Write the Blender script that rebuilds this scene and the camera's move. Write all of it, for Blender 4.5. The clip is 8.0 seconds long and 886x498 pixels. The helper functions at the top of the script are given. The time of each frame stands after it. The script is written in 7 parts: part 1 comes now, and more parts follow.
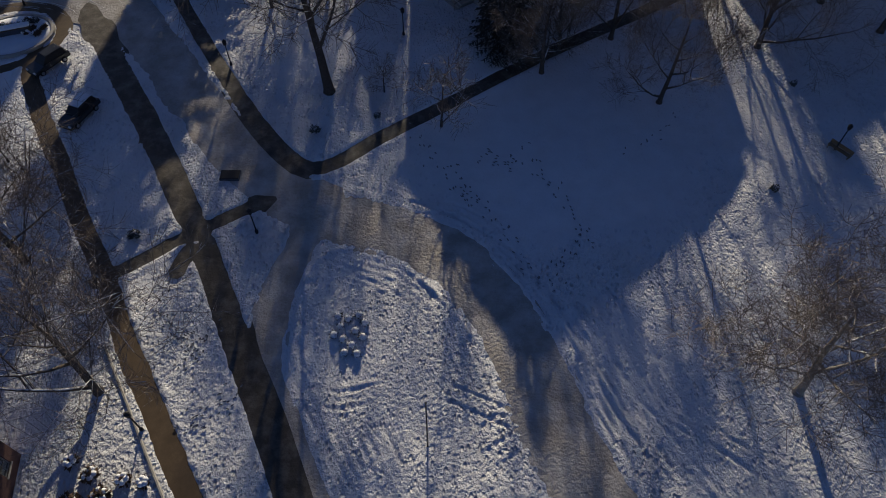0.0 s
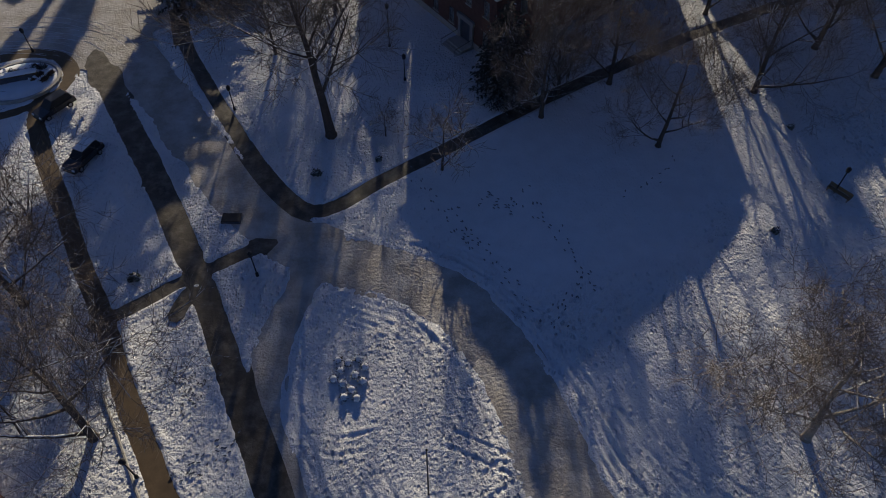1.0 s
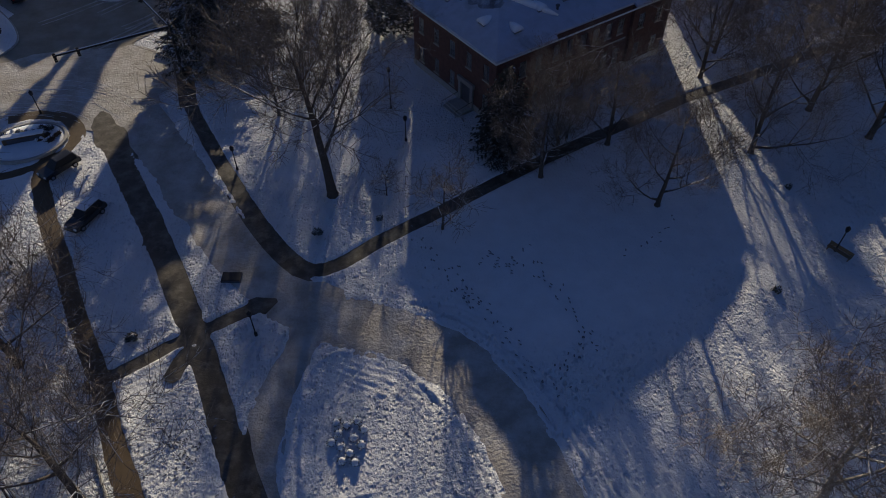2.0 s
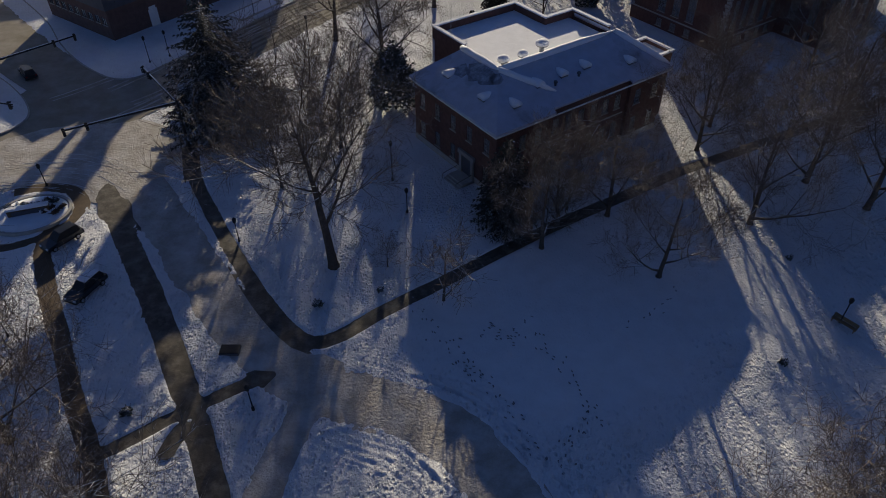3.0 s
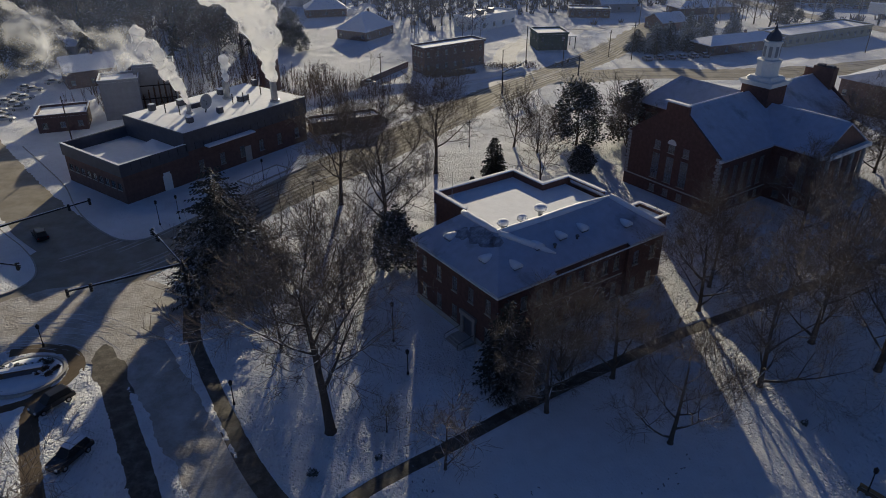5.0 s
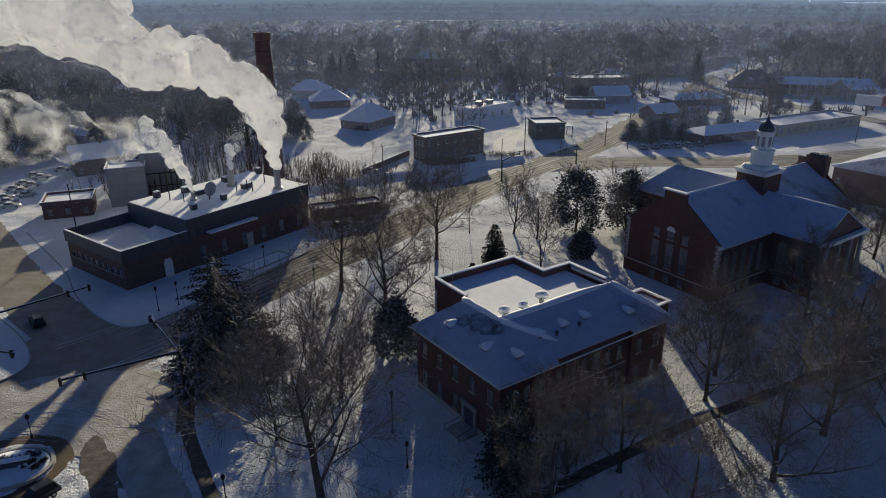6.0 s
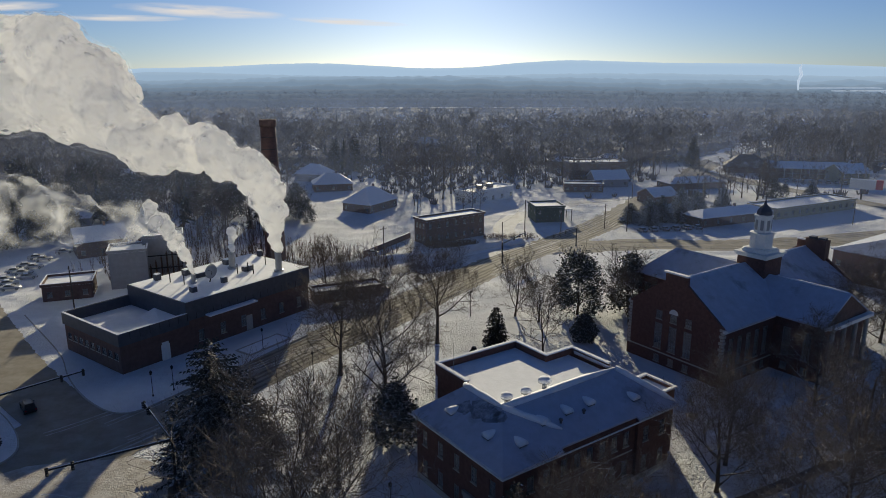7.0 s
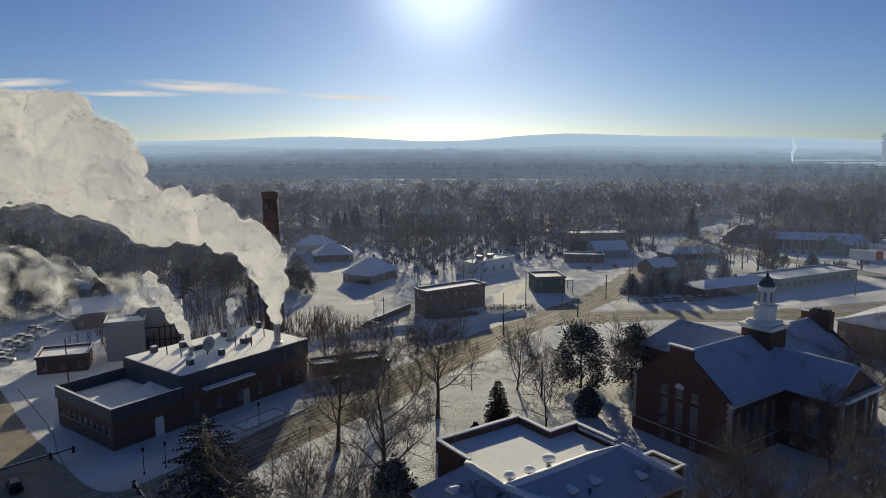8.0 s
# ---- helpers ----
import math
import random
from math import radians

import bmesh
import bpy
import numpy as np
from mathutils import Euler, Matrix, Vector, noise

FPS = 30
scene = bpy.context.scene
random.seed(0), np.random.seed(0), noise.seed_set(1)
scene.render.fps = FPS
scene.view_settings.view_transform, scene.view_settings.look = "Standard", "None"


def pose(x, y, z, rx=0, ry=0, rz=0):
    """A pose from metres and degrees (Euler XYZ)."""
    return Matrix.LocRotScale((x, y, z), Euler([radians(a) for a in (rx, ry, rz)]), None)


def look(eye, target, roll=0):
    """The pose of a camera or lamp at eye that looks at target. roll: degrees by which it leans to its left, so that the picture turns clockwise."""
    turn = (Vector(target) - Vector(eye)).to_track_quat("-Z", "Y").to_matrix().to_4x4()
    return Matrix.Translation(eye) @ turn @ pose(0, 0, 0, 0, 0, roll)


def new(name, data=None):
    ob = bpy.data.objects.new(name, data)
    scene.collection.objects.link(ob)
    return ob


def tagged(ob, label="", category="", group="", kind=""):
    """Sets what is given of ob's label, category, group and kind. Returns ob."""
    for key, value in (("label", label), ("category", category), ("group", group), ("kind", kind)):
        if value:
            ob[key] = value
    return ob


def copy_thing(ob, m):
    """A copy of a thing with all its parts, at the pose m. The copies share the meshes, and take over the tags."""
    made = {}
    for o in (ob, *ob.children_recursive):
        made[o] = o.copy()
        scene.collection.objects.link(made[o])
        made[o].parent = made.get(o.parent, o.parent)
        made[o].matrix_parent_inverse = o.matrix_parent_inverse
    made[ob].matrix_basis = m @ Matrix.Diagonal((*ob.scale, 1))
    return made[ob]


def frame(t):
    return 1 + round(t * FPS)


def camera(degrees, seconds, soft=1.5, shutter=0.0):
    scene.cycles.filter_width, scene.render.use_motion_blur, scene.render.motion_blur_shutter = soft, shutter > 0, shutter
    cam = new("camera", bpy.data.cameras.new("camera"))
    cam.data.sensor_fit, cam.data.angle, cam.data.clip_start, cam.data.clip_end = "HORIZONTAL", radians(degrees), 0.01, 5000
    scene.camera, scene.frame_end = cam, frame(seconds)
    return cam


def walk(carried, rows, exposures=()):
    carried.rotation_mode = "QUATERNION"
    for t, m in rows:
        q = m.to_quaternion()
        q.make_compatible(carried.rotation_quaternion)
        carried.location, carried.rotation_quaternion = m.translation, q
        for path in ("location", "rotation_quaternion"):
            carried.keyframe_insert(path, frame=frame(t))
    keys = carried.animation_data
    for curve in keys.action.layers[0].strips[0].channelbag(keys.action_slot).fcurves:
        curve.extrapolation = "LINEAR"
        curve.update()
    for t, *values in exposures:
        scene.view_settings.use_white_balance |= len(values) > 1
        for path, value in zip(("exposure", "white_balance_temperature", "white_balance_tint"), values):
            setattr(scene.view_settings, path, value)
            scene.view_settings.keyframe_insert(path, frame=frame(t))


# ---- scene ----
PATH = [
    (0.0, look((0.185, -3.618, 53.283), (0.428, 25.108, 12.358), 0.23)),
    (0.5, look((0.184, -3.520, 53.254), (0.400, 26.335, 13.146), 0.21)),
    (1.0, look((0.182, -3.404, 53.235), (0.369, 27.729, 14.112), 0.06)),
    (1.5, look((0.178, -3.272, 53.226), (0.364, 29.346, 15.331), 0.08)),
    (3.0, look((0.158, -2.773, 53.258), (0.281, 34.967, 20.460), -0.08)),
    (3.5, look((0.148, -2.572, 53.288), (0.265, 36.843, 22.525), -0.08)),
    (4.0, look((0.137, -2.355, 53.328), (0.241, 38.663, 24.736), -0.13)),
    (4.5, look((0.125, -2.120, 53.378), (0.215, 40.500, 27.233), -0.12)),
    (6.0, look((0.080, -1.314, 53.586), (0.144, 45.345, 35.615), -0.08)),
    (6.5, look((0.062, -1.011, 53.675), (0.117, 46.656, 38.580), -0.07)),
    (7.0, look((0.043, -0.691, 53.773), (0.071, 47.756, 41.407), -0.05)),
    (7.5, look((0.022, -0.354, 53.882), (0.028, 48.687, 44.134), -0.08)),
    (8.0, look((0.000, 0.000, 54.000), (0.000, 49.451, 46.610), -0.07)),
]
cam = camera(65.61, 8.0, soft=0.95)
EXPOSURE = [(0.0, -0.12, 6100, 15), (1.5, -0.08, 6100, 15), (4.5, -0.04, 6150, 13), (6.0, 0.06, 6050, 9), (7.0, 0.06, 6150, 8), (8.0, 0.04, 6400, 7)]
walk(cam, PATH, EXPOSURE)

# ---- world and sun: a low winter sun straight ahead ----
SUN_EL = radians(13.6)
world = bpy.data.worlds.new("winter_sky")
scene.world = world
world.use_nodes = True
wn = world.node_tree
sky = wn.nodes.new("ShaderNodeTexSky")
sky.sky_type, sky.sun_disc = "NISHITA", False
sky.sun_elevation, sky.sun_rotation = SUN_EL, 0.0
sky.altitude, sky.air_density, sky.dust_density, sky.ozone_density = 150, 0.75, 0.24, 1.0
wn.nodes["Background"].inputs["Strength"].default_value = 0.05
blue = wn.nodes.new("ShaderNodeMix")  # cold, dry winter air
blue.data_type, blue.blend_type = "RGBA", "MULTIPLY"
blue.inputs[0].default_value, blue.inputs[7].default_value = 1.0, (0.615, 0.80, 1.24, 1.0)
wn.links.new(sky.outputs["Color"], blue.inputs[6])
# the white aureole of frosty air round the low sun
tcs, dots, halo, glow = wn.nodes.new("ShaderNodeTexCoord"), wn.nodes.new("ShaderNodeVectorMath"), wn.nodes.new("ShaderNodeMapRange"), wn.nodes.new("ShaderNodeMix")
dots.operation = "DISTANCE"
dots.inputs[1].default_value = (0.0, math.cos(SUN_EL), math.sin(SUN_EL))
wn.links.new(tcs.outputs["Generated"], dots.inputs[0])
halo.interpolation_type = "SMOOTHERSTEP"
for key, value in (("From Min", 0.26), ("From Max", 0.0), ("To Min", 0.0), ("To Max", 1.0)):
    halo.inputs[key].default_value = value
wn.links.new(dots.outputs["Value"], halo.inputs["Value"])
peak = wn.nodes.new("ShaderNodeMath")
peak.operation = "POWER"
peak.inputs[1].default_value = 4.0
wn.links.new(halo.outputs["Result"], peak.inputs[0])
glow.data_type, glow.blend_type = "RGBA", "ADD"
glow.inputs[7].default_value = (12.0, 12.6, 14.0, 1.0)
wn.links.new(peak.outputs[0], glow.inputs[0])
wn.links.new(blue.outputs[2], glow.inputs[6])
wn.links.new(glow.outputs[2], wn.nodes["Background"].inputs["Color"])

sun = new("sun", bpy.data.lights.new("sun", "SUN"))
sun.data.energy, sun.data.angle, sun.data.color = 5.1, radians(0.6), (1.0, 0.86, 0.58)
sun.matrix_world = look((0, 100 * math.cos(SUN_EL), 100 * math.sin(SUN_EL)), (0, 0, 0))

# ---- materials ----


def material(name, color, rough=0.8, vary=0.12, scale=3.0, fine=40.0, bump=0.0, bump_scale=12.0, metal=0.0, color2=None, patch=0.55, patch_scale=0.4, edge=0.12, spec=0.3, snow=0.0, snow_color=(0.8, 0.82, 0.85)):
    """Base colour with variation at two scales, an optional second colour in patches, optional snow on the upper sides, and bump."""
    m = bpy.data.materials.new(name)
    m.use_nodes = True
    nt = m.node_tree
    n, l = nt.nodes, nt.links
    b = n["Principled BSDF"]
    b.inputs["Roughness"].default_value, b.inputs["Metallic"].default_value = rough, metal
    b.inputs["Specular IOR Level"].default_value = spec
    tc = n.new("ShaderNodeTexCoord")

    def nz(sc, detail=4.0, rg=0.6):
        t = n.new("ShaderNodeTexNoise")
        t.inputs["Scale"].default_value, t.inputs["Detail"].default_value, t.inputs["Roughness"].default_value = sc, detail, rg
        l.new(tc.outputs["Object"], t.inputs["Vector"])
        return t

    def mix(fac, a, bb, kind="MIX"):
        x = n.new("ShaderNodeMix")
        x.data_type, x.blend_type = "RGBA", kind
        for v, i in ((fac, 0), (a, 6), (bb, 7)):
            if isinstance(v, bpy.types.NodeSocket):
                l.new(v, x.inputs[i])
            else:
                x.inputs[i].default_value = v if i == 0 else (*v, 1.0)
        return x.outputs[2]

    def ramp(v, lo, hi):
        r = n.new("ShaderNodeMapRange")
        r.inputs["From Min"].default_value, r.inputs["From Max"].default_value = lo, hi
        l.new(v, r.inputs["Value"])
        return r.outputs["Result"]

    lo = tuple(c * (1 - vary) for c in color)
    hi = tuple(min(1.0, c * (1 + vary)) for c in color)
    out = mix(ramp(nz(scale).outputs["Fac"], 0.3, 0.7), lo, hi)
    out = mix(ramp(nz(fine, 2.0).outputs["Fac"], 0.25, 0.75), mix(0.6 * vary * 4 if vary < 0.4 else 0.5, out, lo), out)
    if color2:
        out = mix(ramp(nz(patch_scale, 6.0, 0.65).outputs["Fac"], patch - edge, patch + edge), out, color2)
    if snow > 0:
        g = n.new("ShaderNodeNewGeometry")
        s = n.new("ShaderNodeSeparateXYZ")
        l.new(g.outputs["Normal"], s.inputs[0])
        j = n.new("ShaderNodeMath")
        j.operation = "MULTIPLY_ADD"
        l.new(nz(2.2, 3.0).outputs["Fac"], j.inputs[0])
        j.inputs[1].default_value = 1.1
        l.new(s.outputs["Z"], j.inputs[2])
        out = mix(ramp(j.outputs[0], 1.55 - snow, 1.75 - snow), out, snow_color)
    l.new(out, b.inputs["Base Color"])
    if bump > 0:
        bp = n.new("ShaderNodeBump")
        bp.inputs["Strength"].default_value, bp.inputs["Distance"].default_value = 1.0, bump
        l.new(nz(bump_scale, 5.0).outputs["Fac"], bp.inputs["Height"])
        l.new(bp.outputs["Normal"], b.inputs["Normal"])
    return m


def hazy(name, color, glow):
    """The far distance; the haze of lit winter air is painted on as emission."""
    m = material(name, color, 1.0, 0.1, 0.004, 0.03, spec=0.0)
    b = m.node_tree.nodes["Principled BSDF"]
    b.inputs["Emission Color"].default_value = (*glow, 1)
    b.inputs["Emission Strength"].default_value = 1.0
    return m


def snow_material():
    """Trampled snow: clods, footprints in two directions and fine crust."""
    m = bpy.data.materials.new("snow")
    m.use_nodes = True
    n, l = m.node_tree.nodes, m.node_tree.links
    b = n["Principled BSDF"]
    b.inputs["Roughness"].default_value = 0.9
    b.inputs["Specular IOR Level"].default_value = 0.1
    tc = n.new("ShaderNodeTexCoord")

    def tex(kind, sc, sx=1.0, sy=1.0, rot=0.0, **kw):
        mp = n.new("ShaderNodeMapping")
        mp.inputs["Scale"].default_value = (sx, sy, 1)
        mp.inputs["Rotation"].default_value = (0, 0, rot)
        l.new(tc.outputs["Object"], mp.inputs["Vector"])
        t = n.new(kind)
        t.inputs["Scale"].default_value = sc
        for k, v in kw.items():
            t.inputs[k].default_value = v
        l.new(mp.outputs["Vector"], t.inputs["Vector"])
        return t

    def mth(op, a, bb, c=None):
        x = n.new("ShaderNodeMath")
        x.operation = op
        for i, v in enumerate((a, bb, c)):
            if v is None:
                continue
            if isinstance(v, bpy.types.NodeSocket):
                l.new(v, x.inputs[i])
            else:
                x.inputs[i].default_value = v
        return x.outputs[0]

    def rng(v, lo, hi):
        r = n.new("ShaderNodeMapRange")
        r.inputs["From Min"].default_value, r.inputs["From Max"].default_value = lo, hi
        l.new(v, r.inputs["Value"])
        return r.outputs["Result"]

    # prints of boots, in loose trails that cross one another

    def prints(sc, sx, sy, rot, lo, hi):
        t = tex("ShaderNodeTexVoronoi", sc, sx, sy, rot)
        return rng(t.outputs["Distance"], lo, hi)

    here = prints(1.6, 1.3, 0.8, 0.5, 0.08, 0.34)
    there = prints(1.7, 1.35, 0.75, -0.65, 0.08, 0.34)
    small = prints(3.0, 1.2, 0.8, 0.1, 0.06, 0.40)
    turn = rng(tex("ShaderNodeTexNoise", 0.16, Detail=2.0).outputs["Fac"], 0.44, 0.56)
    blend = n.new("ShaderNodeMix")
    l.new(turn, blend.inputs[0])
    l.new(here, blend.inputs[2])
    l.new(there, blend.inputs[3])
    clods = tex("ShaderNodeTexNoise", 2.3, Detail=4.0, Roughness=0.62)
    trod = rng(tex("ShaderNodeTexNoise", 0.07, Detail=2.0).outputs["Fac"], 0.36, 0.58)
    # nobody has crossed the middle of the lawn before the brick hall
    gap = n.new("ShaderNodeVectorMath")
    gap.operation = "DISTANCE"
    gap.inputs[1].default_value = (13.0, 49.0, 0.0)
    l.new(tc.outputs["Object"], gap.inputs[0])
    trod = mth("MULTIPLY_ADD", trod, 0.75, 0.25)
    trod = mth("MULTIPLY", trod, mth("MAXIMUM", rng(gap.outputs["Value"], 12.0, 19.0), 0.12))
    crust = tex("ShaderNodeTexNoise", 16.0, Detail=3.0)
    h = mth("MULTIPLY_ADD", blend.outputs[0], 0.40, mth("MULTIPLY", small, 0.14))
    h = mth("MULTIPLY_ADD", clods.outputs["Fac"], 0.45, h)
    h = mth("MULTIPLY", h, trod)
    h = mth("MULTIPLY_ADD", crust.outputs["Fac"], 0.012, h)
    bp = n.new("ShaderNodeBump")
    bp.inputs["Distance"].default_value = 1.0
    bp.inputs["Strength"].default_value = 1.0
    l.new(h, bp.inputs["Height"])
    l.new(bp.outputs["Normal"], b.inputs["Normal"])
    x = n.new("ShaderNodeMix")
    x.data_type = "RGBA"
    x.inputs[6].default_value, x.inputs[7].default_value = (0.70, 0.70, 0.71, 1), (0.86, 0.87, 0.89, 1)
    l.new(tex("ShaderNodeTexNoise", 0.5, Detail=5.0).outputs["Fac"], x.inputs[0])
    l.new(x.outputs[2], b.inputs["Base Color"])
    return m


SNOW = snow_material()
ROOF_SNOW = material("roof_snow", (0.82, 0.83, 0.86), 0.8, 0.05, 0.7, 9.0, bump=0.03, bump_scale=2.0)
# thin snow over slate; blue shade of the slopes is mixed into this colour
SHADED_SLATE_SNOW = material("shade_blue_snowed_slate", (0.46, 0.49, 0.58), 0.8, 0.1, 0.7, 9.0, bump=0.03, bump_scale=2.5, color2=(0.24, 0.25, 0.28), patch=0.6, patch_scale=0.13, edge=0.07)
SLATE = material("bare_slate", (0.22, 0.23, 0.27), 0.7, 0.3, 1.2, 12.0, color2=(0.45, 0.47, 0.52), patch=0.55, patch_scale=0.8, edge=0.1)
BROWN_ROOF = material("brown_shingle", (0.15, 0.125, 0.11), 0.9, 0.25, 0.6, 6.0, color2=(0.5, 0.5, 0.52), patch=0.62, patch_scale=0.2)
RED_SIGN = material("red_sign_board", (0.4, 0.04, 0.06), 0.5, 0.1)
ASPHALT = material("wet_asphalt", (0.09, 0.076, 0.058), 0.6, 0.4, 0.9, 14.0, bump=0.03, bump_scale=6.0, color2=(0.2, 0.175, 0.14), patch=0.58, patch_scale=0.7, edge=0.12)
BRICKWALK = material("sanded_brick_walk", (0.125, 0.086, 0.05), 0.7, 0.25, 1.2, 14.0, bump=0.01, bump_scale=20.0)
SLUSH = material("packed_snow_road", (0.43, 0.39, 0.34), 0.8, 0.2, 0.5, 8.0, bump=0.16, bump_scale=3.0, color2=(0.62, 0.60, 0.57), patch=0.56, patch_scale=0.35, edge=0.14)
PACKED = material("clean_packed_snow", (0.62, 0.61, 0.60), 0.85, 0.12, 0.5, 6.0, bump=0.06, bump_scale=2.0, color2=(0.45, 0.43, 0.40), patch=0.6, patch_scale=0.2, edge=0.1)
STREET = material("salted_street", (0.30, 0.27, 0.215), 0.9, 0.2, 0.3, 5.0, spec=0.1, bump=0.02, bump_scale=3.0, color2=(0.36, 0.33, 0.28), patch=0.55, patch_scale=0.25, edge=0.12)
TRACK = material("wet_wheel_track", (0.18, 0.157, 0.122), 0.85, 0.3, 0.4, 4.0, spec=0.1, color2=(0.24, 0.215, 0.18), patch=0.56, patch_scale=0.3)
BRICK = material("red_brick", (0.145, 0.08, 0.066), 0.85, 0.3, 1.5, 9.0, bump=0.01, bump_scale=20.0)
BRICK_DARK = material("brown_brick", (0.15, 0.095, 0.08), 0.85, 0.28, 1.0, 9.0, bump=0.01, bump_scale=18.0)
STONE = material("limestone_trim", (0.42, 0.40, 0.36), 0.8, 0.14, 2.0, 14.0, bump=0.006)
WHITE = material("white_paint", (0.72, 0.72, 0.70), 0.6, 0.07, 2.0, 20.0)
DARK_METAL = material("dark_bronze_panel", (0.085, 0.09, 0.105), 0.5, 0.2, 1.0, 12.0)
BLACK = material("black_painted_steel", (0.02, 0.02, 0.022), 0.45, 0.2, 4.0, 30.0)
GALV = material("galvanised_steel", (0.38, 0.39, 0.40), 0.4, 0.15, 3.0, 20.0, metal=0.7)
TAN = material("cream_siding", (0.36, 0.33, 0.23), 0.8, 0.1, 1.0, 9.0)
GREY_WALL = material("grey_render", (0.3, 0.3, 0.31), 0.85, 0.12, 0.8, 8.0)
TRIM = material("aged_cream_paint", (0.30, 0.285, 0.26), 0.7, 0.1, 2.0, 20.0)
GREEN_WALL = material("green_siding", (0.07, 0.10, 0.08), 0.8, 0.2, 1.0, 8.0)
BARK = material("bark", (0.10, 0.08, 0.066), 0.95, 0.35, 3.0, 30.0, bump=0.03, bump_scale=9.0, snow=0.42)
TWIG = material("bare_twigs", (0.19, 0.155, 0.125), 0.9, 0.3, 2.0, 12.0, snow=0.12)
PALE_BARK = material("pale_bark", (0.34, 0.30, 0.25), 0.9, 0.45, 1.2, 10.0, bump=0.02, snow=0.4)
NEEDLE = material("dark_needles", (0.06, 0.062, 0.052), 0.8, 0.4, 1.5, 12.0, snow=0.16)
SNOWY_NEEDLE = material("snow_laden_needles", (0.10, 0.11, 0.095), 0.85, 0.4, 1.5, 12.0, snow=0.4)
LEAF = material("glossy_evergreen_leaf", (0.09, 0.10, 0.088), 0.6, 0.4, 1.5, 12.0, snow=0.25)
RED_TWIG = material("brown_scrub", (0.13, 0.085, 0.06), 0.9, 0.35, 1.0, 8.0)
# grey for footprints: the shade inside the pits is put into the colour
PRINT_SHADE = material("footprint_shade_grey", (0.30, 0.30, 0.31), 0.9, 0.3, 3.0, 20.0)
PLANK = material("bare_timber", (0.27, 0.19, 0.11), 0.8, 0.25, 3.0, 25.0)
CAR_DARK = material("dark_car_paint", (0.02, 0.022, 0.026), 0.3, 0.15, 3.0, 30.0, spec=0.6)
CAR_SILVER = material("silver_car_paint", (0.4, 0.41, 0.43), 0.5, 0.1, 3.0, 30.0)
RUBBER = material("rubber", (0.02, 0.02, 0.02), 0.9, 0.2)
RED_LAMP = material("red_plastic", (0.35, 0.02, 0.02), 0.4, 0.1)
FARWOOD = material("bare_wood", (0.15, 0.135, 0.13), 0.95, 0.3, 0.05, 0.6)
BRUSHY = material("brush_and_saplings", (0.17, 0.16, 0.16), 0.95, 0.3, 0.12, 0.9, bump=0.8, bump_scale=0.5, color2=(0.28, 0.28, 0.29), patch=0.58, patch_scale=0.2)
FARPINE = material("far_pine", (0.055, 0.065, 0.062), 0.9, 0.3, 0.05, 0.6)


def glass_material():
    m = bpy.data.materials.new("window_glass")
    m.use_nodes = True
    b = m.node_tree.nodes["Principled BSDF"]
    b.inputs["Base Color"].default_value = (0.75, 0.8, 0.82, 1)
    b.inputs["Roughness"].default_value = 0.06
    b.inputs["Transmission Weight"].default_value = 0.9
    b.inputs["IOR"].default_value = 1.45
    return m


GLASS = glass_material()
BLIND = material("drawn_blinds", (0.42, 0.40, 0.37), 0.9, 0.15, 3.0, 20.0)


def steam_material():
    """Dense white steam that scatters most light onward."""
    m = bpy.data.materials.new("dense_steam")
    m.use_nodes = True
    n, l = m.node_tree.nodes, m.node_tree.links
    n.remove(n["Principled BSDF"])
    dif, tra, mix = n.new("ShaderNodeBsdfDiffuse"), n.new("ShaderNodeBsdfTranslucent"), n.new("ShaderNodeMixShader")
    dif.inputs["Color"].default_value = tra.inputs["Color"].default_value = (0.985, 0.98, 0.975, 1)
    mix.inputs[0].default_value = 0.67
    l.new(dif.outputs[0], mix.inputs[1])
    l.new(tra.outputs[0], mix.inputs[2])
    l.new(mix.outputs[0], n["Material Output"].inputs["Surface"])
    return m


def wisp_material(name, scale, thin, thick):
    """Thin steam: mostly clear, torn open by noise."""
    m = bpy.data.materials.new(name)
    m.use_nodes = True
    n, l = m.node_tree.nodes, m.node_tree.links
    n.remove(n["Principled BSDF"])
    dif, tra, clear = n.new("ShaderNodeBsdfDiffuse"), n.new("ShaderNodeBsdfTranslucent"), n.new("ShaderNodeBsdfTransparent")
    dif.inputs["Color"].default_value = tra.inputs["Color"].default_value = (0.92, 0.94, 0.98, 1)
    body, veil = n.new("ShaderNodeMixShader"), n.new("ShaderNodeMixShader")
    body.inputs[0].default_value = 0.6
    l.new(dif.outputs[0], body.inputs[1])
    l.new(tra.outputs[0], body.inputs[2])
    t, tc, r = n.new("ShaderNodeTexNoise"), n.new("ShaderNodeTexCoord"), n.new("ShaderNodeMapRange")
    t.inputs["Scale"].default_value, t.inputs["Detail"].default_value = scale, 3.0
    l.new(tc.outputs["Object"], t.inputs["Vector"])
    r.inputs["From Min"].default_value, r.inputs["From Max"].default_value = 0.46, 0.74
    r.interpolation_type = "SMOOTHSTEP"
    r.inputs["To Min"].default_value, r.inputs["To Max"].default_value = thin, thick
    l.new(t.outputs["Fac"], r.inputs["Value"])
    l.new(r.outputs["Result"], veil.inputs[0])
    l.new(clear.outputs[0], veil.inputs[1])
    l.new(body.outputs[0], veil.inputs[2])
    l.new(veil.outputs[0], n["Material Output"].inputs["Surface"])
    return m


STEAM = steam_material()
WISP = wisp_material("thin_steam", 0.11, 0.0, 0.45)
FRINGE = wisp_material("steam_fringe", 0.3, 0.0, 0.3)


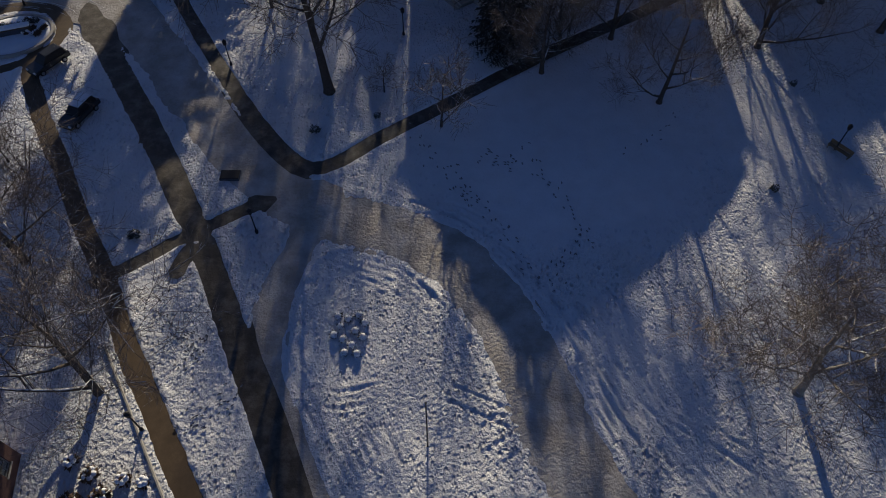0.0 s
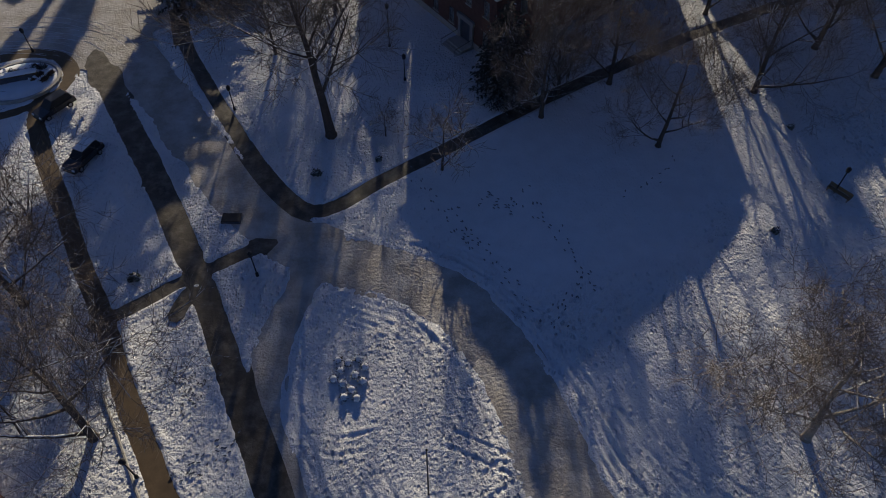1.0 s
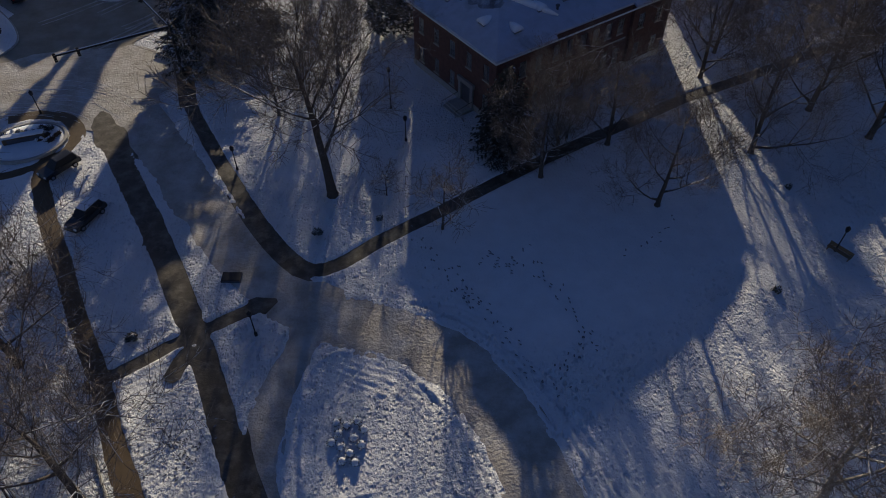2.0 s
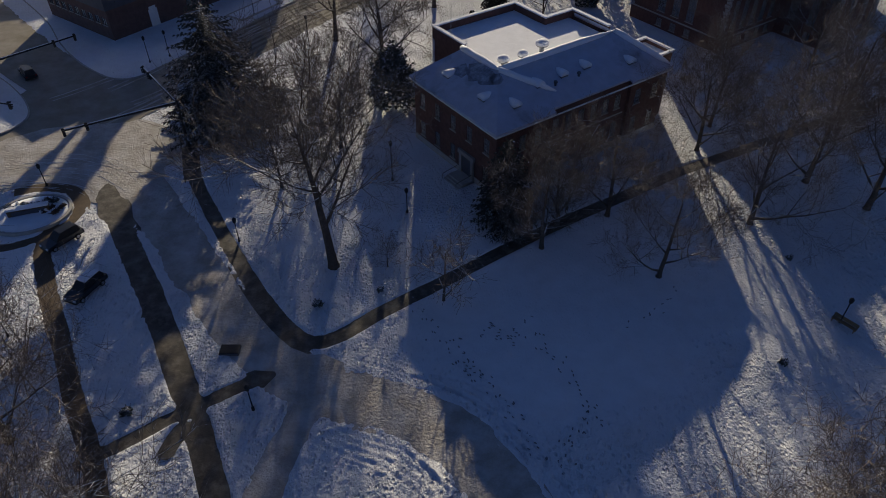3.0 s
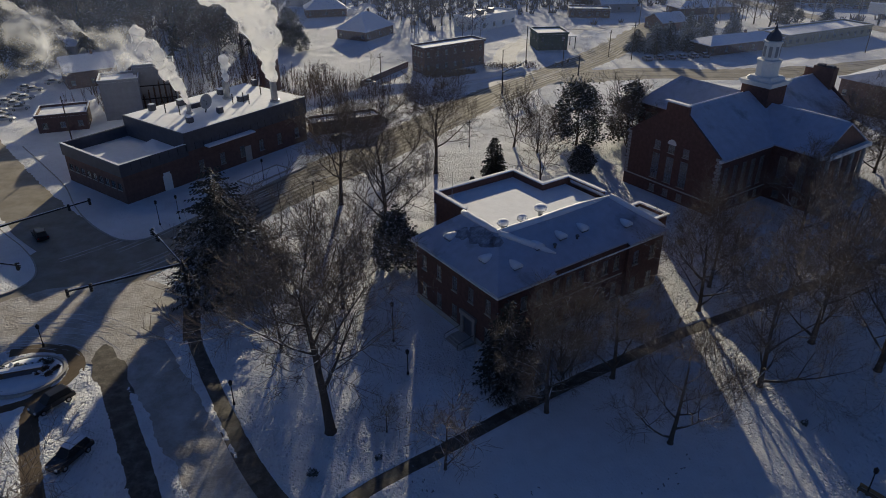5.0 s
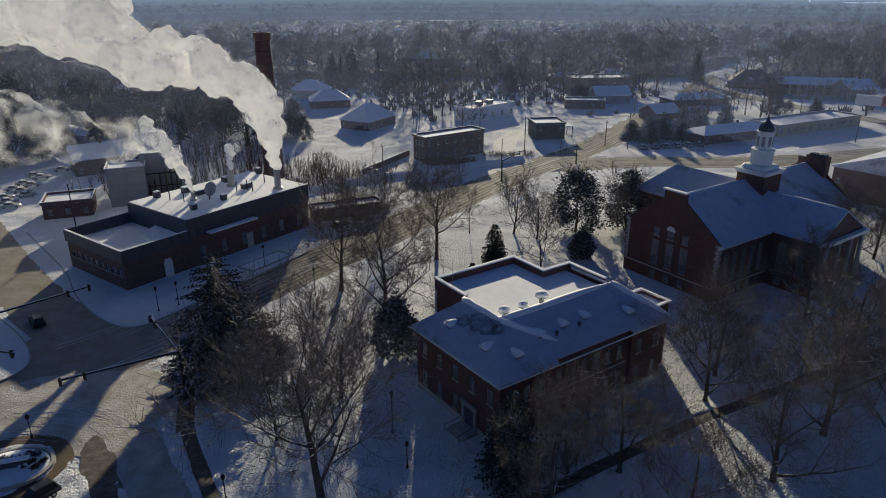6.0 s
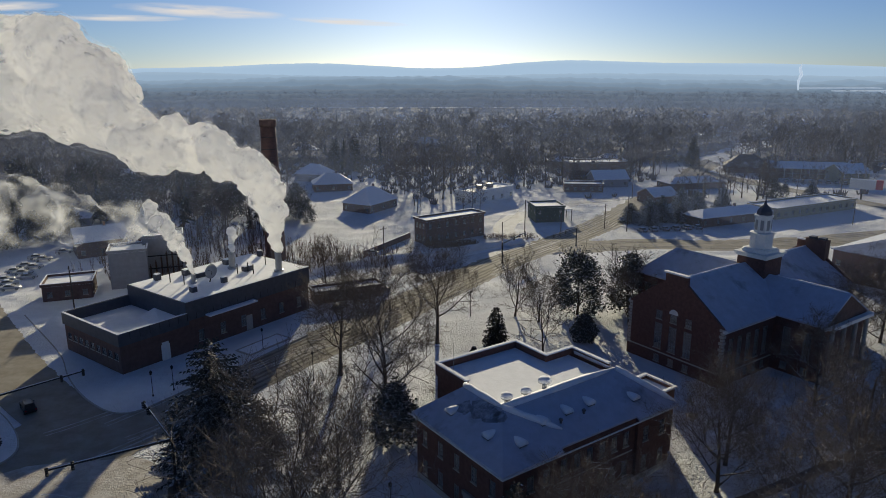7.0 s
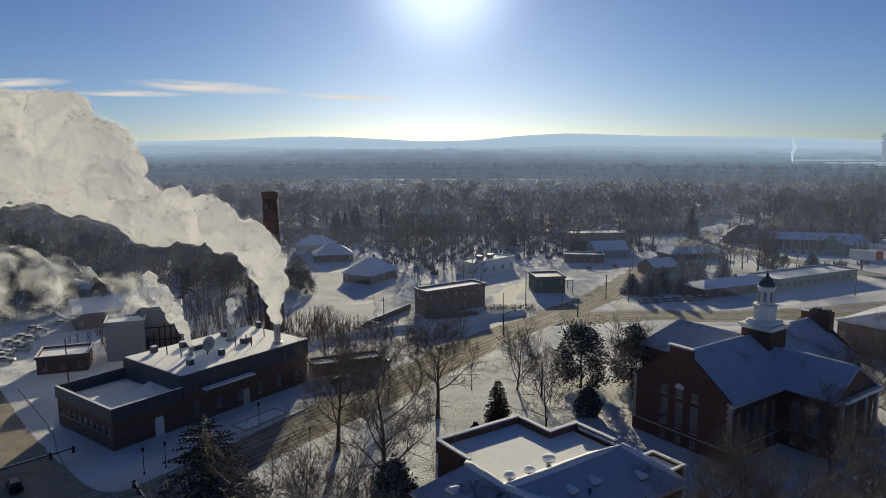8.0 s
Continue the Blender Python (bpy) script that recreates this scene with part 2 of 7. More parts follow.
def haze_material(thick):
    """Frosty air: almost clear, scattering a little sunlight onward, thinner with height."""
    m = bpy.data.materials.new("frosty_air")
    m.use_nodes = True
    n, l = m.node_tree.nodes, m.node_tree.links
    n.remove(n["Principled BSDF"])
    tra, clear, mix = n.new("ShaderNodeBsdfTranslucent"), n.new("ShaderNodeBsdfTransparent"), n.new("ShaderNodeMixShader")
    tra.inputs["Color"].default_value = (0.46, 0.58, 0.98, 1)
    tc, sep, r, t, k = n.new("ShaderNodeTexCoord"), n.new("ShaderNodeSeparateXYZ"), n.new("ShaderNodeMapRange"), n.new("ShaderNodeTexNoise"), n.new("ShaderNodeMath")
    l.new(tc.outputs["Object"], sep.inputs[0])
    l.new(sep.outputs["Z"], r.inputs["Value"])
    r.interpolation_type = "SMOOTHSTEP"
    r.inputs["From Min"].default_value, r.inputs["From Max"].default_value = 4.0, 44.0
    r.inputs["To Min"].default_value, r.inputs["To Max"].default_value = thick, 0.0
    t.inputs["Scale"].default_value, t.inputs["Detail"].default_value = 0.012, 3.0
    l.new(tc.outputs["Object"], t.inputs["Vector"])
    k.operation = "MULTIPLY"
    l.new(r.outputs["Result"], k.inputs[0])
    l.new(t.outputs["Fac"], k.inputs[1])
    l.new(k.outputs[0], mix.inputs[0])
    l.new(clear.outputs[0], mix.inputs[1])
    l.new(tra.outputs[0], mix.inputs[2])
    l.new(mix.outputs[0], n["Material Output"].inputs["Surface"])
    return m


# ---- building tools ----


class Build:
    """Collects the vertices and faces of one mesh."""

    def __init__(self):
        self.v, self.f = [], []

    def add(self, verts, faces):
        k = len(self.v)
        self.v += [tuple(p) for p in verts]
        self.f += [tuple(i + k for i in q) for q in faces]
        return self

    def box(self, x0, y0, z0, x1, y1, z1, c=0.0):
        """A box; c chamfers its upright and upper edges."""
        if c <= 0:
            vs = [(x, y, z) for z in (z0, z1) for x, y in ((x0, y0), (x1, y0), (x1, y1), (x0, y1))]
            return self.add(vs, [(3, 2, 1, 0), (4, 5, 6, 7), (0, 1, 5, 4), (1, 2, 6, 5), (2, 3, 7, 6), (3, 0, 4, 7)])
        ring = lambda d, z, e: [(x0 + d + e, y0 + d, z), (x1 - d - e, y0 + d, z), (x1 - d, y0 + d + e, z), (x1 - d, y1 - d - e, z), (x1 - d - e, y1 - d, z), (x0 + d + e, y1 - d, z), (x0 + d, y1 - d - e, z), (x0 + d, y0 + d + e, z)]
        return self.rings([ring(0, z0, c), ring(0, z1 - c, c), ring(c, z1, c)])

    def rings(self, rings, caps=True):
        k, n = len(self.v), len(rings[0])
        for r in rings:
            self.v += [tuple(p) for p in r]
        for i in range(len(rings) - 1):
            for j in range(n):
                a, b = k + i * n + j, k + i * n + (j + 1) % n
                self.f.append((a, b, b + n, a + n))
        if caps:
            self.f.append(tuple(range(k + n - 1, k - 1, -1)))
            self.f.append(tuple(range(k + (len(rings) - 1) * n, k + len(rings) * n)))
        return self

    def lathe(self, prof, sides=12, x=0.0, y=0.0, ry=1.0):
        """prof: (radius, z) from bottom to top, turned round an upright axis."""
        an = [2 * math.pi * i / sides for i in range(sides)]
        return self.rings([[(x + r * math.cos(a), y + ry * r * math.sin(a), z) for a in an] for r, z in prof])

    def tube(self, pts, radii, sides=6, caps=True):
        """A tapered tube along pts."""
        rings = []
        for i, p in enumerate(pts):
            d = Vector(pts[min(i + 1, len(pts) - 1)]) - Vector(pts[max(i - 1, 0)])
            d.normalize()
            a = d.cross((0.31, 0.95, 0.02) if abs(d.z) > 0.8 else (0, 0, 1)).normalized()
            b = d.cross(a)
            rings.append([Vector(p) + (a * math.cos(w) + b * math.sin(w)) * radii[i] for w in (2 * math.pi * j / sides for j in range(sides))])
        return self.rings(rings, caps)

    def slab(self, poly, thick):
        """A sloping plate: poly is its upper face (counter-clockwise), thick its depth."""
        n = len(poly)
        low = [(p[0], p[1], p[2] - thick) for p in poly]
        return self.add(list(poly) + low, [tuple(range(n)), tuple(range(2 * n - 1, n - 1, -1))] + [((i + 1) % n, i, n + i, n + (i + 1) % n) for i in range(n)])

    def lattice(self, xs, zs, y0, y1):
        """An upright grid of bars: even gaps of xs and zs are solid, the panes between them are open."""
        bar = lambda i, j: 0 <= i < len(xs) - 1 and 0 <= j < len(zs) - 1 and (i % 2 == 0 or j % 2 == 0)
        for i in range(len(xs) - 1):
            for j in range(len(zs) - 1):
                if not bar(i, j):
                    continue
                a, b, c, d = xs[i], xs[i + 1], zs[j], zs[j + 1]
                v = [(a, y0, c), (b, y0, c), (b, y0, d), (a, y0, d), (a, y1, c), (b, y1, c), (b, y1, d), (a, y1, d)]
                f = [(0, 1, 2, 3), (7, 6, 5, 4)]
                for di, dj, q in ((0, -1, (0, 4, 5, 1)), (1, 0, (1, 5, 6, 2)), (0, 1, (2, 6, 7, 3)), (-1, 0, (3, 7, 4, 0))):
                    if not bar(i + di, j + dj):
                        f.append(q)
                self.add(v, f)
        return self.weld()

    def weld(self):
        """Joins vertices that lie in one place."""
        seen, where, out = {}, [], []
        for p in self.v:
            key = tuple(round(c, 4) for c in p)
            if key not in seen:
                seen[key] = len(out)
                out.append(p)
            where.append(seen[key])
        self.v, self.f = out, [tuple(where[i] for i in q) for q in self.f]
        return self

    def mesh(self, name, smooth=False):
        me = bpy.data.meshes.new(name)
        me.from_pydata(self.v, [], self.f)
        if smooth:
            me.shade_smooth()
        return me


def part(name, build, mat, parent, label="", m=None, smooth=False):
    """Links a Build (or a mesh already made) as one object under a thing or a part."""
    me = build.mesh(name, smooth) if isinstance(build, Build) else build
    if not me.materials:
        me.materials.append(mat)
    ob = new(name, me)
    ob.parent = parent
    if m is not None:
        ob.matrix_basis = m
    return tagged(ob, label)


def thing(name, label, category, x=0.0, y=0.0, z=0.0, turn=0.0, group="", kind=""):
    ob = new(name)
    ob.empty_display_size = 0.2
    ob.matrix_basis = pose(x, y, z, 0, 0, turn)
    return tagged(ob, label, category, group, kind)


def whole(name, build, mat, label, category, group="", kind="", m=None, smooth=False):
    """A thing made of one mesh."""
    ob = part(name, build, mat, None, label, m, smooth)
    return tagged(ob, "", category, group, kind)


WINDOWS = {}


def window_meshes(w, h, bars, arched):
    key = (round(w, 2), round(h, 2), bars, arched)
    if key not in WINDOWS:
        fr, pa, si, bl = Build(), Build(), Build(), Build()
        t = 0.07
        nx, nz = bars
        cut = lambda a, b, n, g: [a, a + t] + [q for k in range(1, n) for q in (a + (b - a) * k / n - g, a + (b - a) * k / n + g)] + [b - t, b]
        fr.lattice(cut(-w / 2, w / 2, nx, 0.025), cut(0, h, nz, 0.03), -0.06, 0.04)
        if arched:
            fr.rings([[(w * 0.56 * math.cos(math.pi * i / 8), y, h - 0.02 + w * 0.5 * math.sin(math.pi * i / 8)) for i in range(9)] for y in (-0.16, -0.08)])
        pa.box(-w / 2 + t, -0.01, t, w / 2 - t, 0.0, h - t)
        si.box(-w / 2 - 0.08, -0.24, -0.12, w / 2 + 0.08, 0.0, 0.0)
        bl.box(-w / 2 + t, 0.09, h * 0.35, w / 2 - t, 0.1, h - t)
        WINDOWS[key] = (fr.mesh("window"), pa.mesh("pane"), si.mesh("sill"), bl.mesh("blind"))
    return WINDOWS[key]


def wall(parent, p0, p1, z0, z1, wins=(), mat=None, frame_mat=None, bars=(2, 4), blinds=0.5, arched=False, name="wall"):
    """An upright wall from p0 to p1 (outside on the right hand), 0.3 m thick, with real openings. wins: (along, sill, width, height)."""
    p0, p1 = Vector((*p0, 0)), Vector((*p1, 0))
    d = p1 - p0
    length = d.length
    d.normalize()
    turn = math.degrees(math.atan2(d.y, d.x))
    b = Build()
    xs = sorted({0.0, length} | {x for s, z, w, h in wins for x in (s - w / 2, s + w / 2)})
    zs = sorted({z0, z1} | {q for s, z, w, h in wins for q in (z, z + h)})
    hole = lambda x, z: any(abs(x - s) < w / 2 and zz < z < zz + h for s, zz, w, h in wins)
    for xa, xb in zip(xs, xs[1:]):
        for za, zb in zip(zs, zs[1:]):
            if not hole((xa + xb) / 2, (za + zb) / 2):
                b.add([(xa, 0, za), (xb, 0, za), (xb, 0, zb), (xa, 0, zb), (xa, 0.3, za), (xb, 0.3, za), (xb, 0.3, zb), (xa, 0.3, zb)], [(0, 1, 2, 3), (7, 6, 5, 4)])
    for s, z, w, h in wins:
        a, c = s - w / 2, s + w / 2
        b.add([(a, 0, z), (c, 0, z), (c, 0, z + h), (a, 0, z + h), (a, 0.3, z), (c, 0.3, z), (c, 0.3, z + h), (a, 0.3, z + h)], [(0, 4, 5, 1), (1, 5, 6, 2), (2, 6, 7, 3), (3, 7, 4, 0)])
    b.add([(0, 0, z1), (length, 0, z1), (length, 0.3, z1), (0, 0.3, z1)], [(0, 1, 2, 3)])
    m = pose(p0.x, p0.y, 0, 0, 0, turn)
    ob = part(name, b.weld(), mat, parent, m=m)
    for i, (s, z, w, h) in enumerate(wins):
        fr, pa, si, bl = window_meshes(w, h, bars, arched)
        win = part("window", fr, frame_mat or TRIM, parent, m=m @ pose(s, 0.15, z))
        part("pane", pa, GLASS, win)
        part("sill", si, STONE, win)
        if random.random() < blinds:
            part("blind", bl, BLIND, win)
    return ob


def row_of(length, count, sill, w, h, margin=1.6):
    step = (length - 2 * margin) / max(1, count - 1) if count > 1 else 0
    return [((margin + i * step) if count > 1 else length / 2, sill, w, h) for i in range(count)]


# ---- trees ----


def grow(seed, height, clear=0.3, spread=0.55, lean=0.0, levels=4, twigs=4, trunk_r=None, forks=7, up=0.25):
    """A bare broad-leaved tree: (trunk with limbs and boughs, crown of fine branches and twigs)."""
    rnd = random.Random(seed)
    bole, crown = Build(), Build()
    r0 = trunk_r or height * 0.021

    def limb(p, d, length, r, level):
        n = (7, 5, 4, 3, 1)[level]
        pts, rad, q, dd = [p.copy()], [r], p.copy(), d.copy()
        wob = (0.07, 0.16, 0.2, 0.24, 0.28)[level]
        for i in range(n):
            dd = dd + Vector((rnd.uniform(-1, 1), rnd.uniform(-1, 1), rnd.uniform(-0.6, 1))) * wob
            dd.z += up * 0.25 * (level > 0)
            dd.normalize()
            q = q + dd * (length / n)
            pts.append(q.copy())
            rad.append(max((0.05, 0.04, 0.03, 0.02, 0.012)[level], r * (1 - (0.8 if level == 0 else 0.78) * (i + 1) / n)))
        if level == 0:
            rad[0] = r * 1.5
            rad.insert(1, r * 1.08)
            pts.insert(1, p + (pts[1] - p) * 0.18)
        (bole if level < 3 else crown).tube(pts, rad, (8, 5, 4, 3, 3)[level], level < 2)
        if level >= levels:
            return
        kids = (forks, 7, 7, twigs, 3)[level]
        for k in range(kids):
            f = clear + (1 - clear) * (k + rnd.random()) / kids if level == 0 else 0.25 + 0.75 * (k + rnd.random()) / kids
            i = min(len(pts) - 2, int(f * (len(pts) - 1)))
            g = f * (len(pts) - 1) - i
            base = pts[i].lerp(pts[i + 1], min(1.0, g))
            ax = (pts[i + 1] - pts[i]).normalized()
            side = ax.cross(Vector((rnd.uniform(-1, 1), rnd.uniform(-1, 1), rnd.uniform(-1, 1)))).normalized()
            if level == 0:
                w = 2.4 * k + rnd.uniform(-0.5, 0.5)
                side = Vector((math.cos(w), math.sin(w), 0))
            ang = rnd.uniform(0.6, 1.25) * spread * 1.5
            nd = (ax * math.cos(ang) + side * math.sin(ang)).normalized()
            share = (0.68 * (1.15 - 0.5 * f), 0.56, 0.52, 0.5, 0.4)[level] * rnd.uniform(0.75, 1.2)
            limb(base, nd, length * share, max((0.05, 0.055, 0.04, 0.025, 0.015)[level + 1], rad[min(i + 1, len(rad) - 1)] * (0.72 if level else 0.6)), level + 1)

    limb(Vector((0, 0, -0.15)), Vector((lean, 0, 1)).normalized(), height * 0.82, r0, 0)
    return bole, crown


def spruce(seed, height, radius, snowy=0.5):
    """A conifer: tapering stem and whorls of drooping boughs with needle sprays."""
    rnd = random.Random(seed)
    bole, crown = Build(), Build()
    bole.lathe([(height * 0.02, -0.1), (height * 0.016, height * 0.3), (0.03, height * 0.97)], 7)
    z = height * 0.06
    while z < height * 0.98:
        k = 1 - z / height
        n = max(6, int(7 + 14 * k))
        for j in range(n):
            a = rnd.uniform(0, 2 * math.pi)
            ln = radius * (k ** 0.6) * rnd.uniform(0.72, 1.12) + 0.15
            drop = rnd.uniform(0.12, 0.4)
            out = Vector((math.cos(a), math.sin(a), 0))
            cross = Vector((-out.y, out.x, 0))
            m = max(2, int(ln / 0.5))
            for i in range(1, m + 1):
                f = i / m
                p = out * (ln * f) + Vector((0, 0, z - drop * ln * f + 0.12 * ln * f * f))
                w = 0.36 * (1.15 - 0.5 * f) * (0.6 + ln * 0.18)
                for s in (-1, 1):
                    tip = p + out * w * rnd.uniform(0.5, 1.2) + cross * s * w * rnd.uniform(0.7, 1.5) - Vector((0, 0, rnd.uniform(0.05, 0.32)))
                    q = p - out * w * 0.7
                    crown.add([q + Vector((0, 0, 0.05)), p + out * 0.2 * w + Vector((0, 0, 0.10)), tip, (q + p) / 2 - Vector((0, 0, 0.12))], [(0, 1, 2), (1, 3, 2), (3, 0, 2)])
        z += height * 0.017 + 0.10
    return bole, crown


def leafy(seed, height, radius, count=7000):
    """A dense broad-leaved evergreen with clumps of large leaves and gaps between them."""
    rnd = random.Random(seed)
    bole, crown = grow(seed, height, 0.12, 0.5, levels=3, forks=9)
    clumps = []
    for i in range(90):
        z = rnd.uniform(0.10, 0.97)
        w = radius * math.sin(math.pi * min(1, 0.25 + 0.75 * z)) ** 0.7
        a, r = rnd.uniform(0, 6.28), w * rnd.uniform(0.45, 1.0)
        clumps.append((r * math.cos(a), r * math.sin(a), z * height, rnd.uniform(0.5, 1.1) * radius * 0.3))
    for i in range(count):
        x, y, z, s = clumps[i % len(clumps)]
        p = Vector((x + rnd.gauss(0, s * 0.6), y + rnd.gauss(0, s * 0.6), max(0.3, z + rnd.gauss(0, s * 0.55))))
        u = Vector((rnd.gauss(0, 1), rnd.gauss(0, 1), rnd.gauss(0, 0.6))).normalized()
        v = u.cross(Vector((rnd.gauss(0, 1), rnd.gauss(0, 1), rnd.gauss(0, 1)))).normalized()
        a, b = u * rnd.uniform(0.22, 0.42), v * rnd.uniform(0.12, 0.22)
        c = u.cross(v) * 0.04
        crown.add([p - a, p - b + c, p + a, p + b + c], [(0, 1, 2, 3)])
    return bole, crown


def plant_tree(name, label, bole, crown, x, y, turn=0.0, size=1.0, bark=None, tip=None, group=""):
    t = thing(name, label, "tree", x, y, 0, turn, group)
    t.scale = (size, size, size)
    part("trunk", bole, bark or BARK, t, smooth=True)
    part("crown", crown, tip or TWIG, t)
    return t

# ---- ground: one sheet of snow to the horizon, with the cleared ways sunk into it ----
WAYS = {
    # name: (half width, centre line)
    "drive": (1.3, [(-44.2, 72.0), (-42.8, 69.4), (-39.1, 62.7), (-34.2, 54.9), (-29.0, 46.3), (-24.4, 38.0), (-21.6, 32.8)]),
    "lower_drive": (1.2, [(-23.4, 36.4), (-20.9, 31.4), (-17.0, 23.2), (-13.4, 15.8), (-8.8, 5.6), (-3, -8)]),
    "footpath": (0.85, [(-36.6, 84.0), (-34.9, 79.6), (-32.6, 72.8), (-28.2, 64.7), (-23.4, 56.7), (-19.2, 50.2), (-15.6, 45.8), (-13.1, 44.0), (-10.3, 45.0), (-5.7, 48.7), (0.4, 53.0), (6.9, 57.8), (15.3, 63.6), (24.0, 69.0), (32.3, 74.2), (41.5, 79.0), (62.3, 89.9), (90, 104)]),
    "cross_path": (0.7, [(-31.5, 30.0), (-27.7, 32.7), (-25.5, 34.4), (-22.2, 36.6), (-19.2, 38.5), (-16.1, 40.1)]),
    "brick_walk": (0.9, [(-47.6, 63), (-47.3, 59.5), (-45.4, 55.4), (-41.7, 48.8), (-38.6, 43.9), (-34.5, 36.8), (-30.6, 30.8), (-27.2, 24.4), (-23.9, 19.1), (-21.0, 14.4), (-17, 8), (-12, 0)]),
    "spur_path": (0.8, [(-23.6, 33.6), (-24.3, 30.6)]),
    "sign_walk": (0.6, [(-55.5, 69.8), (-52.0, 71.0), (-48.3, 70.2), (-45.9, 67.4), (-45.6, 64.4), (-47.3, 61.6), (-51.0, 59.2), (-56, 58.6)]),
    "campus_road": (2.9, [(-46, 80), (-37.4, 68.0), (-32.2, 61.6), (-27.8, 55.4), (-23.6, 49.8), (-19.6, 45.0), (-16.4, 41.8), (-12.6, 39.0), (-7.4, 36.9), (-3.0, 35.4), (1.4, 32.6), (5.0, 28.0), (7.4, 22.4), (9.4, 16.5), (12.4, 9.5), (17, 0), (22, -10)]),
    "apron": (5.2, [(-70, 74), (-60, 75.5), (-51, 76.2), (-44, 74.0), (-39.5, 69.0)]),
    "loop_road": (1.55, [(-11.2, 41.0), (-12.1, 37.6), (-13.1, 34.2), (-14.3, 30.0), (-14.9, 25.9), (-14.8, 21.8), (-12.8, 16.6), (-8.8, 9.0), (-3, 0)]),
    "main_street": (6.6, [(-130, 58), (-92, 68), (-70, 78.5), (-56, 89), (-45.5, 101), (-36, 115.5), (-26.3, 130), (-15.8, 144.5), (-3.3, 164), (9, 182.5), (23.4, 202.5), (40, 222), (58, 246), (84, 288), (128, 360), (160, 415), (200, 476), (262, 560)]),
    "side_street": (5.2, [(-50, 92), (-70, 108.5), (-88, 127), (-108, 150), (-135, 182), (-180, 240)]),
    "crossing": (11.0, [(-66, 99), (-56, 93), (-45, 90)]),
    "junction": (5.6, [(-64, 78.5), (-56, 81), (-48, 82.5), (-42, 80), (-39, 75)]),
    "east_street": (7.0, [(36, 210), (62, 216), (92, 215), (120, 219), (170, 234), (240, 262), (330, 300)]),
    "yard_drive": (3.2, [(-36, 171), (-20, 181), (-4, 191), (14, 203), (30, 218)]),
    "motel_street": (4.5, [(143, 398), (150, 368), (158, 343), (168, 316), (178, 295), (188, 274), (204, 248)]),
    "motel_lot": (5.0, [(166, 352), (180, 349), (196, 338), (214, 333)]),
    "office_lot": (5.5, [(66, 238), (80, 240), (92, 236)]),
    "lot_lane": (4.0, [(24, 226), (22, 240), (30, 262), (52, 285), (76, 300)]),
}


def smooth_line(pts, step):
    """A Catmull-Rom curve through pts, resampled about every step metres."""
    p = np.array(pts, float)
    p = np.vstack([2 * p[0] - p[1], p, 2 * p[-1] - p[-2]])
    out = []
    for i in range(1, len(p) - 2):
        n = max(2, int(np.linalg.norm(p[i + 1] - p[i]) / step))
        for t in np.arange(n) / n:
            out.append(0.5 * (2 * p[i] + (p[i + 1] - p[i - 1]) * t + (2 * p[i - 1] - 5 * p[i] + 4 * p[i + 1] - p[i + 2]) * t * t + (3 * p[i] - p[i - 1] - 3 * p[i + 1] + p[i + 2]) * t ** 3))
    out.append(p[-2])
    return np.array(out)


LINES = {k: smooth_line(v[1], 1.2) for k, v in WAYS.items()}


def away(x, y, line):
    """Distance of the points from a line."""
    best = np.full(x.shape, 1e9)
    for a, b in zip(line[:-1], line[1:]):
        d = b - a
        t = np.clip(((x - a[0]) * d[0] + (y - a[1]) * d[1]) / max(1e-9, d @ d), 0, 1)
        best = np.minimum(best, (x - a[0] - t * d[0]) ** 2 + (y - a[1] - t * d[1]) ** 2)
    return np.sqrt(best)


def lumps(x, y, size, seed):
    """Smooth value noise on a square lattice of that size."""
    rs = np.random.RandomState(seed)
    tab = rs.rand(256, 256)
    u, v = x / size, y / size
    i, j = np.floor(u).astype(int), np.floor(v).astype(int)
    f, g = u - i, v - j
    f, g = f * f * (3 - 2 * f), g * g * (3 - 2 * g)
    at = lambda a, b: tab[a % 256, b % 256]
    return (at(i, j) * (1 - f) + at(i + 1, j) * f) * (1 - g) + (at(i, j + 1) * (1 - f) + at(i + 1, j + 1) * f) * g


def spaced(edges):
    """Grid lines: (start, end, step) stretches one after another."""
    out = []
    for a, b, s in edges:
        out += list(np.linspace(a, b, max(2, int(round((b - a) / s))), endpoint=False))
    return np.array(out + [edges[-1][1]])


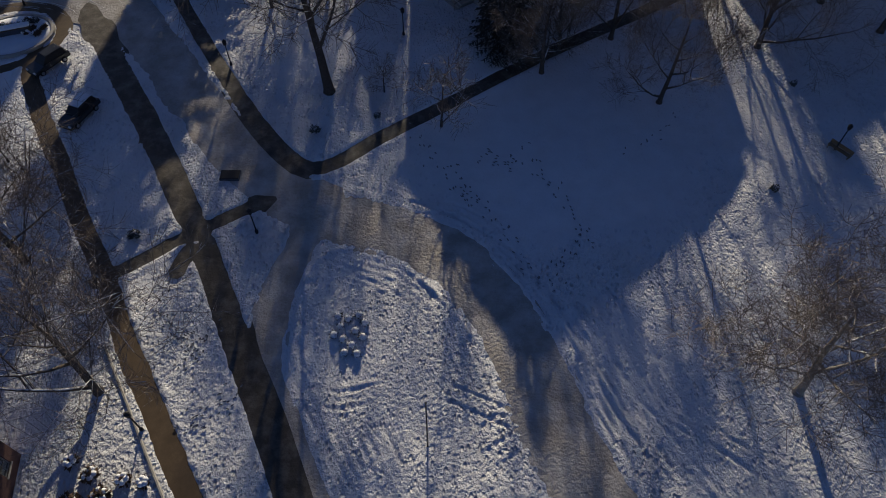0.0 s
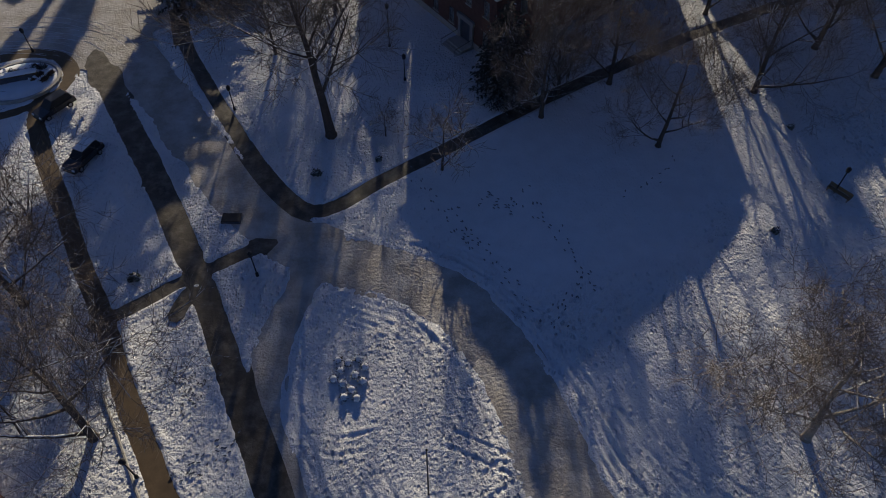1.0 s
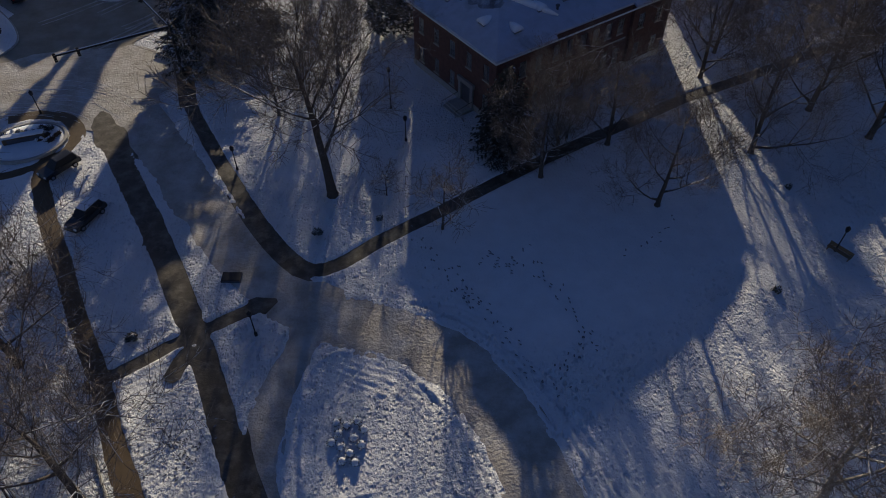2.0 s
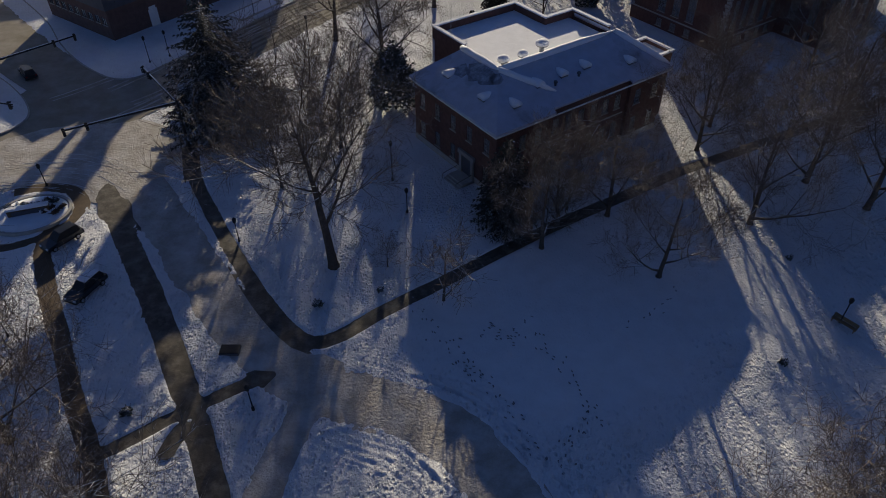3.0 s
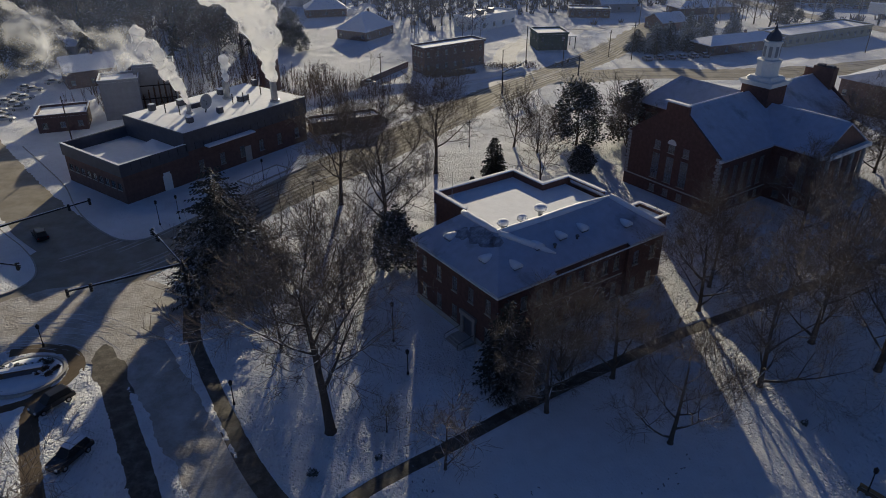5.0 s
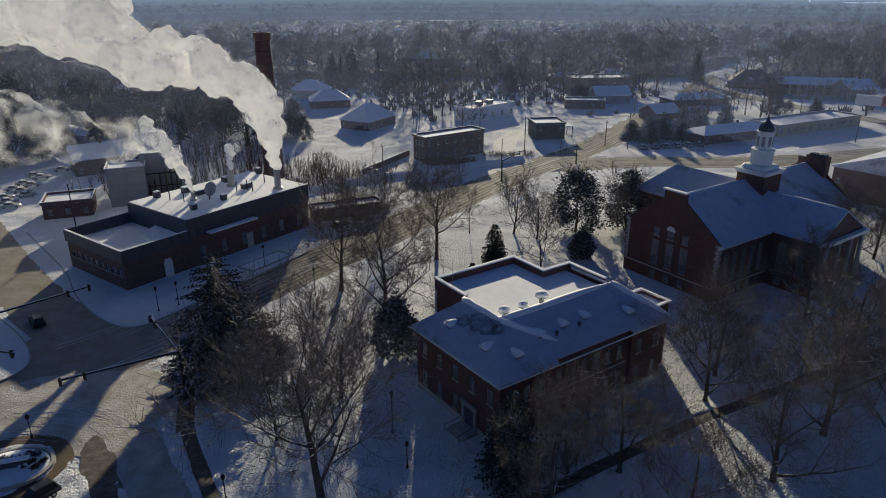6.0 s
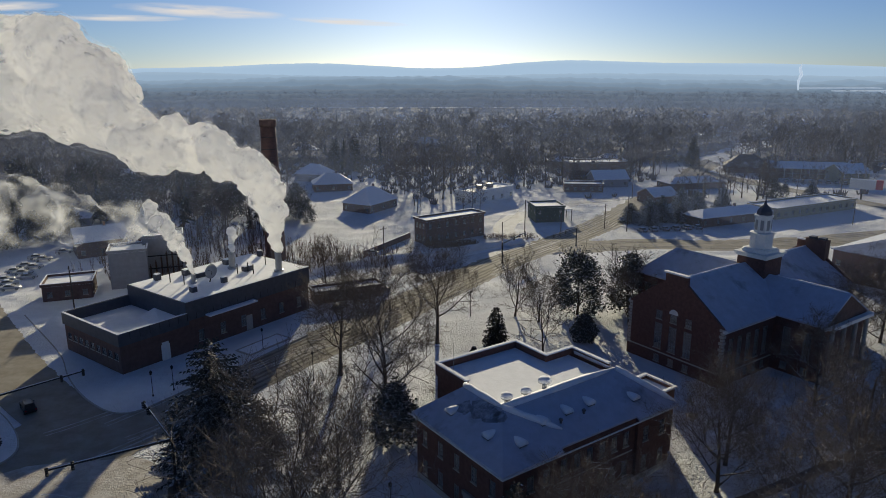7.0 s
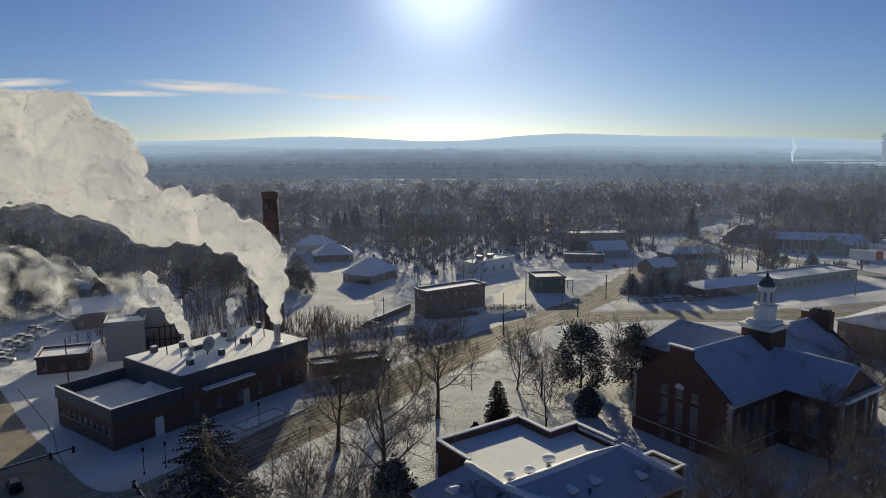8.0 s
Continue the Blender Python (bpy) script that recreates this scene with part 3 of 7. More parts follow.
# wheel tracks across the lawns, in ground metres
WHEELS = [
    [(12.0, 30.3), (14.3, 26.4), (16.1, 22.0), (17.6, 17.0), (19.2, 11.6)],
    [(13.4, 31.2), (15.9, 27.0), (18.0, 22.0), (19.6, 18.0), (23.0, 14.7), (27.0, 11.6)],
    [(10.5, 26.5), (12.7, 22.1), (14.5, 17.5), (15.6, 13.4), (16.0, 10.8)],
    [(11.7, 30.0), (15.0, 24.2), (17.0, 19.0), (21.4, 15.6), (25.6, 12.9)],
    [(1.3, 31.3), (2.8, 26.5), (4.1, 22.1), (5.4, 19.0), (6.1, 16.1)],
    [(-10.9, 19.1), (-8.1, 18.6), (-5.8, 19.1), (-3.5, 19.6)],
    [(3.3, 14.3), (4.8, 16.6), (6.3, 15.7)],
    [(3.0, 13.0), (5.2, 14.4), (7.6, 16.2)],
    [(-9.0, 18.1), (-7.4, 15.7), (-5.9, 13.0), (-5.1, 10.9)],
    [(-6.4, 18.3), (-4.6, 15.3), (-3.3, 12.6), (-2.6, 10.9)],
    [(-11.2, 20.5), (-10.4, 17.0), (-9.1, 14.0), (-7.9, 10.9)],
    [(-1.0, 20.2), (3.5, 18.1), (5.7, 17.1), (8.4, 16.1), (10.5, 14.7), (11.6, 13.0)],
    [(-4.2, 38.8), (1.4, 38.5), (4.9, 36.2), (8.6, 32.2), (11.2, 27.6)],
    [(-1.9, 37.6), (1.4, 37.0), (4.1, 34.8), (7.6, 30.2), (9.5, 26.0)],
    [(-39.5, 54.0), (-37.0, 57.5), (-36.2, 61.5), (-37.4, 66.0)],
    [(-33.6, 43.2), (-32.4, 47.9), (-33.2, 54.0)],
]


def swerves(key, spans, seed):
    """Tracks of cars that left a way for a stretch and came back to it."""
    rnd = random.Random(seed)
    line = smooth_line(WAYS[key][1], 1.2)
    run = np.gradient(line, axis=0)
    nrm = np.stack([-run[:, 1], run[:, 0]], 1) / np.linalg.norm(run, axis=1)[:, None]
    out = []
    for lo, hi, o0, o1 in spans:
        i0, i1 = int(lo * len(line)), int(hi * len(line)) - 1
        ks = np.linspace(i0, i1, 6).astype(int)
        out.append([tuple(line[k] + nrm[k] * (o0 + (o1 - o0) * j / 5 + rnd.uniform(-0.25, 0.25))) for j, k in enumerate(ks)])
    return out


BANKS = [  # ploughed edges: (centre line, height)
    ([(-12.0, 24.3), (-12.4, 27.7), (-12.0, 31.3), (-9.9, 33.6), (-7.2, 34.0), (-4.5, 33.2), (-1.8, 30.7), (0.8, 27.7), (2.7, 24.8)], 0.16),
    ([(-17.3 + 2.9 * math.cos(k * math.pi / 6), 34.9 + 2.3 * math.sin(k * math.pi / 6)) for k in range(13)], 0.13),
    ([(-17.3 + 2.2 * math.cos(k * math.pi / 6), 34.9 + 1.7 * math.sin(k * math.pi / 6)) for k in range(13)], 0.10),
    ([(-17.3 + 3.6 * math.cos(k * math.pi / 6), 34.7 + 2.9 * math.sin(k * math.pi / 6)) for k in range(7, 13)], 0.10),
    ([(-48.9, 69.4), (-46.6, 71.4), (-44.2, 70.0), (-43.0, 66.4), (-43.6, 62.4)], 0.22),
]
WHEELS += swerves("campus_road", [(0.46, 0.70, 3.4, 3.0), (0.5, 0.78, 3.0, 5.2), (0.55, 0.86, 3.6, 6.6), (0.6, 0.92, 3.4, 8.4), (0.62, 0.96, 4.4, 5.0), (0.66, 0.97, 5.4, 10.0), (0.7, 0.98, 3.2, 3.6), (0.52, 0.66, 1.2, 1.6), (0.48, 0.75, -0.8, -1.0), (0.55, 0.9, 0.9, 0.6), (0.3, 0.46, 0.8, -0.8), (0.26, 0.44, -1.0, 0.9)], 5)
WHEELS += swerves("loop_road", [(0.12, 0.6, 0.3, -0.2), (0.2, 0.75, -1.1, -1.6), (0.3, 0.85, 1.2, 2.2), (0.35, 0.8, 2.2, 4.0), (0.1, 0.5, -0.6, 0.7)], 6)


def make_ground():
    xs = spaced([(-5000, -1000, 800), (-1000, -260, 90), (-260, -140, 8), (-140, -90, 1.5), (-90, -60, 0.8), (-60, -34, 0.32), (-34, -14, 0.19), (-14, 24, 0.15), (24, 46, 0.28), (46, 66, 0.36), (66, 120, 2), (120, 300, 9), (300, 1000, 90), (1000, 5000, 800)])
    ys = spaced([(-4000, -400, 600), (-400, -20, 40), (-20, 8, 2), (8, 40, 0.15), (40, 60, 0.24), (60, 96, 0.36), (96, 160, 0.9), (160, 260, 2.2), (260, 420, 8), (420, 1000, 60), (1000, 5000, 500)])
    x, y = np.meshgrid(xs, ys)
    near = np.clip((110 - np.hypot(x, y - 40)) / 40, 0, 1)
    trod = np.clip((lumps(x, y, 11, 5) - 0.35) * 3, 0.4, 1) * np.clip((np.hypot((x - 13) / 1.15, y - 49) - 11) / 7, 0.12, 1)
    z = near * ((lumps(x, y, 3.1, 1) - 0.5) * 0.10 + trod * ((lumps(x, y, 0.75, 2) - 0.5) * 0.08 + (lumps(x + 0.3 * y, y, 0.42, 3) - 0.5) * 0.06))
    # ruts of cars that turned on the lawn, following the loop and the road
    for key, reach, off in (("campus_road", 5.5, 2.6), ("loop_road", 5.0, 2.3)):
        d = away(x, y, LINES[key][::3])
        band = np.clip((d - off) / 0.6, 0, 1) * np.clip((off + reach - d) / 2.0, 0, 1) * np.clip((48 - y) / 8, 0, 1)
        z += near * band * 0.035 * np.sin(d * 9.0 + 5 * lumps(x, y, 4.0, 9)) * (0.35 + lumps(x, y, 2.5, 8))
    for pts in WHEELS:
        line = smooth_line(pts, 0.8)
        sel = (x > line[:, 0].min() - 2) & (x < line[:, 0].max() + 2) & (y > line[:, 1].min() - 2) & (y < line[:, 1].max() + 2)
        xx, yy = x[sel], y[sel]
        run = np.gradient(line, axis=0)
        side = np.stack([-run[:, 1], run[:, 0]], 1) / np.linalg.norm(run, axis=1)[:, None] * 0.72
        fade = np.clip(np.minimum(np.hypot(xx - line[0, 0], yy - line[0, 1]), np.hypot(xx - line[-1, 0], yy - line[-1, 1])) / 1.8 - 0.5, 0, 1)
        wear = fade * (0.3 + 0.9 * lumps(xx, yy, 1.3, 22))
        for track in (line + side, line - side):
            g = away(xx, yy, track) + 0.14 * (lumps(xx, yy, 0.6, 21) - 0.5)
            z[sel] += wear * (-0.085 * np.exp(-(g / 0.17) ** 2) + 0.055 * np.exp(-((g - 0.34) / 0.14) ** 2))
    for pts, high in BANKS:
        line = smooth_line(pts, 0.8)
        sel = (x > line[:, 0].min() - 2) & (x < line[:, 0].max() + 2) & (y > line[:, 1].min() - 2) & (y < line[:, 1].max() + 2)
        d = away(x[sel], y[sel], line) + 0.2 * (lumps(x[sel], y[sel], 0.7, 23) - 0.5)
        z[sel] += high * np.exp(-(d / 0.28) ** 2) * (0.5 + 0.9 * lumps(x[sel], y[sel], 0.6, 24))
    for key, (half, pts) in WAYS.items():
        sharp = 0.26 if half < 1.5 else (1.1 if half < 2.4 else (1.9 if half < 6 else 0.9))
        ragged = (lumps(x, y, 0.9, 6) - 0.5) * (0.06 if half < 2.4 else 0.7) + (lumps(x, y, 0.35, 16) - 0.5) * (0.05 if half < 2.4 else 0.22)
        d = away(x, y, LINES[key]) - half + ragged
        inside = np.clip(0.5 - d / sharp, 0, 1)
        bank = np.exp(-((d - 0.45) / 0.4) ** 2) * near
        z = z * (1 - inside) - 0.16 * inside + bank * (0.03 + 0.07 * lumps(x, y, 0.5, 4)) * (1.0 if half < 1.5 else 0.25)
    # wooded hills begin far out
    far = np.hypot(x, y)
    z += np.clip((far - 900) / 3000, 0, 1) * 14
    n, m = len(ys), len(xs)
    v = np.stack([x.ravel(), y.ravel(), z.ravel()], 1)
    idx = np.arange(n * m).reshape(n, m)
    quads = np.stack([idx[:-1, :-1], idx[:-1, 1:], idx[1:, 1:], idx[1:, :-1]], -1).reshape(-1, 4)
    me = bpy.data.meshes.new("ground")
    me.from_pydata(v.tolist(), [], quads.tolist())
    me.shade_smooth()
    me.materials.append(SNOW)
    return tagged(new("ground", me), "trampled snow lying over lawns and open land", "ground", kind="structure")


make_ground()


def make_way(key, mat, label, category, z, off=0.0, half=None, skip=0, rounded=None):
    """A cleared strip lying a little below the top of the snow."""
    line, half = LINES[key][skip:], half or WAYS[key][0] + 0.6
    d = np.gradient(line, axis=0)
    d /= np.linalg.norm(d, axis=1)[:, None]
    nrm = np.stack([-d[:, 1], d[:, 0]], 1)
    b = Build()
    cols = 6
    k = len(line)
    run = np.concatenate([[0], np.cumsum(np.linalg.norm(np.diff(line, axis=0), axis=1))])
    for i in range(k):
        wide = half
        if rounded:  # the ends close in a blunt, uneven tongue
            e = min(1.0, min((0.05 + run[i]) / rounded[0], (0.05 + run[-1] - run[i]) / rounded[1]))
            wide = half * math.sqrt(1 - (1 - e) ** 2) * (1 + 0.16 * noise.noise((i * 0.5, half, 5)))
        for j in range(cols + 1):
            p = line[i] + nrm[i] * (off + wide * (1 - 2 * j / cols) + (0.25 * noise.noise((i * 0.13, off, 2)) if off else 0))
            b.v.append((p[0], p[1], z + 0.015 * (1 - (2 * j / cols - 1) ** 2)))
    for i in range(k - 1):
        for j in range(cols):
            a = i * (cols + 1) + j
            b.f.append((a, a + 1, a + cols + 2, a + cols + 1))
    ob = whole("road" if half > 2.5 else "pavement", b, mat, label, category, kind="structure")
    return ob


make_way("main_street", STREET, "wide town street of packed snow and salt slush", "road", -0.085)
make_way("side_street", STREET, "side street with brown packed snow", "road", -0.080)
make_way("east_street", STREET, "crossing street with salted wheel tracks", "road", -0.076)
make_way("yard_drive", PACKED, "snowy service drive beside the bank", "road", -0.090)
make_way("lot_lane", PACKED, "icy lane across the parking lot", "road", -0.094)
make_way("motel_street", STREET, "town street of packed snow before the motel", "road", 0.04)
make_way("motel_lot", PACKED, "trodden snow of the motel parking lot", "parking lot", 0.03)
make_way("office_lot", PACKED, "trodden snow of a parking lot", "parking lot", 0.03)
make_way("campus_road", SLUSH, "campus road of dirty packed snow", "road", -0.070)
make_way("loop_road", SLUSH, "loop road of dirty packed snow round the lawn", "road", -0.066)
make_way("drive", ASPHALT, "cleared wet asphalt drive between snow banks", "path", -0.042, rounded=(3.0, 0.01))
make_way("lower_drive", ASPHALT, "narrower wet asphalt drive between ruts", "path", -0.055)
make_way("footpath", ASPHALT, "cleared dark asphalt footpath through snow", "path", -0.052)
make_way("cross_path", ASPHALT, "cleared dark asphalt link path", "path", -0.048, rounded=(0.01, 3.0))
make_way("spur_path", ASPHALT, "short cleared asphalt stub beside the drive", "path", -0.044, rounded=(0.01, 1.5))
make_way("apron", SLUSH, "trodden dirty snow between planter and street", "road", -0.046, rounded=(6, 6))
make_way("crossing", STREET, "wide crossing of brown packed snow", "road", -0.083, rounded=(9, 9))
make_way("junction", SLUSH, "trodden dirty snow where the campus road meets the street", "road", -0.074, rounded=(6, 6))
make_way("brick_walk", BRICKWALK, "sanded brown brick walk cleared of snow", "path", -0.040)
make_way("sign_walk", BRICKWALK, "sanded brown walk curving round a planter", "path", -0.036)
for off in (-5.2, -3.7, -2.3, -0.9, 1.2, 2.6, 4.0, 5.4):
    make_way("main_street", TRACK, "wet wheel track worn through packed snow", "road", -0.062, off, 0.34, 88)
for off in (-4.2, -2.5, 2.4, 4.1):
    make_way("east_street", TRACK, "wet wheel track worn through packed snow", "road", -0.054, off, 0.34)


def kerbed(label, outer, inner):
    """A snow-covered pavement: a slab with a rounded kerb along its outer line."""
    line = smooth_line(outer, 1.0)
    d = np.gradient(line, axis=0)
    d /= np.linalg.norm(d, axis=1)[:, None]
    nrm = np.stack([-d[:, 1], d[:, 0]], 1)
    k = Build()
    k.rings([[(*(p + q * o), z) for o, z in ((0.0, -0.2), (0.0, 0.10), (0.03, 0.13), (0.19, 0.13), (0.22, 0.10), (0.22, -0.2))] for p, q in zip(line, nrm)])
    whole("kerb", k, STONE, "pale stone kerb edged with snow", "kerb", kind="structure")
    bm = bmesh.new()
    top = [bm.verts.new((*(p + q * 0.22), 0.115 + 0.03 * noise.noise((p[0] * 0.4, p[1] * 0.4, 1)))) for p, q in zip(line, nrm)]
    top += [bm.verts.new((x, y, 0.12)) for x, y in inner]
    es = [bm.edges.new((a, b)) for a, b in zip(top, top[1:] + top[:1])]
    bmesh.ops.triangle_fill(bm, use_beauty=True, use_dissolve=False, edges=es)
    low = bmesh.ops.extrude_face_region(bm, geom=bm.faces[:])
    bmesh.ops.translate(bm, verts=[g for g in low["geom"] if isinstance(g, bmesh.types.BMVert)], vec=(0, 0, -0.3))
    bmesh.ops.recalc_face_normals(bm, faces=bm.faces[:])
    me = bpy.data.meshes.new("pavement")
    bm.to_mesh(me)
    bm.free()
    me.materials.append(SNOW)
    tagged(new("pavement", me), label, "pavement", kind="structure")


kerbed("snow-covered pavement round the heating plant", [(-96.1, 148.6), (-86.0, 137.5), (-75.3, 125.3), (-69.0, 116.0), (-63.9, 109.7), (-58.7, 104.7), (-54.1, 101.7), (-50.4, 102.0), (-47.2, 106.2), (-42.6, 113.5), (-37.6, 121.0), (-32.8, 129.4), (-28.5, 136.1)], [(-33.5, 140), (-53, 122.5), (-61, 122.0), (-80, 142), (-92, 153)])
kerbed("snow-covered pavement corner across the crossing", [(-92, 81), (-80, 82), (-71, 82.3), (-64.6, 84.2), (-62.4, 88.6), (-64.4, 93.4), (-69.7, 99.4), (-77, 106), (-88, 118)], [(-104, 112), (-104, 84)])

# ---- the near brick hall with its snowed hip roof ----


def brick_hall():
    h = thing("brick_hall", "two-storey dark brick hall with snowed hip roof", "building", 6.9, 68.6, 0, 35)
    L, D, E = 30.2, 18.0, 9.7
    tall = lambda n, ln, m=1.7: row_of(ln, n, 1.3, 1.15, 2.2, m) + row_of(ln, n, 5.6, 1.15, 2.2, m)
    r0, r1, rec = 8.6, 23.4, 0.5  # the middle of the front stands back
    wall(h, (0, 0), (r0, 0), 0, E, tall(3, r0), BRICK, TRIM)
    wall(h, (r0, 0), (r0, rec), 0, E, (), BRICK)
    wall(h, (r0, rec), (r1, rec), 0, E, tall(6, r1 - r0), BRICK, TRIM)
    wall(h, (r1, rec), (r1, 0), 0, E, (), BRICK)
    wall(h, (r1, 0), (L, 0), 0, E, tall(2, L - r1), BRICK, TRIM)
    wall(h, (L, 0), (L, D), 0, E, tall(4, D), BRICK, TRIM)
    wall(h, (L, D), (0, D), 0, E, tall(6, L), BRICK, TRIM)
    left = tall(5, D, 1.9)
    wall(h, (0, D), (0, 0), 0, E, [w for i, w in enumerate(left) if i != 3], BRICK, TRIM)
    # rear block with parapet round a flat roof
    wall(h, (30, D), (30, 17.9), 0, 11.6, (), BRICK)
    wall(h, (22.5, 24), (7.5, 24), 0, 11.9, row_of(15, 4, 5.6, 1.15, 2.2), BRICK)
    wall(h, (7.5, 24), (7.5, D), 0, 11.9, (), BRICK)
    wall(h, (22.5, D), (22.5, 24), 0, 11.9, (), BRICK)
    b = Build()
    b.box(-0.05, -0.05, -0.1, L + 0.05, D + 0.05, 0.9).box(r0 + 0.4, rec - 0.07, 4.6, r1 - 0.4, rec - 0.01, 4.8)
    part("plinth", b, STONE, h, "pale stone base course")
    # roof slopes round the flat middle
    o, z0, z1, p, q = 0.55, E, 13.0, 6.0, 7.4
    a, c, d, e = (-o, -o), (L + o, -o), (L + o, D + o), (-o, D + o)
    up = lambda x, y: (x, y, z1)
    lo = lambda t: (t[0], t[1], z0)
    P, Q, R, S = up(p, q), up(L - 3.4, q), up(L - 3.4, D - 2.5), up(p, D - 2.7)
    at = lambda v: z0 + (z1 - z0) * (v + o) / (q + o)  # height of the front slope
    m0, m1, mv = r0 + 0.5, r1 - 0.5, rec - o + 0.1
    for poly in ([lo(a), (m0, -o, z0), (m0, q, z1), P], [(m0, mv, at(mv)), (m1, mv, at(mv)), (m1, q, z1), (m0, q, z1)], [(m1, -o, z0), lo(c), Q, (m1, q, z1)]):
        part("roof_slope", Build().slab(poly, 0.28), SHADED_SLATE_SNOW, h)
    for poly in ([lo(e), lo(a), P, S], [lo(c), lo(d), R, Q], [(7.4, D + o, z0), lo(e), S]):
        part("roof_slope", Build().slab(poly, 0.28), SHADED_SLATE_SNOW, h)
    deck = [(p - 0.3, q - 0.2), (L - 3.1, q - 0.2), (L - 3.1, 16.9), (22.4, 16.9), (22.4, 23.9), (7.6, 23.9), (7.6, 15.4), (p - 0.3, 15.3)]
    rear = 3.0
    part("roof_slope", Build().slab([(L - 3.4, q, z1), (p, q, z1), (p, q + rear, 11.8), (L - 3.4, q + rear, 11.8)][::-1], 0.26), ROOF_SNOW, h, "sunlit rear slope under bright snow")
    part("roof_deck", Build().slab([(x, y, 11.75) for x, y in deck], 0.3), ROOF_SNOW, h, "flat roof deck under even trodden snow")
    part("rear_wall", Build().box(22.5, 16.9, 0, L - 0.2, 17.2, 11.4), BRICK, h)
    k = Build()
    for x0, y0, x1, y1 in ((7.3, 23.8, 22.7, 24.3), (7.2, 16.6, 7.7, 23.8), (22.3, 17.3, 22.8, 23.8), (22.3, 16.8, 28.2, 17.3), (27.7, 9.5, 28.2, 16.8)):
        k.box(x0, y0, 10.9, x1, y1, 12.75, 0.08)
    part("parapet", k, BRICK, h)
    cap = Build()
    for x0, y0, x1, y1 in ((7.2, 23.7, 22.9, 24.4), (7.1, 16.5, 7.8, 23.7), (22.2, 16.7, 22.9, 23.7), (22.9, 16.7, 28.3, 17.4), (27.6, 9.4, 28.3, 16.7)):
        cap.box(x0, y0, 12.75, x1, y1, 12.93, 0.06)
    part("coping", cap, ROOF_SNOW, h, "parapet coping capped with snow")
    # snow rolls on the hips and ridge
    for pts in ([P, (p + 5.2, 2.0, 10.75)], [(L - 3.4, q, z1), (L + 0.4, -0.3, 9.9)], [S, P], [P, Q]):
        mid = [Vector(pts[0]).lerp(Vector(pts[1]), t / 6) + Vector((0, 0, 0.14 + 0.04 * math.sin(t * 2.1))) for t in range(7)]
        part("hip_snow", Build().tube(mid, [0.4, 0.46, 0.42, 0.48, 0.42, 0.36, 0.1], 8), ROOF_SNOW, h, smooth=True)
    # slate swept bare by the wind beside the ridge
    for u, v, ru, rv, sd in ((4.5, 9.2, 1.3, 2.6, 1), (3.6, 12.2, 0.9, 1.2, 2), (4.9, 6.6, 0.7, 1.1, 3)):
        ring = [(u + ru * math.cos(a) * (1 + 0.45 * noise.noise((2 * math.cos(a), 2 * math.sin(a), sd))), v + rv * math.sin(a) * (1 + 0.45 * noise.noise((2 * math.cos(a), 2 * math.sin(a), sd + 9)))) for a in (2 * math.pi * i / 28 for i in range(28))]
        ring = [(min(x, p - 0.25), y) for x, y in ring]
        part("bare_slate", Build().slab([(x, y, z0 + (z1 - z0) * (x + o) / (p + o) + 0.02) for x, y in ring], 0.02), SLATE, h, "dark slate blown clear of snow")
    # small side block on the far end
    wall(h, (L + 0.3, 2.2), (L + 3.6, 2.2), 0, 10.2, (), BRICK)
    wall(h, (L + 3.6, 2.2), (L + 3.6, 7.4), 0, 10.2, (), BRICK)
    wall(h, (L + 3.6, 7.4), (L + 0.3, 7.4), 0, 10.2, (), BRICK)
    part("annex_deck", Build().slab([(L + 0.5, 2.4, 9.8), (L + 3.4, 2.4, 9.8), (L + 3.4, 7.2, 9.8), (L + 0.5, 7.2, 9.8)], 0.2), ROOF_SNOW, h)
    cap = Build().box(L, 1.9, 10.2, L + 3.9, 2.5, 10.42, 0.06).box(L, 7.1, 10.2, L + 3.9, 7.7, 10.42, 0.06).box(L + 3.4, 2.5, 10.2, L + 3.9, 7.1, 10.42, 0.06)
    part("coping", cap, ROOF_SNOW, h, "parapet coping capped with snow")
    part("gutter", Build().box(-o - 0.1, -o - 0.14, E - 0.42, L + o + 0.1, -o, E - 0.26).box(-o - 0.14, -o, E - 0.42, -o, D + o, E - 0.26), WHITE, h, "white eaves board")
    # eyebrow dormer vents on the slopes
    def dormer(u, v, turn):
        zz = (E + (z1 - E) * (v + o) / (q + o)) if turn == 0 else (E + (z1 - E) * (u + o) / (p + o))
        m = pose(u, v, zz - 0.12, 0, 0, turn) @ Matrix.Scale(1.2, 4)
        d1 = part("dormer_vent", Build().box(-0.48, -0.1, -0.1, 0.48, 0.25, 0.42), DARK_METAL, h, "dark louvred dormer vent", m)
        part("hood", Build().rings([[(r * math.cos(math.pi * i / 8), y, zb + 0.95 * r * math.sin(math.pi * i / 8)) for i in range(9)] for y, r, zb in ((-0.2, 0.60, 0.28), (0.15, 0.60, 0.30), (0.6, 0.5, 0.38), (1.0, 0.32, 0.5), (1.3, 0.1, 0.6))]), ROOF_SNOW, d1, "rounded hood capped with snow", smooth=True)
        for i in range(3):
            part("louvre", Build().box(-0.4, -0.14, 0.08 + 0.16 * i, 0.4, -0.1, 0.16 + 0.16 * i), GALV, d1)
    for u, v in ((4.6, 1.9), (9.6, 3.4), (13.9, 3.6), (18.0, 3.6), (25.0, 2.0)):
        dormer(u, v, 0)
    dormer(1.9, 13.2, -90)
    dormer(1.9, 5.6, -90)
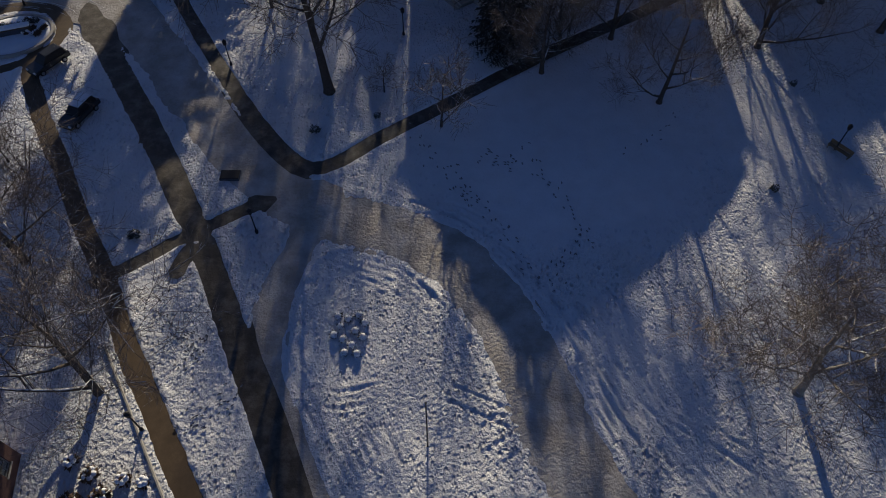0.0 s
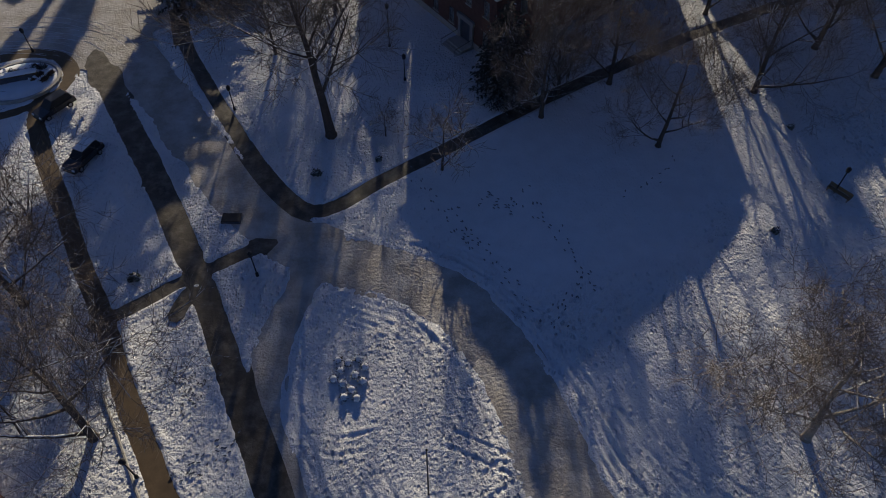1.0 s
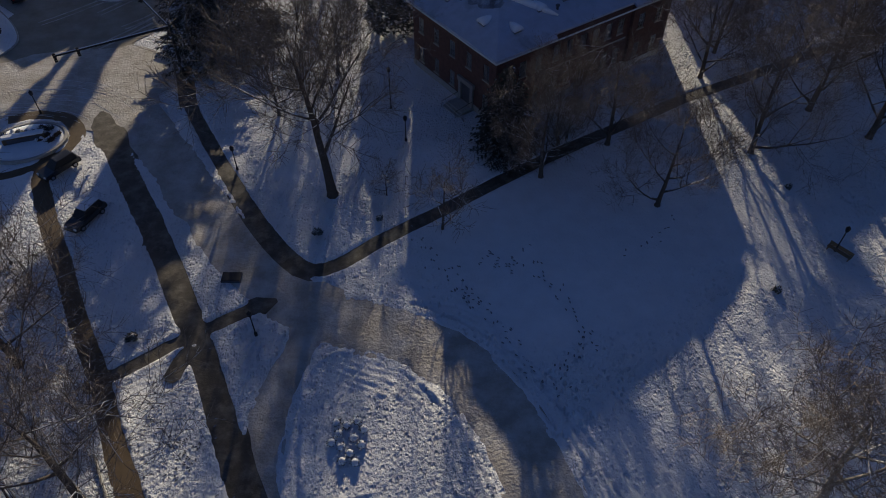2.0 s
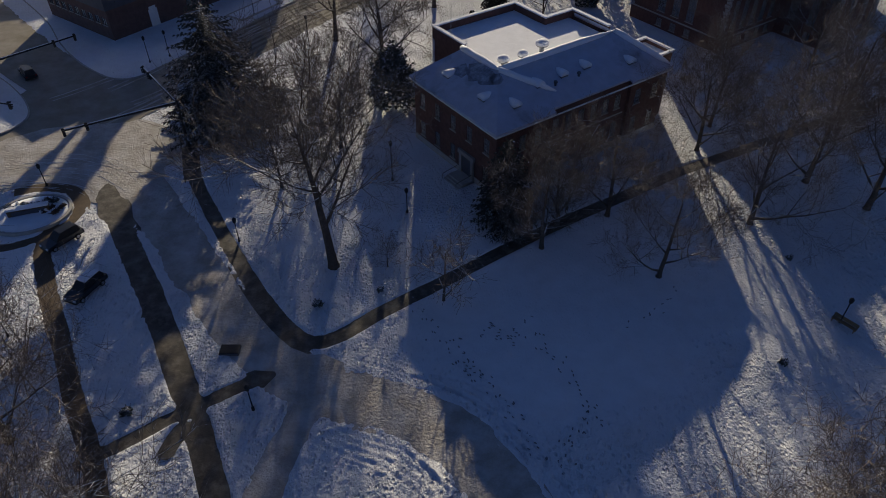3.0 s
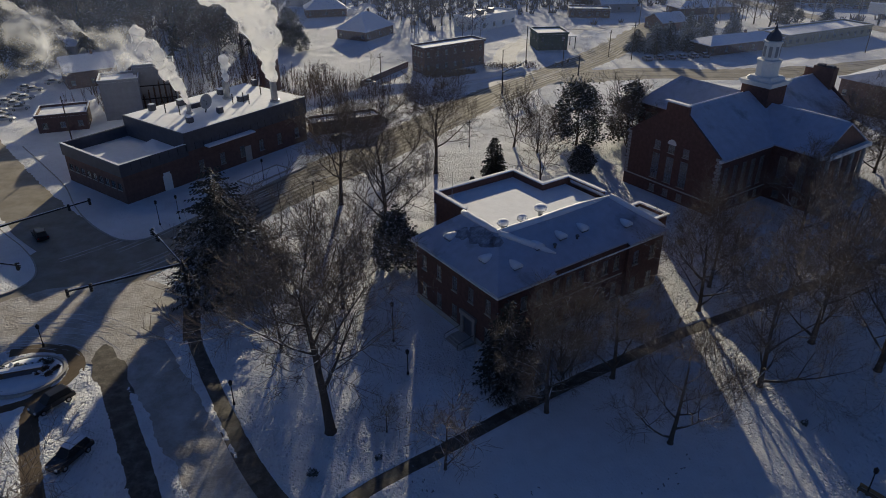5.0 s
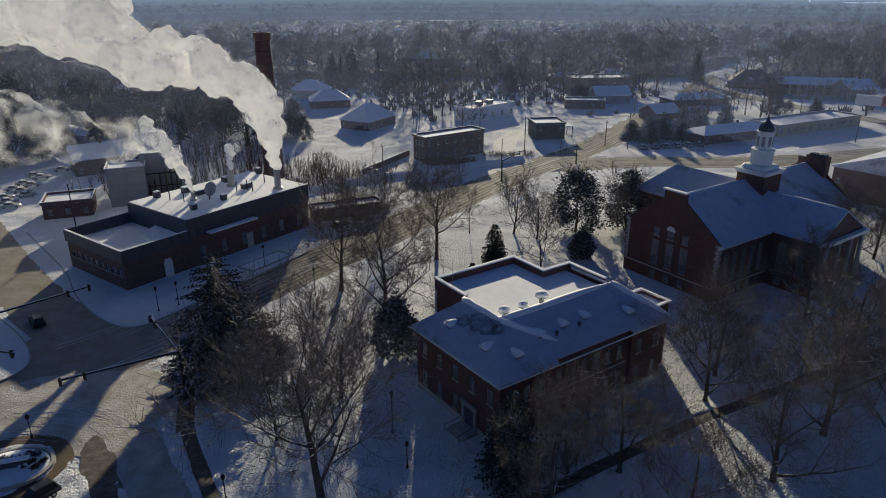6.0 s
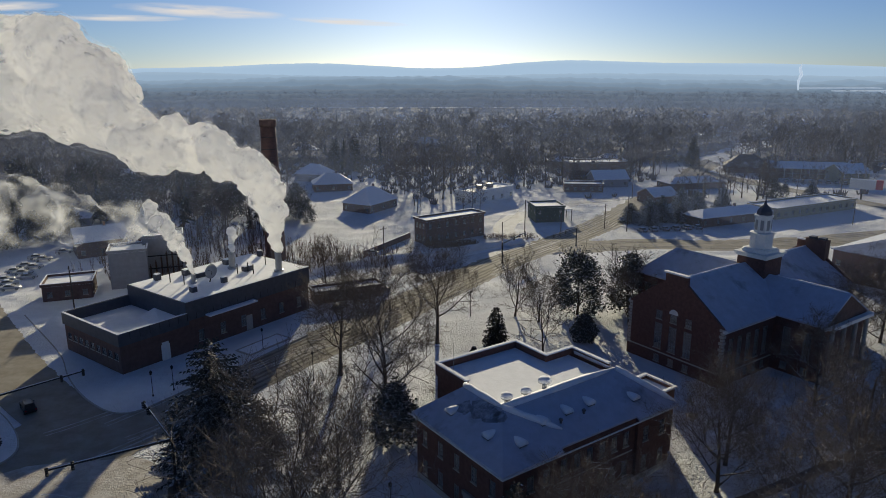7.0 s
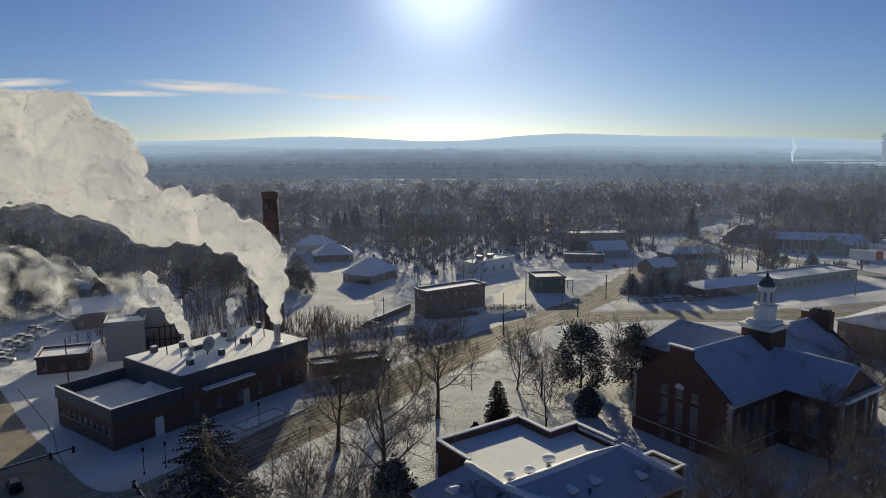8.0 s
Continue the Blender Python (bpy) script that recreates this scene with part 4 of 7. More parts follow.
    for u, v in ((16.0, 3.0), (11.8, 2.9)):
        part("roof_vent", Build().lathe([(0.16, 10.6), (0.16, 11.5), (0.3, 11.55), (0.22, 11.75)], 8, u, v), DARK_METAL, h)
    for u, v, s in ((8.6, 9.7, 1.0), (11.7, 9.4, 0.9), (16.0, 10.4, 1.15)):
        cowl = part("roof_cowl", Build().lathe([(0.3 * s, 11.2), (0.3 * s, 12.6), (0.75 * s, 12.65), (0.82 * s, 12.85)], 12, u, v), GALV, h, "mushroom fan cowl")
        part("snow_cap", Build().lathe([(0.84 * s, 12.85), (0.76 * s, 13.2), (0.45 * s, 13.42), (0.05, 13.48)], 12, u, v), ROOF_SNOW, cowl, smooth=True)
    part("mast", Build().lathe([(0.05, 11.5), (0.03, 17.0)], 6, 7.9, 20.5), GALV, h, "thin rooftop mast")
    # entrance with white surround and steps on the short side
    d2 = part("door", Build().box(-1.0, -0.05, 0.5, 1.0, 0.05, 3.0), DARK_METAL, h, "dark panelled entrance door", pose(-0.1, 5.6, 0, 0, 0, -90))
    part("door_surround", Build().box(-1.5, -0.28, 0.4, -1.0, 0.0, 3.3).box(1.0, -0.28, 0.4, 1.5, 0.0, 3.3).box(-1.7, -0.34, 3.3, 1.7, 0.0, 3.9), TRIM, d2, "cream pilastered surround")
    st = Build()
    for i in range(3):
        st.box(-2.0 - 0.4 * i, 4.0, -0.1, -0.05, 7.2, 0.48 - 0.16 * i)
    part("steps", st, STONE, h, "stone entrance steps with snow")
    part("handrail", Build().tube([(-3.0, 4.1, 0), (-3.0, 4.1, 0.95), (-0.4, 4.1, 1.4)], [0.04] * 3, 5).tube([(-3.0, 7.1, 0), (-3.0, 7.1, 0.95), (-0.4, 7.1, 1.4)], [0.04] * 3, 5), BLACK, h, "black iron handrails")
    return h


brick_hall()

# ---- the gabled hall with its white cupola ----


def gable_hall():
    h = thing("gable_hall", "tall red brick hall with gables and white cupola", "building", 48.5, 110.5, 0, 35)
    L, W, E, R = 46.0, 20.5, 11.0, 17.4
    t0, t1, f, back = 16.0, 31.0, -9.0, 33.0
    mid = W / 2
    big = lambda ln, n, m=2.6: row_of(ln, n, 3.4, 1.5, 5.4, m)
    low = lambda ln, n, m=2.6: row_of(ln, n, 0.7, 1.3, 1.4, m)
    wall(h, (0, 0), (t0, 0), 0, E, big(t0, 5) + low(t0, 5), BRICK, bars=(3, 6))
    wall(h, (t0, 0), (t0, f), 0, E, big(-f, 2) + low(-f, 2), BRICK, bars=(3, 6))
    wall(h, (t0, f), (t1, f), 0, E, [(7.5, 0.9, 2.2, 3.4), (3.2, 3.4, 1.5, 5.0), (11.8, 3.4, 1.5, 5.0), (7.5, 6.0, 1.6, 2.6)], BRICK, bars=(3, 5))
    wall(h, (t1, f), (t1, 0), 0, E, big(-f, 2), BRICK, bars=(3, 6))
    wall(h, (t1, 0), (L, 0), 0, E, big(L - t1, 5) + low(L - t1, 5), BRICK, bars=(3, 6))
    wall(h, (L, 0), (L, W), 0, E, big(W, 3, 6), BRICK, bars=(3, 6))
    wall(h, (L, W), (t1, W), 0, E, big(L - t1, 4), BRICK)
    wall(h, (t1, W), (t1, back), 0, E, big(back - W, 3), BRICK)
    wall(h, (t1, back), (t0 + 2, back), 0, E, big(t1 - t0 - 2, 3), BRICK)
    wall(h, (t0 + 2, back), (t0 + 2, W), 0, E, big(back - W, 4), BRICK)
    wall(h, (t0 + 2, W), (0, W), 0, E, big(t0 + 2, 5), BRICK)
    # the end wall: three tall windows below three smaller ones
    gw = [(mid + s, 3.2, 1.7, 5.0) for s in (-3.2, 0, 3.2)] + [(mid - 3.2, 9.0, 1.4, 1.7), (mid, 9.0, 1.5, 1.7), (mid + 3.2, 9.0, 1.4, 1.7)]
    wall(h, (0, W), (0, 0), 0, E, gw + [(mid + s, 0.5, 1.3, 1.4) for s in (-3.2, 0, 3.2)], BRICK, bars=(3, 6), blinds=0.9)
    for x, sx in ((0, -1), (L, 1)):
        g = Build()
        pts = [(x, 0, E), (x, W, E), (x, mid + 2.4, R - 0.6), (x, mid + 2.4, R + 1.0), (x, mid - 2.4, R + 1.0), (x, mid - 2.4, R - 0.6)]
        g.rings([pts, [(x - sx * 0.5, p[1], p[2]) for p in pts]])
        part("gable", g, BRICK, h, "brick gable with chimney block")
        part("gable_coping", Build().box(x - 0.5, mid - 2.6, R + 1.0, x + 0.5, mid + 2.6, R + 1.25, 0.08), ROOF_SNOW, h)
    arch = Build().rings([[(-0.12, mid + 0.95 * math.cos(math.pi * i / 8), 10.7 + 0.95 * math.sin(math.pi * i / 8)) for i in range(9)], [(0.0, mid + 0.95 * math.cos(math.pi * i / 8), 10.7 + 0.95 * math.sin(math.pi * i / 8)) for i in range(9)]])
    part("fanlight", arch, WHITE, h, "white arched fanlight")
    for x, y in ((-0.06, -0.06), (-0.06, W - 0.75)):
        for i in range(14):
            w = 0.85 if i % 2 else 0.6
            part("quoin", Build().box(x, y, 2.6 + i * 0.6, x + w, y + w, 3.1 + i * 0.6), STONE, h)
    part("belt_course", Build().box(-0.1, -0.1, 2.35, L + 0.1, 0.0, 2.6).box(-0.1, -0.1, 2.35, 0.0, W + 0.1, 2.6), STONE, h)
    # roofs
    o = 0.6
    sl = lambda poly: part("roof_slope", Build().slab(poly, 0.3), SHADED_SLATE_SNOW, h)
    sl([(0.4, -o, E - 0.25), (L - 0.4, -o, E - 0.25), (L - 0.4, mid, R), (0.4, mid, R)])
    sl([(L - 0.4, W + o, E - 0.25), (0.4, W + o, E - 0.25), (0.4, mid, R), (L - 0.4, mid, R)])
    c = (t0 + t1) / 2
    pr = 15.6
    sl([(t0 - o, f - 0.5, E - 0.2), (c, f - 0.5, pr), (c, mid - 2, pr), (t0 - o, mid - 3, E - 0.2)])
    sl([(c, f - 0.5, pr), (t1 + o, f - 0.5, E - 0.2), (t1 + o, mid - 3, E - 0.2), (c, mid - 2, pr)])
    rr = 16.2
    sl([(t0 + 2 - o, mid + 3, E - 0.2), (c + 1, mid, rr), (c + 1, back - 4.5, rr), (t0 + 2 - o, back + o, E - 0.2)][::-1])
    sl([(c + 1, mid, rr), (t1 + o, mid + 3, E - 0.2), (t1 + o, back + o, E - 0.2), (c + 1, back - 4.5, rr)])
    sl([(t1 + o, back + o, E - 0.2), (t0 + 2 - o, back + o, E - 0.2), (c + 1, back - 4.5, rr)])
    ped = Build().rings([[(t0 - 0.2, f - 0.35, E - 0.3), (t1 + 0.2, f - 0.35, E - 0.3), (c, f - 0.35, pr - 0.3)], [(t0 - 0.2, f + 0.1, E - 0.3), (t1 + 0.2, f + 0.1, E - 0.3), (c, f + 0.1, pr - 0.3)]])
    part("pediment", ped, BRICK_DARK, h, "shadowed pediment above the portico")
    part("cornice", Build().box(t0 - 0.7, f - 0.7, E - 0.75, t1 + 0.7, f - 0.3, E - 0.3, 0.08).box(-0.3, -0.55, E - 0.7, t0 - 0.7, 0.0, E - 0.3), WHITE, h, "white painted cornice")
    for i in range(4):
        x = t0 + 1.2 + i * (t1 - t0 - 2.4) / 3
        part("column", Build().lathe([(0.5, 1.4), (0.42, 1.7), (0.4, 5.5), (0.34, E - 1.0), (0.48, E - 0.75)], 12, x, f - 1.0), STONE, h, "tall pale portico column", smooth=True)
    part("portico_base", Build().box(t0, f - 2.6, -0.1, t1, f, 1.4, 0.05), STONE, h)
    part("portico_beam", Build().box(t0, f - 1.6, E - 0.75, t1, f - 0.7, E - 0.1), WHITE, h)
    for pts in ([(0.5, mid, R + 0.05), (c - 4, mid, R + 0.05)], [(c + 4, mid, R + 0.05), (L - 1, mid, R + 0.05)], [(c, f, pr + 0.05), (c, mid - 6, pr + 0.05)]):
        part("ridge_snow", Build().tube([Vector(pts[0]).lerp(Vector(pts[1]), t / 5) for t in range(6)], [0.1, 0.2, 0.17, 0.2, 0.18, 0.1], 5), ROOF_SNOW, h, smooth=True)
    # the cupola
    x, y = c + 1.0, mid - 1.2
    part("tower_base", Build().box(x - 2.95, y - 2.95, 12.5, x + 2.95, y + 2.95, 18.6), BRICK, h)
    part("tower_cornice", Build().box(x - 3.2, y - 3.2, 18.6, x + 3.2, y + 3.2, 19.1).box(x - 3.5, y - 3.5, 19.1, x + 3.5, y + 3.5, 19.5).box(x - 2.6, y - 2.6, 19.5, x + 2.6, y + 2.6, 20.3, 0.3), WHITE, h, "white stepped cornice")
    s8 = lambda prof: Build().lathe(prof, 8, x, y)
    cup = part("cupola_stage", s8([(2.15, 20.3), (2.15, 22.9), (2.4, 23.0), (2.4, 23.3), (1.8, 23.4)]), WHITE, h, "white octagonal cupola stage")
    part("lantern", s8([(1.6, 23.4), (1.6, 26.4), (1.85, 26.5), (1.85, 26.8), (1.4, 26.9)]), WHITE, h, "white lantern")
    for i in range(8):
        a = math.pi / 8 + i * math.pi / 4
        part("opening", Build().box(-0.3, -0.06, 23.9, 0.3, 0.06, 25.9), GREY_WALL, cup, "grey louvred opening", pose(x + 1.5 * math.cos(a), y + 1.5 * math.sin(a), 0, 0, 0, math.degrees(a) + 90))
    part("dome", s8([(1.5, 26.9), (1.4, 27.6), (0.95, 28.3), (0.32, 28.9), (0.1, 29.7), (0.03, 30.6)]), DARK_METAL, h, "dark metal dome with spike")
    ch = part("chimney", Build().box(L - 1.5, mid - 4.2, 13.5, L + 0.4, mid + 0.2, 19.2), BRICK_DARK, h, "brown brick chimney block")
    part("flue", Build().box(L - 1.2, mid - 3.7, 19.2, L + 0.1, mid - 2.4, 19.6).box(L - 1.2, mid - 1.6, 19.2, L + 0.1, mid - 0.3, 19.6), DARK_METAL, ch)
    return h


gable_hall()

# ---- the heating plant ----


def heating_plant():
    h = thing("heating_plant", "brick heating plant with dark metal fascia and flat roofs", "building", -58.8, 116.2, 0, 53.6)
    a, L, W, z0, z1 = 14.0, 46.0, 20.5, 8.0, 10.2
    small = lambda ln, n: row_of(ln, n, 1.2, 1.2, 1.5, 1.5)
    wall(h, (0, 0), (a, 0), 0, 5.6, (), BRICK_DARK)
    wall(h, (a, 0), (L, 0), 0, 6.4, row_of(L - a, 6, 1.4, 1.3, 2.4, 3.0), BRICK_DARK)
    wall(h, (L, 0), (L, W), 0, 6.4, small(W, 4), BRICK_DARK)
    wall(h, (L, W), (0, W), 0, 5.6, (), BRICK_DARK)
    wall(h, (0, W), (0, 0), 0, 5.6, row_of(W, 9, 2.6, 1.5, 1.4, 1.6), BRICK_DARK, DARK_METAL, bars=(2, 1))
    def fascia(x0, y0, x1, y1, lo, hi):
        b = Build()
        b.box(x0 - 0.25, y0 - 0.25, lo, x1 + 0.25, y0 + 0.1, hi).box(x0 - 0.25, y1 - 0.1, lo, x1 + 0.25, y1 + 0.25, hi)
        b.box(x0 - 0.25, y0 + 0.1, lo, x0 + 0.1, y1 - 0.1, hi).box(x1 - 0.1, y0 + 0.1, lo, x1 + 0.25, y1 - 0.1, hi)
        return b
    part("fascia", fascia(0, 0, a, W, 5.6, z0), DARK_METAL, h, "dark bronze parapet band")
    part("fascia", fascia(a, 0, L, W, 6.4, z1), DARK_METAL, h, "dark bronze parapet band")
    for i in range(1, 24):
        part("seam", Build().box(i * 2.0 - 0.03, -0.3, 6.5, i * 2.0 + 0.03, -0.25, z0 - 0.1), BLACK, h)
    part("low_roof", Build().slab([(0.1, 0.1, z0 - 2.3), (a, 0.1, z0 - 2.3), (a, W - 0.1, z0 - 2.3), (0.1, W - 0.1, z0 - 2.3)], 0.3), ROOF_SNOW, h, "sunken flat roof under snow")
    part("drift", Build().slab([(a - 5.0, 0.2, z0 - 2.25), (a - 0.2, 0.2, z0 - 1.2), (a - 0.2, 11, z0 - 1.0), (a - 3.0, 12, z0 - 2.25)], 0.2), ROOF_SNOW, h, "snow drifted against the upper wall")
    part("high_roof", Build().slab([(a, 0.0, z1 + 0.05), (L, 0.0, z1 + 0.05), (L, W, z1 + 0.05), (a, W, z1 + 0.05)], 0.3), ROOF_SNOW, h, "flat roof with bright snow")
    cp = Build().box(-0.3, -0.3, z0, a, 0.15, z0 + 0.1).box(-0.3, 0.15, z0, 0.15, W, z0 + 0.1).box(a + 0.12, -0.3, z1 + 0.08, L + 0.3, 0.1, z1 + 0.2)
    part("coping", cp, ROOF_SNOW, h, "snow along the parapet")
    part("canopy", Build().box(a + 4, -1.9, 6.5, a + 16, -0.3, 6.8, 0.05), ROOF_SNOW, h, "snowed entrance canopy")
    part("door_panel", Build().box(8.0, -0.1, 0, 9.8, 0.0, 3.2).box(8.2, -0.1, 3.2, 9.6, 0.0, 3.7), WHITE, h, "white arched door panel")
    part("door_panel", Build().box(28.0, -0.1, 0, 29.6, 0.0, 3.4), STONE, h)
    # rooftop plant, all in local metres
    loc = lambda X, Y: ((X + 58.8) * 0.593 + (Y - 116.2) * 0.805, -(X + 58.8) * 0.805 + (Y - 116.2) * 0.593)
    top = z1 + 0.05
    for X, Y, r, hh, nm, lb, mt in ((-37.2, 149.6, 0.75, 4.4, "steam_stack", "fat steel exhaust stack", GALV), (-48.5, 151.9, 0.7, 4.0, "steam_stack", "pale steel exhaust stack", GALV), (-53.4, 140.6, 0.45, 1.7, "steam_vent", "short steam vent pipe", GALV)):
        u, v = loc(X, Y)
        v = min(W - 1, max(1, v))
        s = part(nm, Build().lathe([(r * 1.5, top), (r * 1.5, top + 0.4), (r, top + 0.5), (r, top + hh), (r * 1.12, top + hh), (r * 1.12, top + hh + 0.15), (r * 0.8, top + hh + 0.15)], 14, u, v), mt, h, lb, smooth=False)
    for X, Y, w, d, hh in ((-62.3, 143.0, 1.3, 1.1, 1.3), (-51.3, 134.4, 1.2, 1.2, 1.1), (-57.1, 147.0, 2.0, 1.4, 1.2), (-53.7, 145.4, 2.6, 1.8, 1.0), (-50.5, 156.0, 2.6, 1.6, 1.2), (-47.0, 141.0, 1.2, 1.0, 1.2), (-44.6, 150.2, 2.2, 1.3, 1.1), (-45.0, 163.0, 1.0, 1.0, 1.4)):
        u, v = loc(X, Y)
        v = min(W - 2, max(1.2, v))
        unit = part("roof_unit", Build().box(u - w / 2, v - d / 2, top, u + w / 2, v + d / 2, top + hh, 0.06), DARK_METAL, h, "dark rooftop ventilation unit")
        part("snow_cap", Build().box(u - w / 2 + 0.05, v - d / 2 + 0.05, top + hh, u + w / 2 - 0.05, v + d / 2 - 0.05, top + hh + 0.16, 0.07), ROOF_SNOW, unit)
    for X, Y in ((-46.0, 147.5), (-44.0, 148.8), (-42.4, 147.4), (-55.0, 139.4), (-58.6, 141.0), (-41.6, 155.0)):
        u, v = loc(X, Y)
        part("vent_pipe", Build().lathe([(0.12, top), (0.12, top + 2.0), (0.2, top + 2.05), (0.05, top + 2.3)], 7, u, min(W - 1, max(1, v))), BLACK, h)
    u, v = loc(-49.9, 141.6)
    dish = Build()
    rings = [[(1.6 * s * math.cos(w), -0.42 * (1 - s * s), 1.6 * s * math.sin(w)) for w in (2 * math.pi * i / 18 for i in range(18))] for s in (0.05, 0.4, 0.75, 1.0)]
    back = [[(p[0], p[1] - 0.06, p[2]) for p in r] for r in rings[::-1]]
    dish.rings(rings + back)
    ds = part("dish", dish, GREY_WALL, h, "large round satellite dish", pose(u, v, top + 2.3, 24, 0, 100), smooth=True)
    part("dish_mount", Build().tube([(0, -0.4, -2.3), (0, -0.45, -0.2)], [0.14, 0.12], 6).tube([(0, -0.3, 0), (0, 1.0, 0.1)], [0.04, 0.03], 5), BLACK, ds)
    return h


heating_plant()


def brick_chimney():
    c = thing("brick_chimney", "tall tapering dark red brick smokestack", "chimney", -49.8, 198.0)
    part("shaft", Build().lathe([(3.1, -0.2), (3.0, 2.0), (2.75, 14.0), (2.4, 28.0), (2.1, 39.2)], 24), BRICK, c, smooth=True)
    part("crown_band", Build().lathe([(2.1, 39.2), (2.4, 39.5), (2.4, 41.0), (2.2, 41.2), (1.7, 41.2), (1.7, 40.6)], 24), BRICK_DARK, c)
    for i in range(4):
        part("iron_hoop", Build().lathe([(2.46 - 0.06 * i, 26.0 + 3.4 * i), (2.48 - 0.06 * i, 26.05 + 3.4 * i), (2.46 - 0.06 * i, 26.2 + 3.4 * i)], 24), BLACK, c)
    return c


brick_chimney()


# ---- houses and shops further out ----


def flat_shop(label, x, y, turn, L, W, H, mat, wins, sill, wh, name="shop", roof=None, n_side=3):
    s = thing(name, label, "building", x, y, 0, turn)
    for p0, p1, n in (((0, 0), (L, 0), wins), ((L, 0), (L, W), n_side), ((L, W), (0, W), wins), ((0, W), (0, 0), n_side)):
        ln = math.dist(p0, p1)
        wall(s, p0, p1, 0, H, [w for z in sill for w in row_of(ln, n, z, *wh)] if n else (), mat, bars=(2, 2), blinds=0.4)
    part("roof", Build().slab([(-0.2, -0.2, H - 0.25), (L + 0.2, -0.2, H - 0.25), (L + 0.2, W + 0.2, H - 0.25), (-0.2, W + 0.2, H - 0.25)], 0.25), roof or ROOF_SNOW, s, "flat roof under snow")
    b = Build()
    for x0, y0, x1, y1 in ((-0.3, -0.3, L + 0.3, 0), (-0.3, W, L + 0.3, W + 0.3), (-0.3, 0, 0, W), (L, 0, L + 0.3, W)):
        b.box(x0, y0, H - 0.45, x1, y1, H + 0.2)
    part("parapet", b, mat, s)
    b = Build()
    for x0, y0, x1, y1 in ((-0.32, -0.32, L + 0.32, 0), (-0.32, W, L + 0.32, W + 0.32), (-0.32, 0, 0, W), (L, 0, L + 0.32, W)):
        b.box(x0, y0, H + 0.2, x1, y1, H + 0.32)
    part("coping", b, ROOF_SNOW, s)
    return s


def house(label, x, y, turn, L, W, H, R, mat, hip=True, roof=None, name="house", wins=3, group="houses of the town"):
    s = thing(name, label, "house", x, y, 0, turn, group)
    for p0, p1, n in (((0, 0), (L, 0), wins), ((L, 0), (L, W), 2), ((L, W), (0, W), wins), ((0, W), (0, 0), 2)):
        wall(s, p0, p1, 0, H, [w for z in ((1.0, 3.9) if H > 5.5 else (1.0,)) for w in row_of(math.dist(p0, p1), n, z, 1.2, 1.4)], mat, bars=(2, 2), blinds=0.4)
    o, m = 0.5, W / 2
    i = m if hip else -o
    a, b, c, d = (-o, -o, H), (L + o, -o, H), (L + o, W + o, H), (-o, W + o, H)
    e, f = (i, m, R), (L - i, m, R)
    rm = roof or ROOF_SNOW
    part("roof_slope", Build().slab([a, b, f, e], 0.22), rm, s)
    part("roof_slope", Build().slab([c, d, e, f], 0.22), rm, s)
    if hip:
        part("roof_slope", Build().slab([d, a, e], 0.22), rm, s)
        part("roof_slope", Build().slab([b, c, f], 0.22), rm, s)
    else:
        for xx in (0.0, L - 0.3):
            part("gable", Build().rings([[(xx, 0, H), (xx, W, H), (xx, m, R - 0.3)], [(xx + 0.3, 0, H), (xx + 0.3, W, H), (xx + 0.3, m, R - 0.3)]]), mat, s)
    part("chimney", Build().box(L * 0.6, m - 0.4, H, L * 0.6 + 0.7, m + 0.4, R + 0.9), BRICK_DARK, s)
    return s


flat_shop("two-storey dark brick block with snowed flat roof", -5.2, 215.0, 36, 24.0, 6.8, 8.0, BRICK_DARK, 7, (1.2, 5.2), (1.1, 1.5))
green = flat_shop("dark green boxy shop with snowed flat roof", 34.6, 249.5, 8, 11.0, 11.0, 6.0, GREEN_WALL, 2, (3.4,), (0.9, 1.2))
part("canopy", Build().box(11.3, 1.0, 4.2, 14.6, 8.0, 4.6, 0.05), ROOF_SNOW, green, "snowed entrance canopy")
for y in (1.3, 7.5):
    part("canopy_post", Build().box(14.2, y, 0, 14.4, y + 0.2, 4.2), BLACK, green)
white = flat_shop("low white shop with rooftop units", 12.4, 283.0, 45, 27.0, 10.0, 5.6, WHITE, 5, (1.0,), (1.6, 1.8))
for x in (9.0, 15.5):
    part("roof_unit", Build().box(x, 4.0, 5.5, x + 2.6, 6.4, 7.2, 0.08), DARK_METAL, white, "dark rooftop heating unit")
flat_shop("long cream office with a row of windows", 126.0, 254.0, 27, 48.0, 13.0, 4.2, TAN, 12, (1.1,), (1.6, 1.6))
house("low brown brick building under blue-shaded snow", 93.0, 240.0, 24, 34.0, 11.0, 3.6, 5.6, BRICK_DARK, wins=6)


def gallery(parent, L, H, bays):
    """A two-storey access gallery along the front: deck, rail and white posts."""
    part("gallery_deck", Build().box(0, -1.9, 2.9, L, 0, 3.1), GREY_WALL, parent)
    part("gallery_rail", Build().box(0, -1.9, 3.9, L, -1.82, 4.0).box(0, -1.9, 3.5, L, -1.84, 3.55), BLACK, parent)
    part("gallery_roof", Build().slab([(-0.3, -2.3, H - 0.3), (L + 0.3, -2.3, H - 0.3), (L + 0.3, 0.2, H + 0.15), (-0.3, 0.2, H + 0.15)], 0.2), ROOF_SNOW, parent, "lean-to gallery roof under snow")
    for i in range(bays + 1):
        part("post", Build().box(i * (L - 0.2) / bays, -1.95, 0, i * (L - 0.2) / bays + 0.2, -1.75, H - 0.3), WHITE, parent)


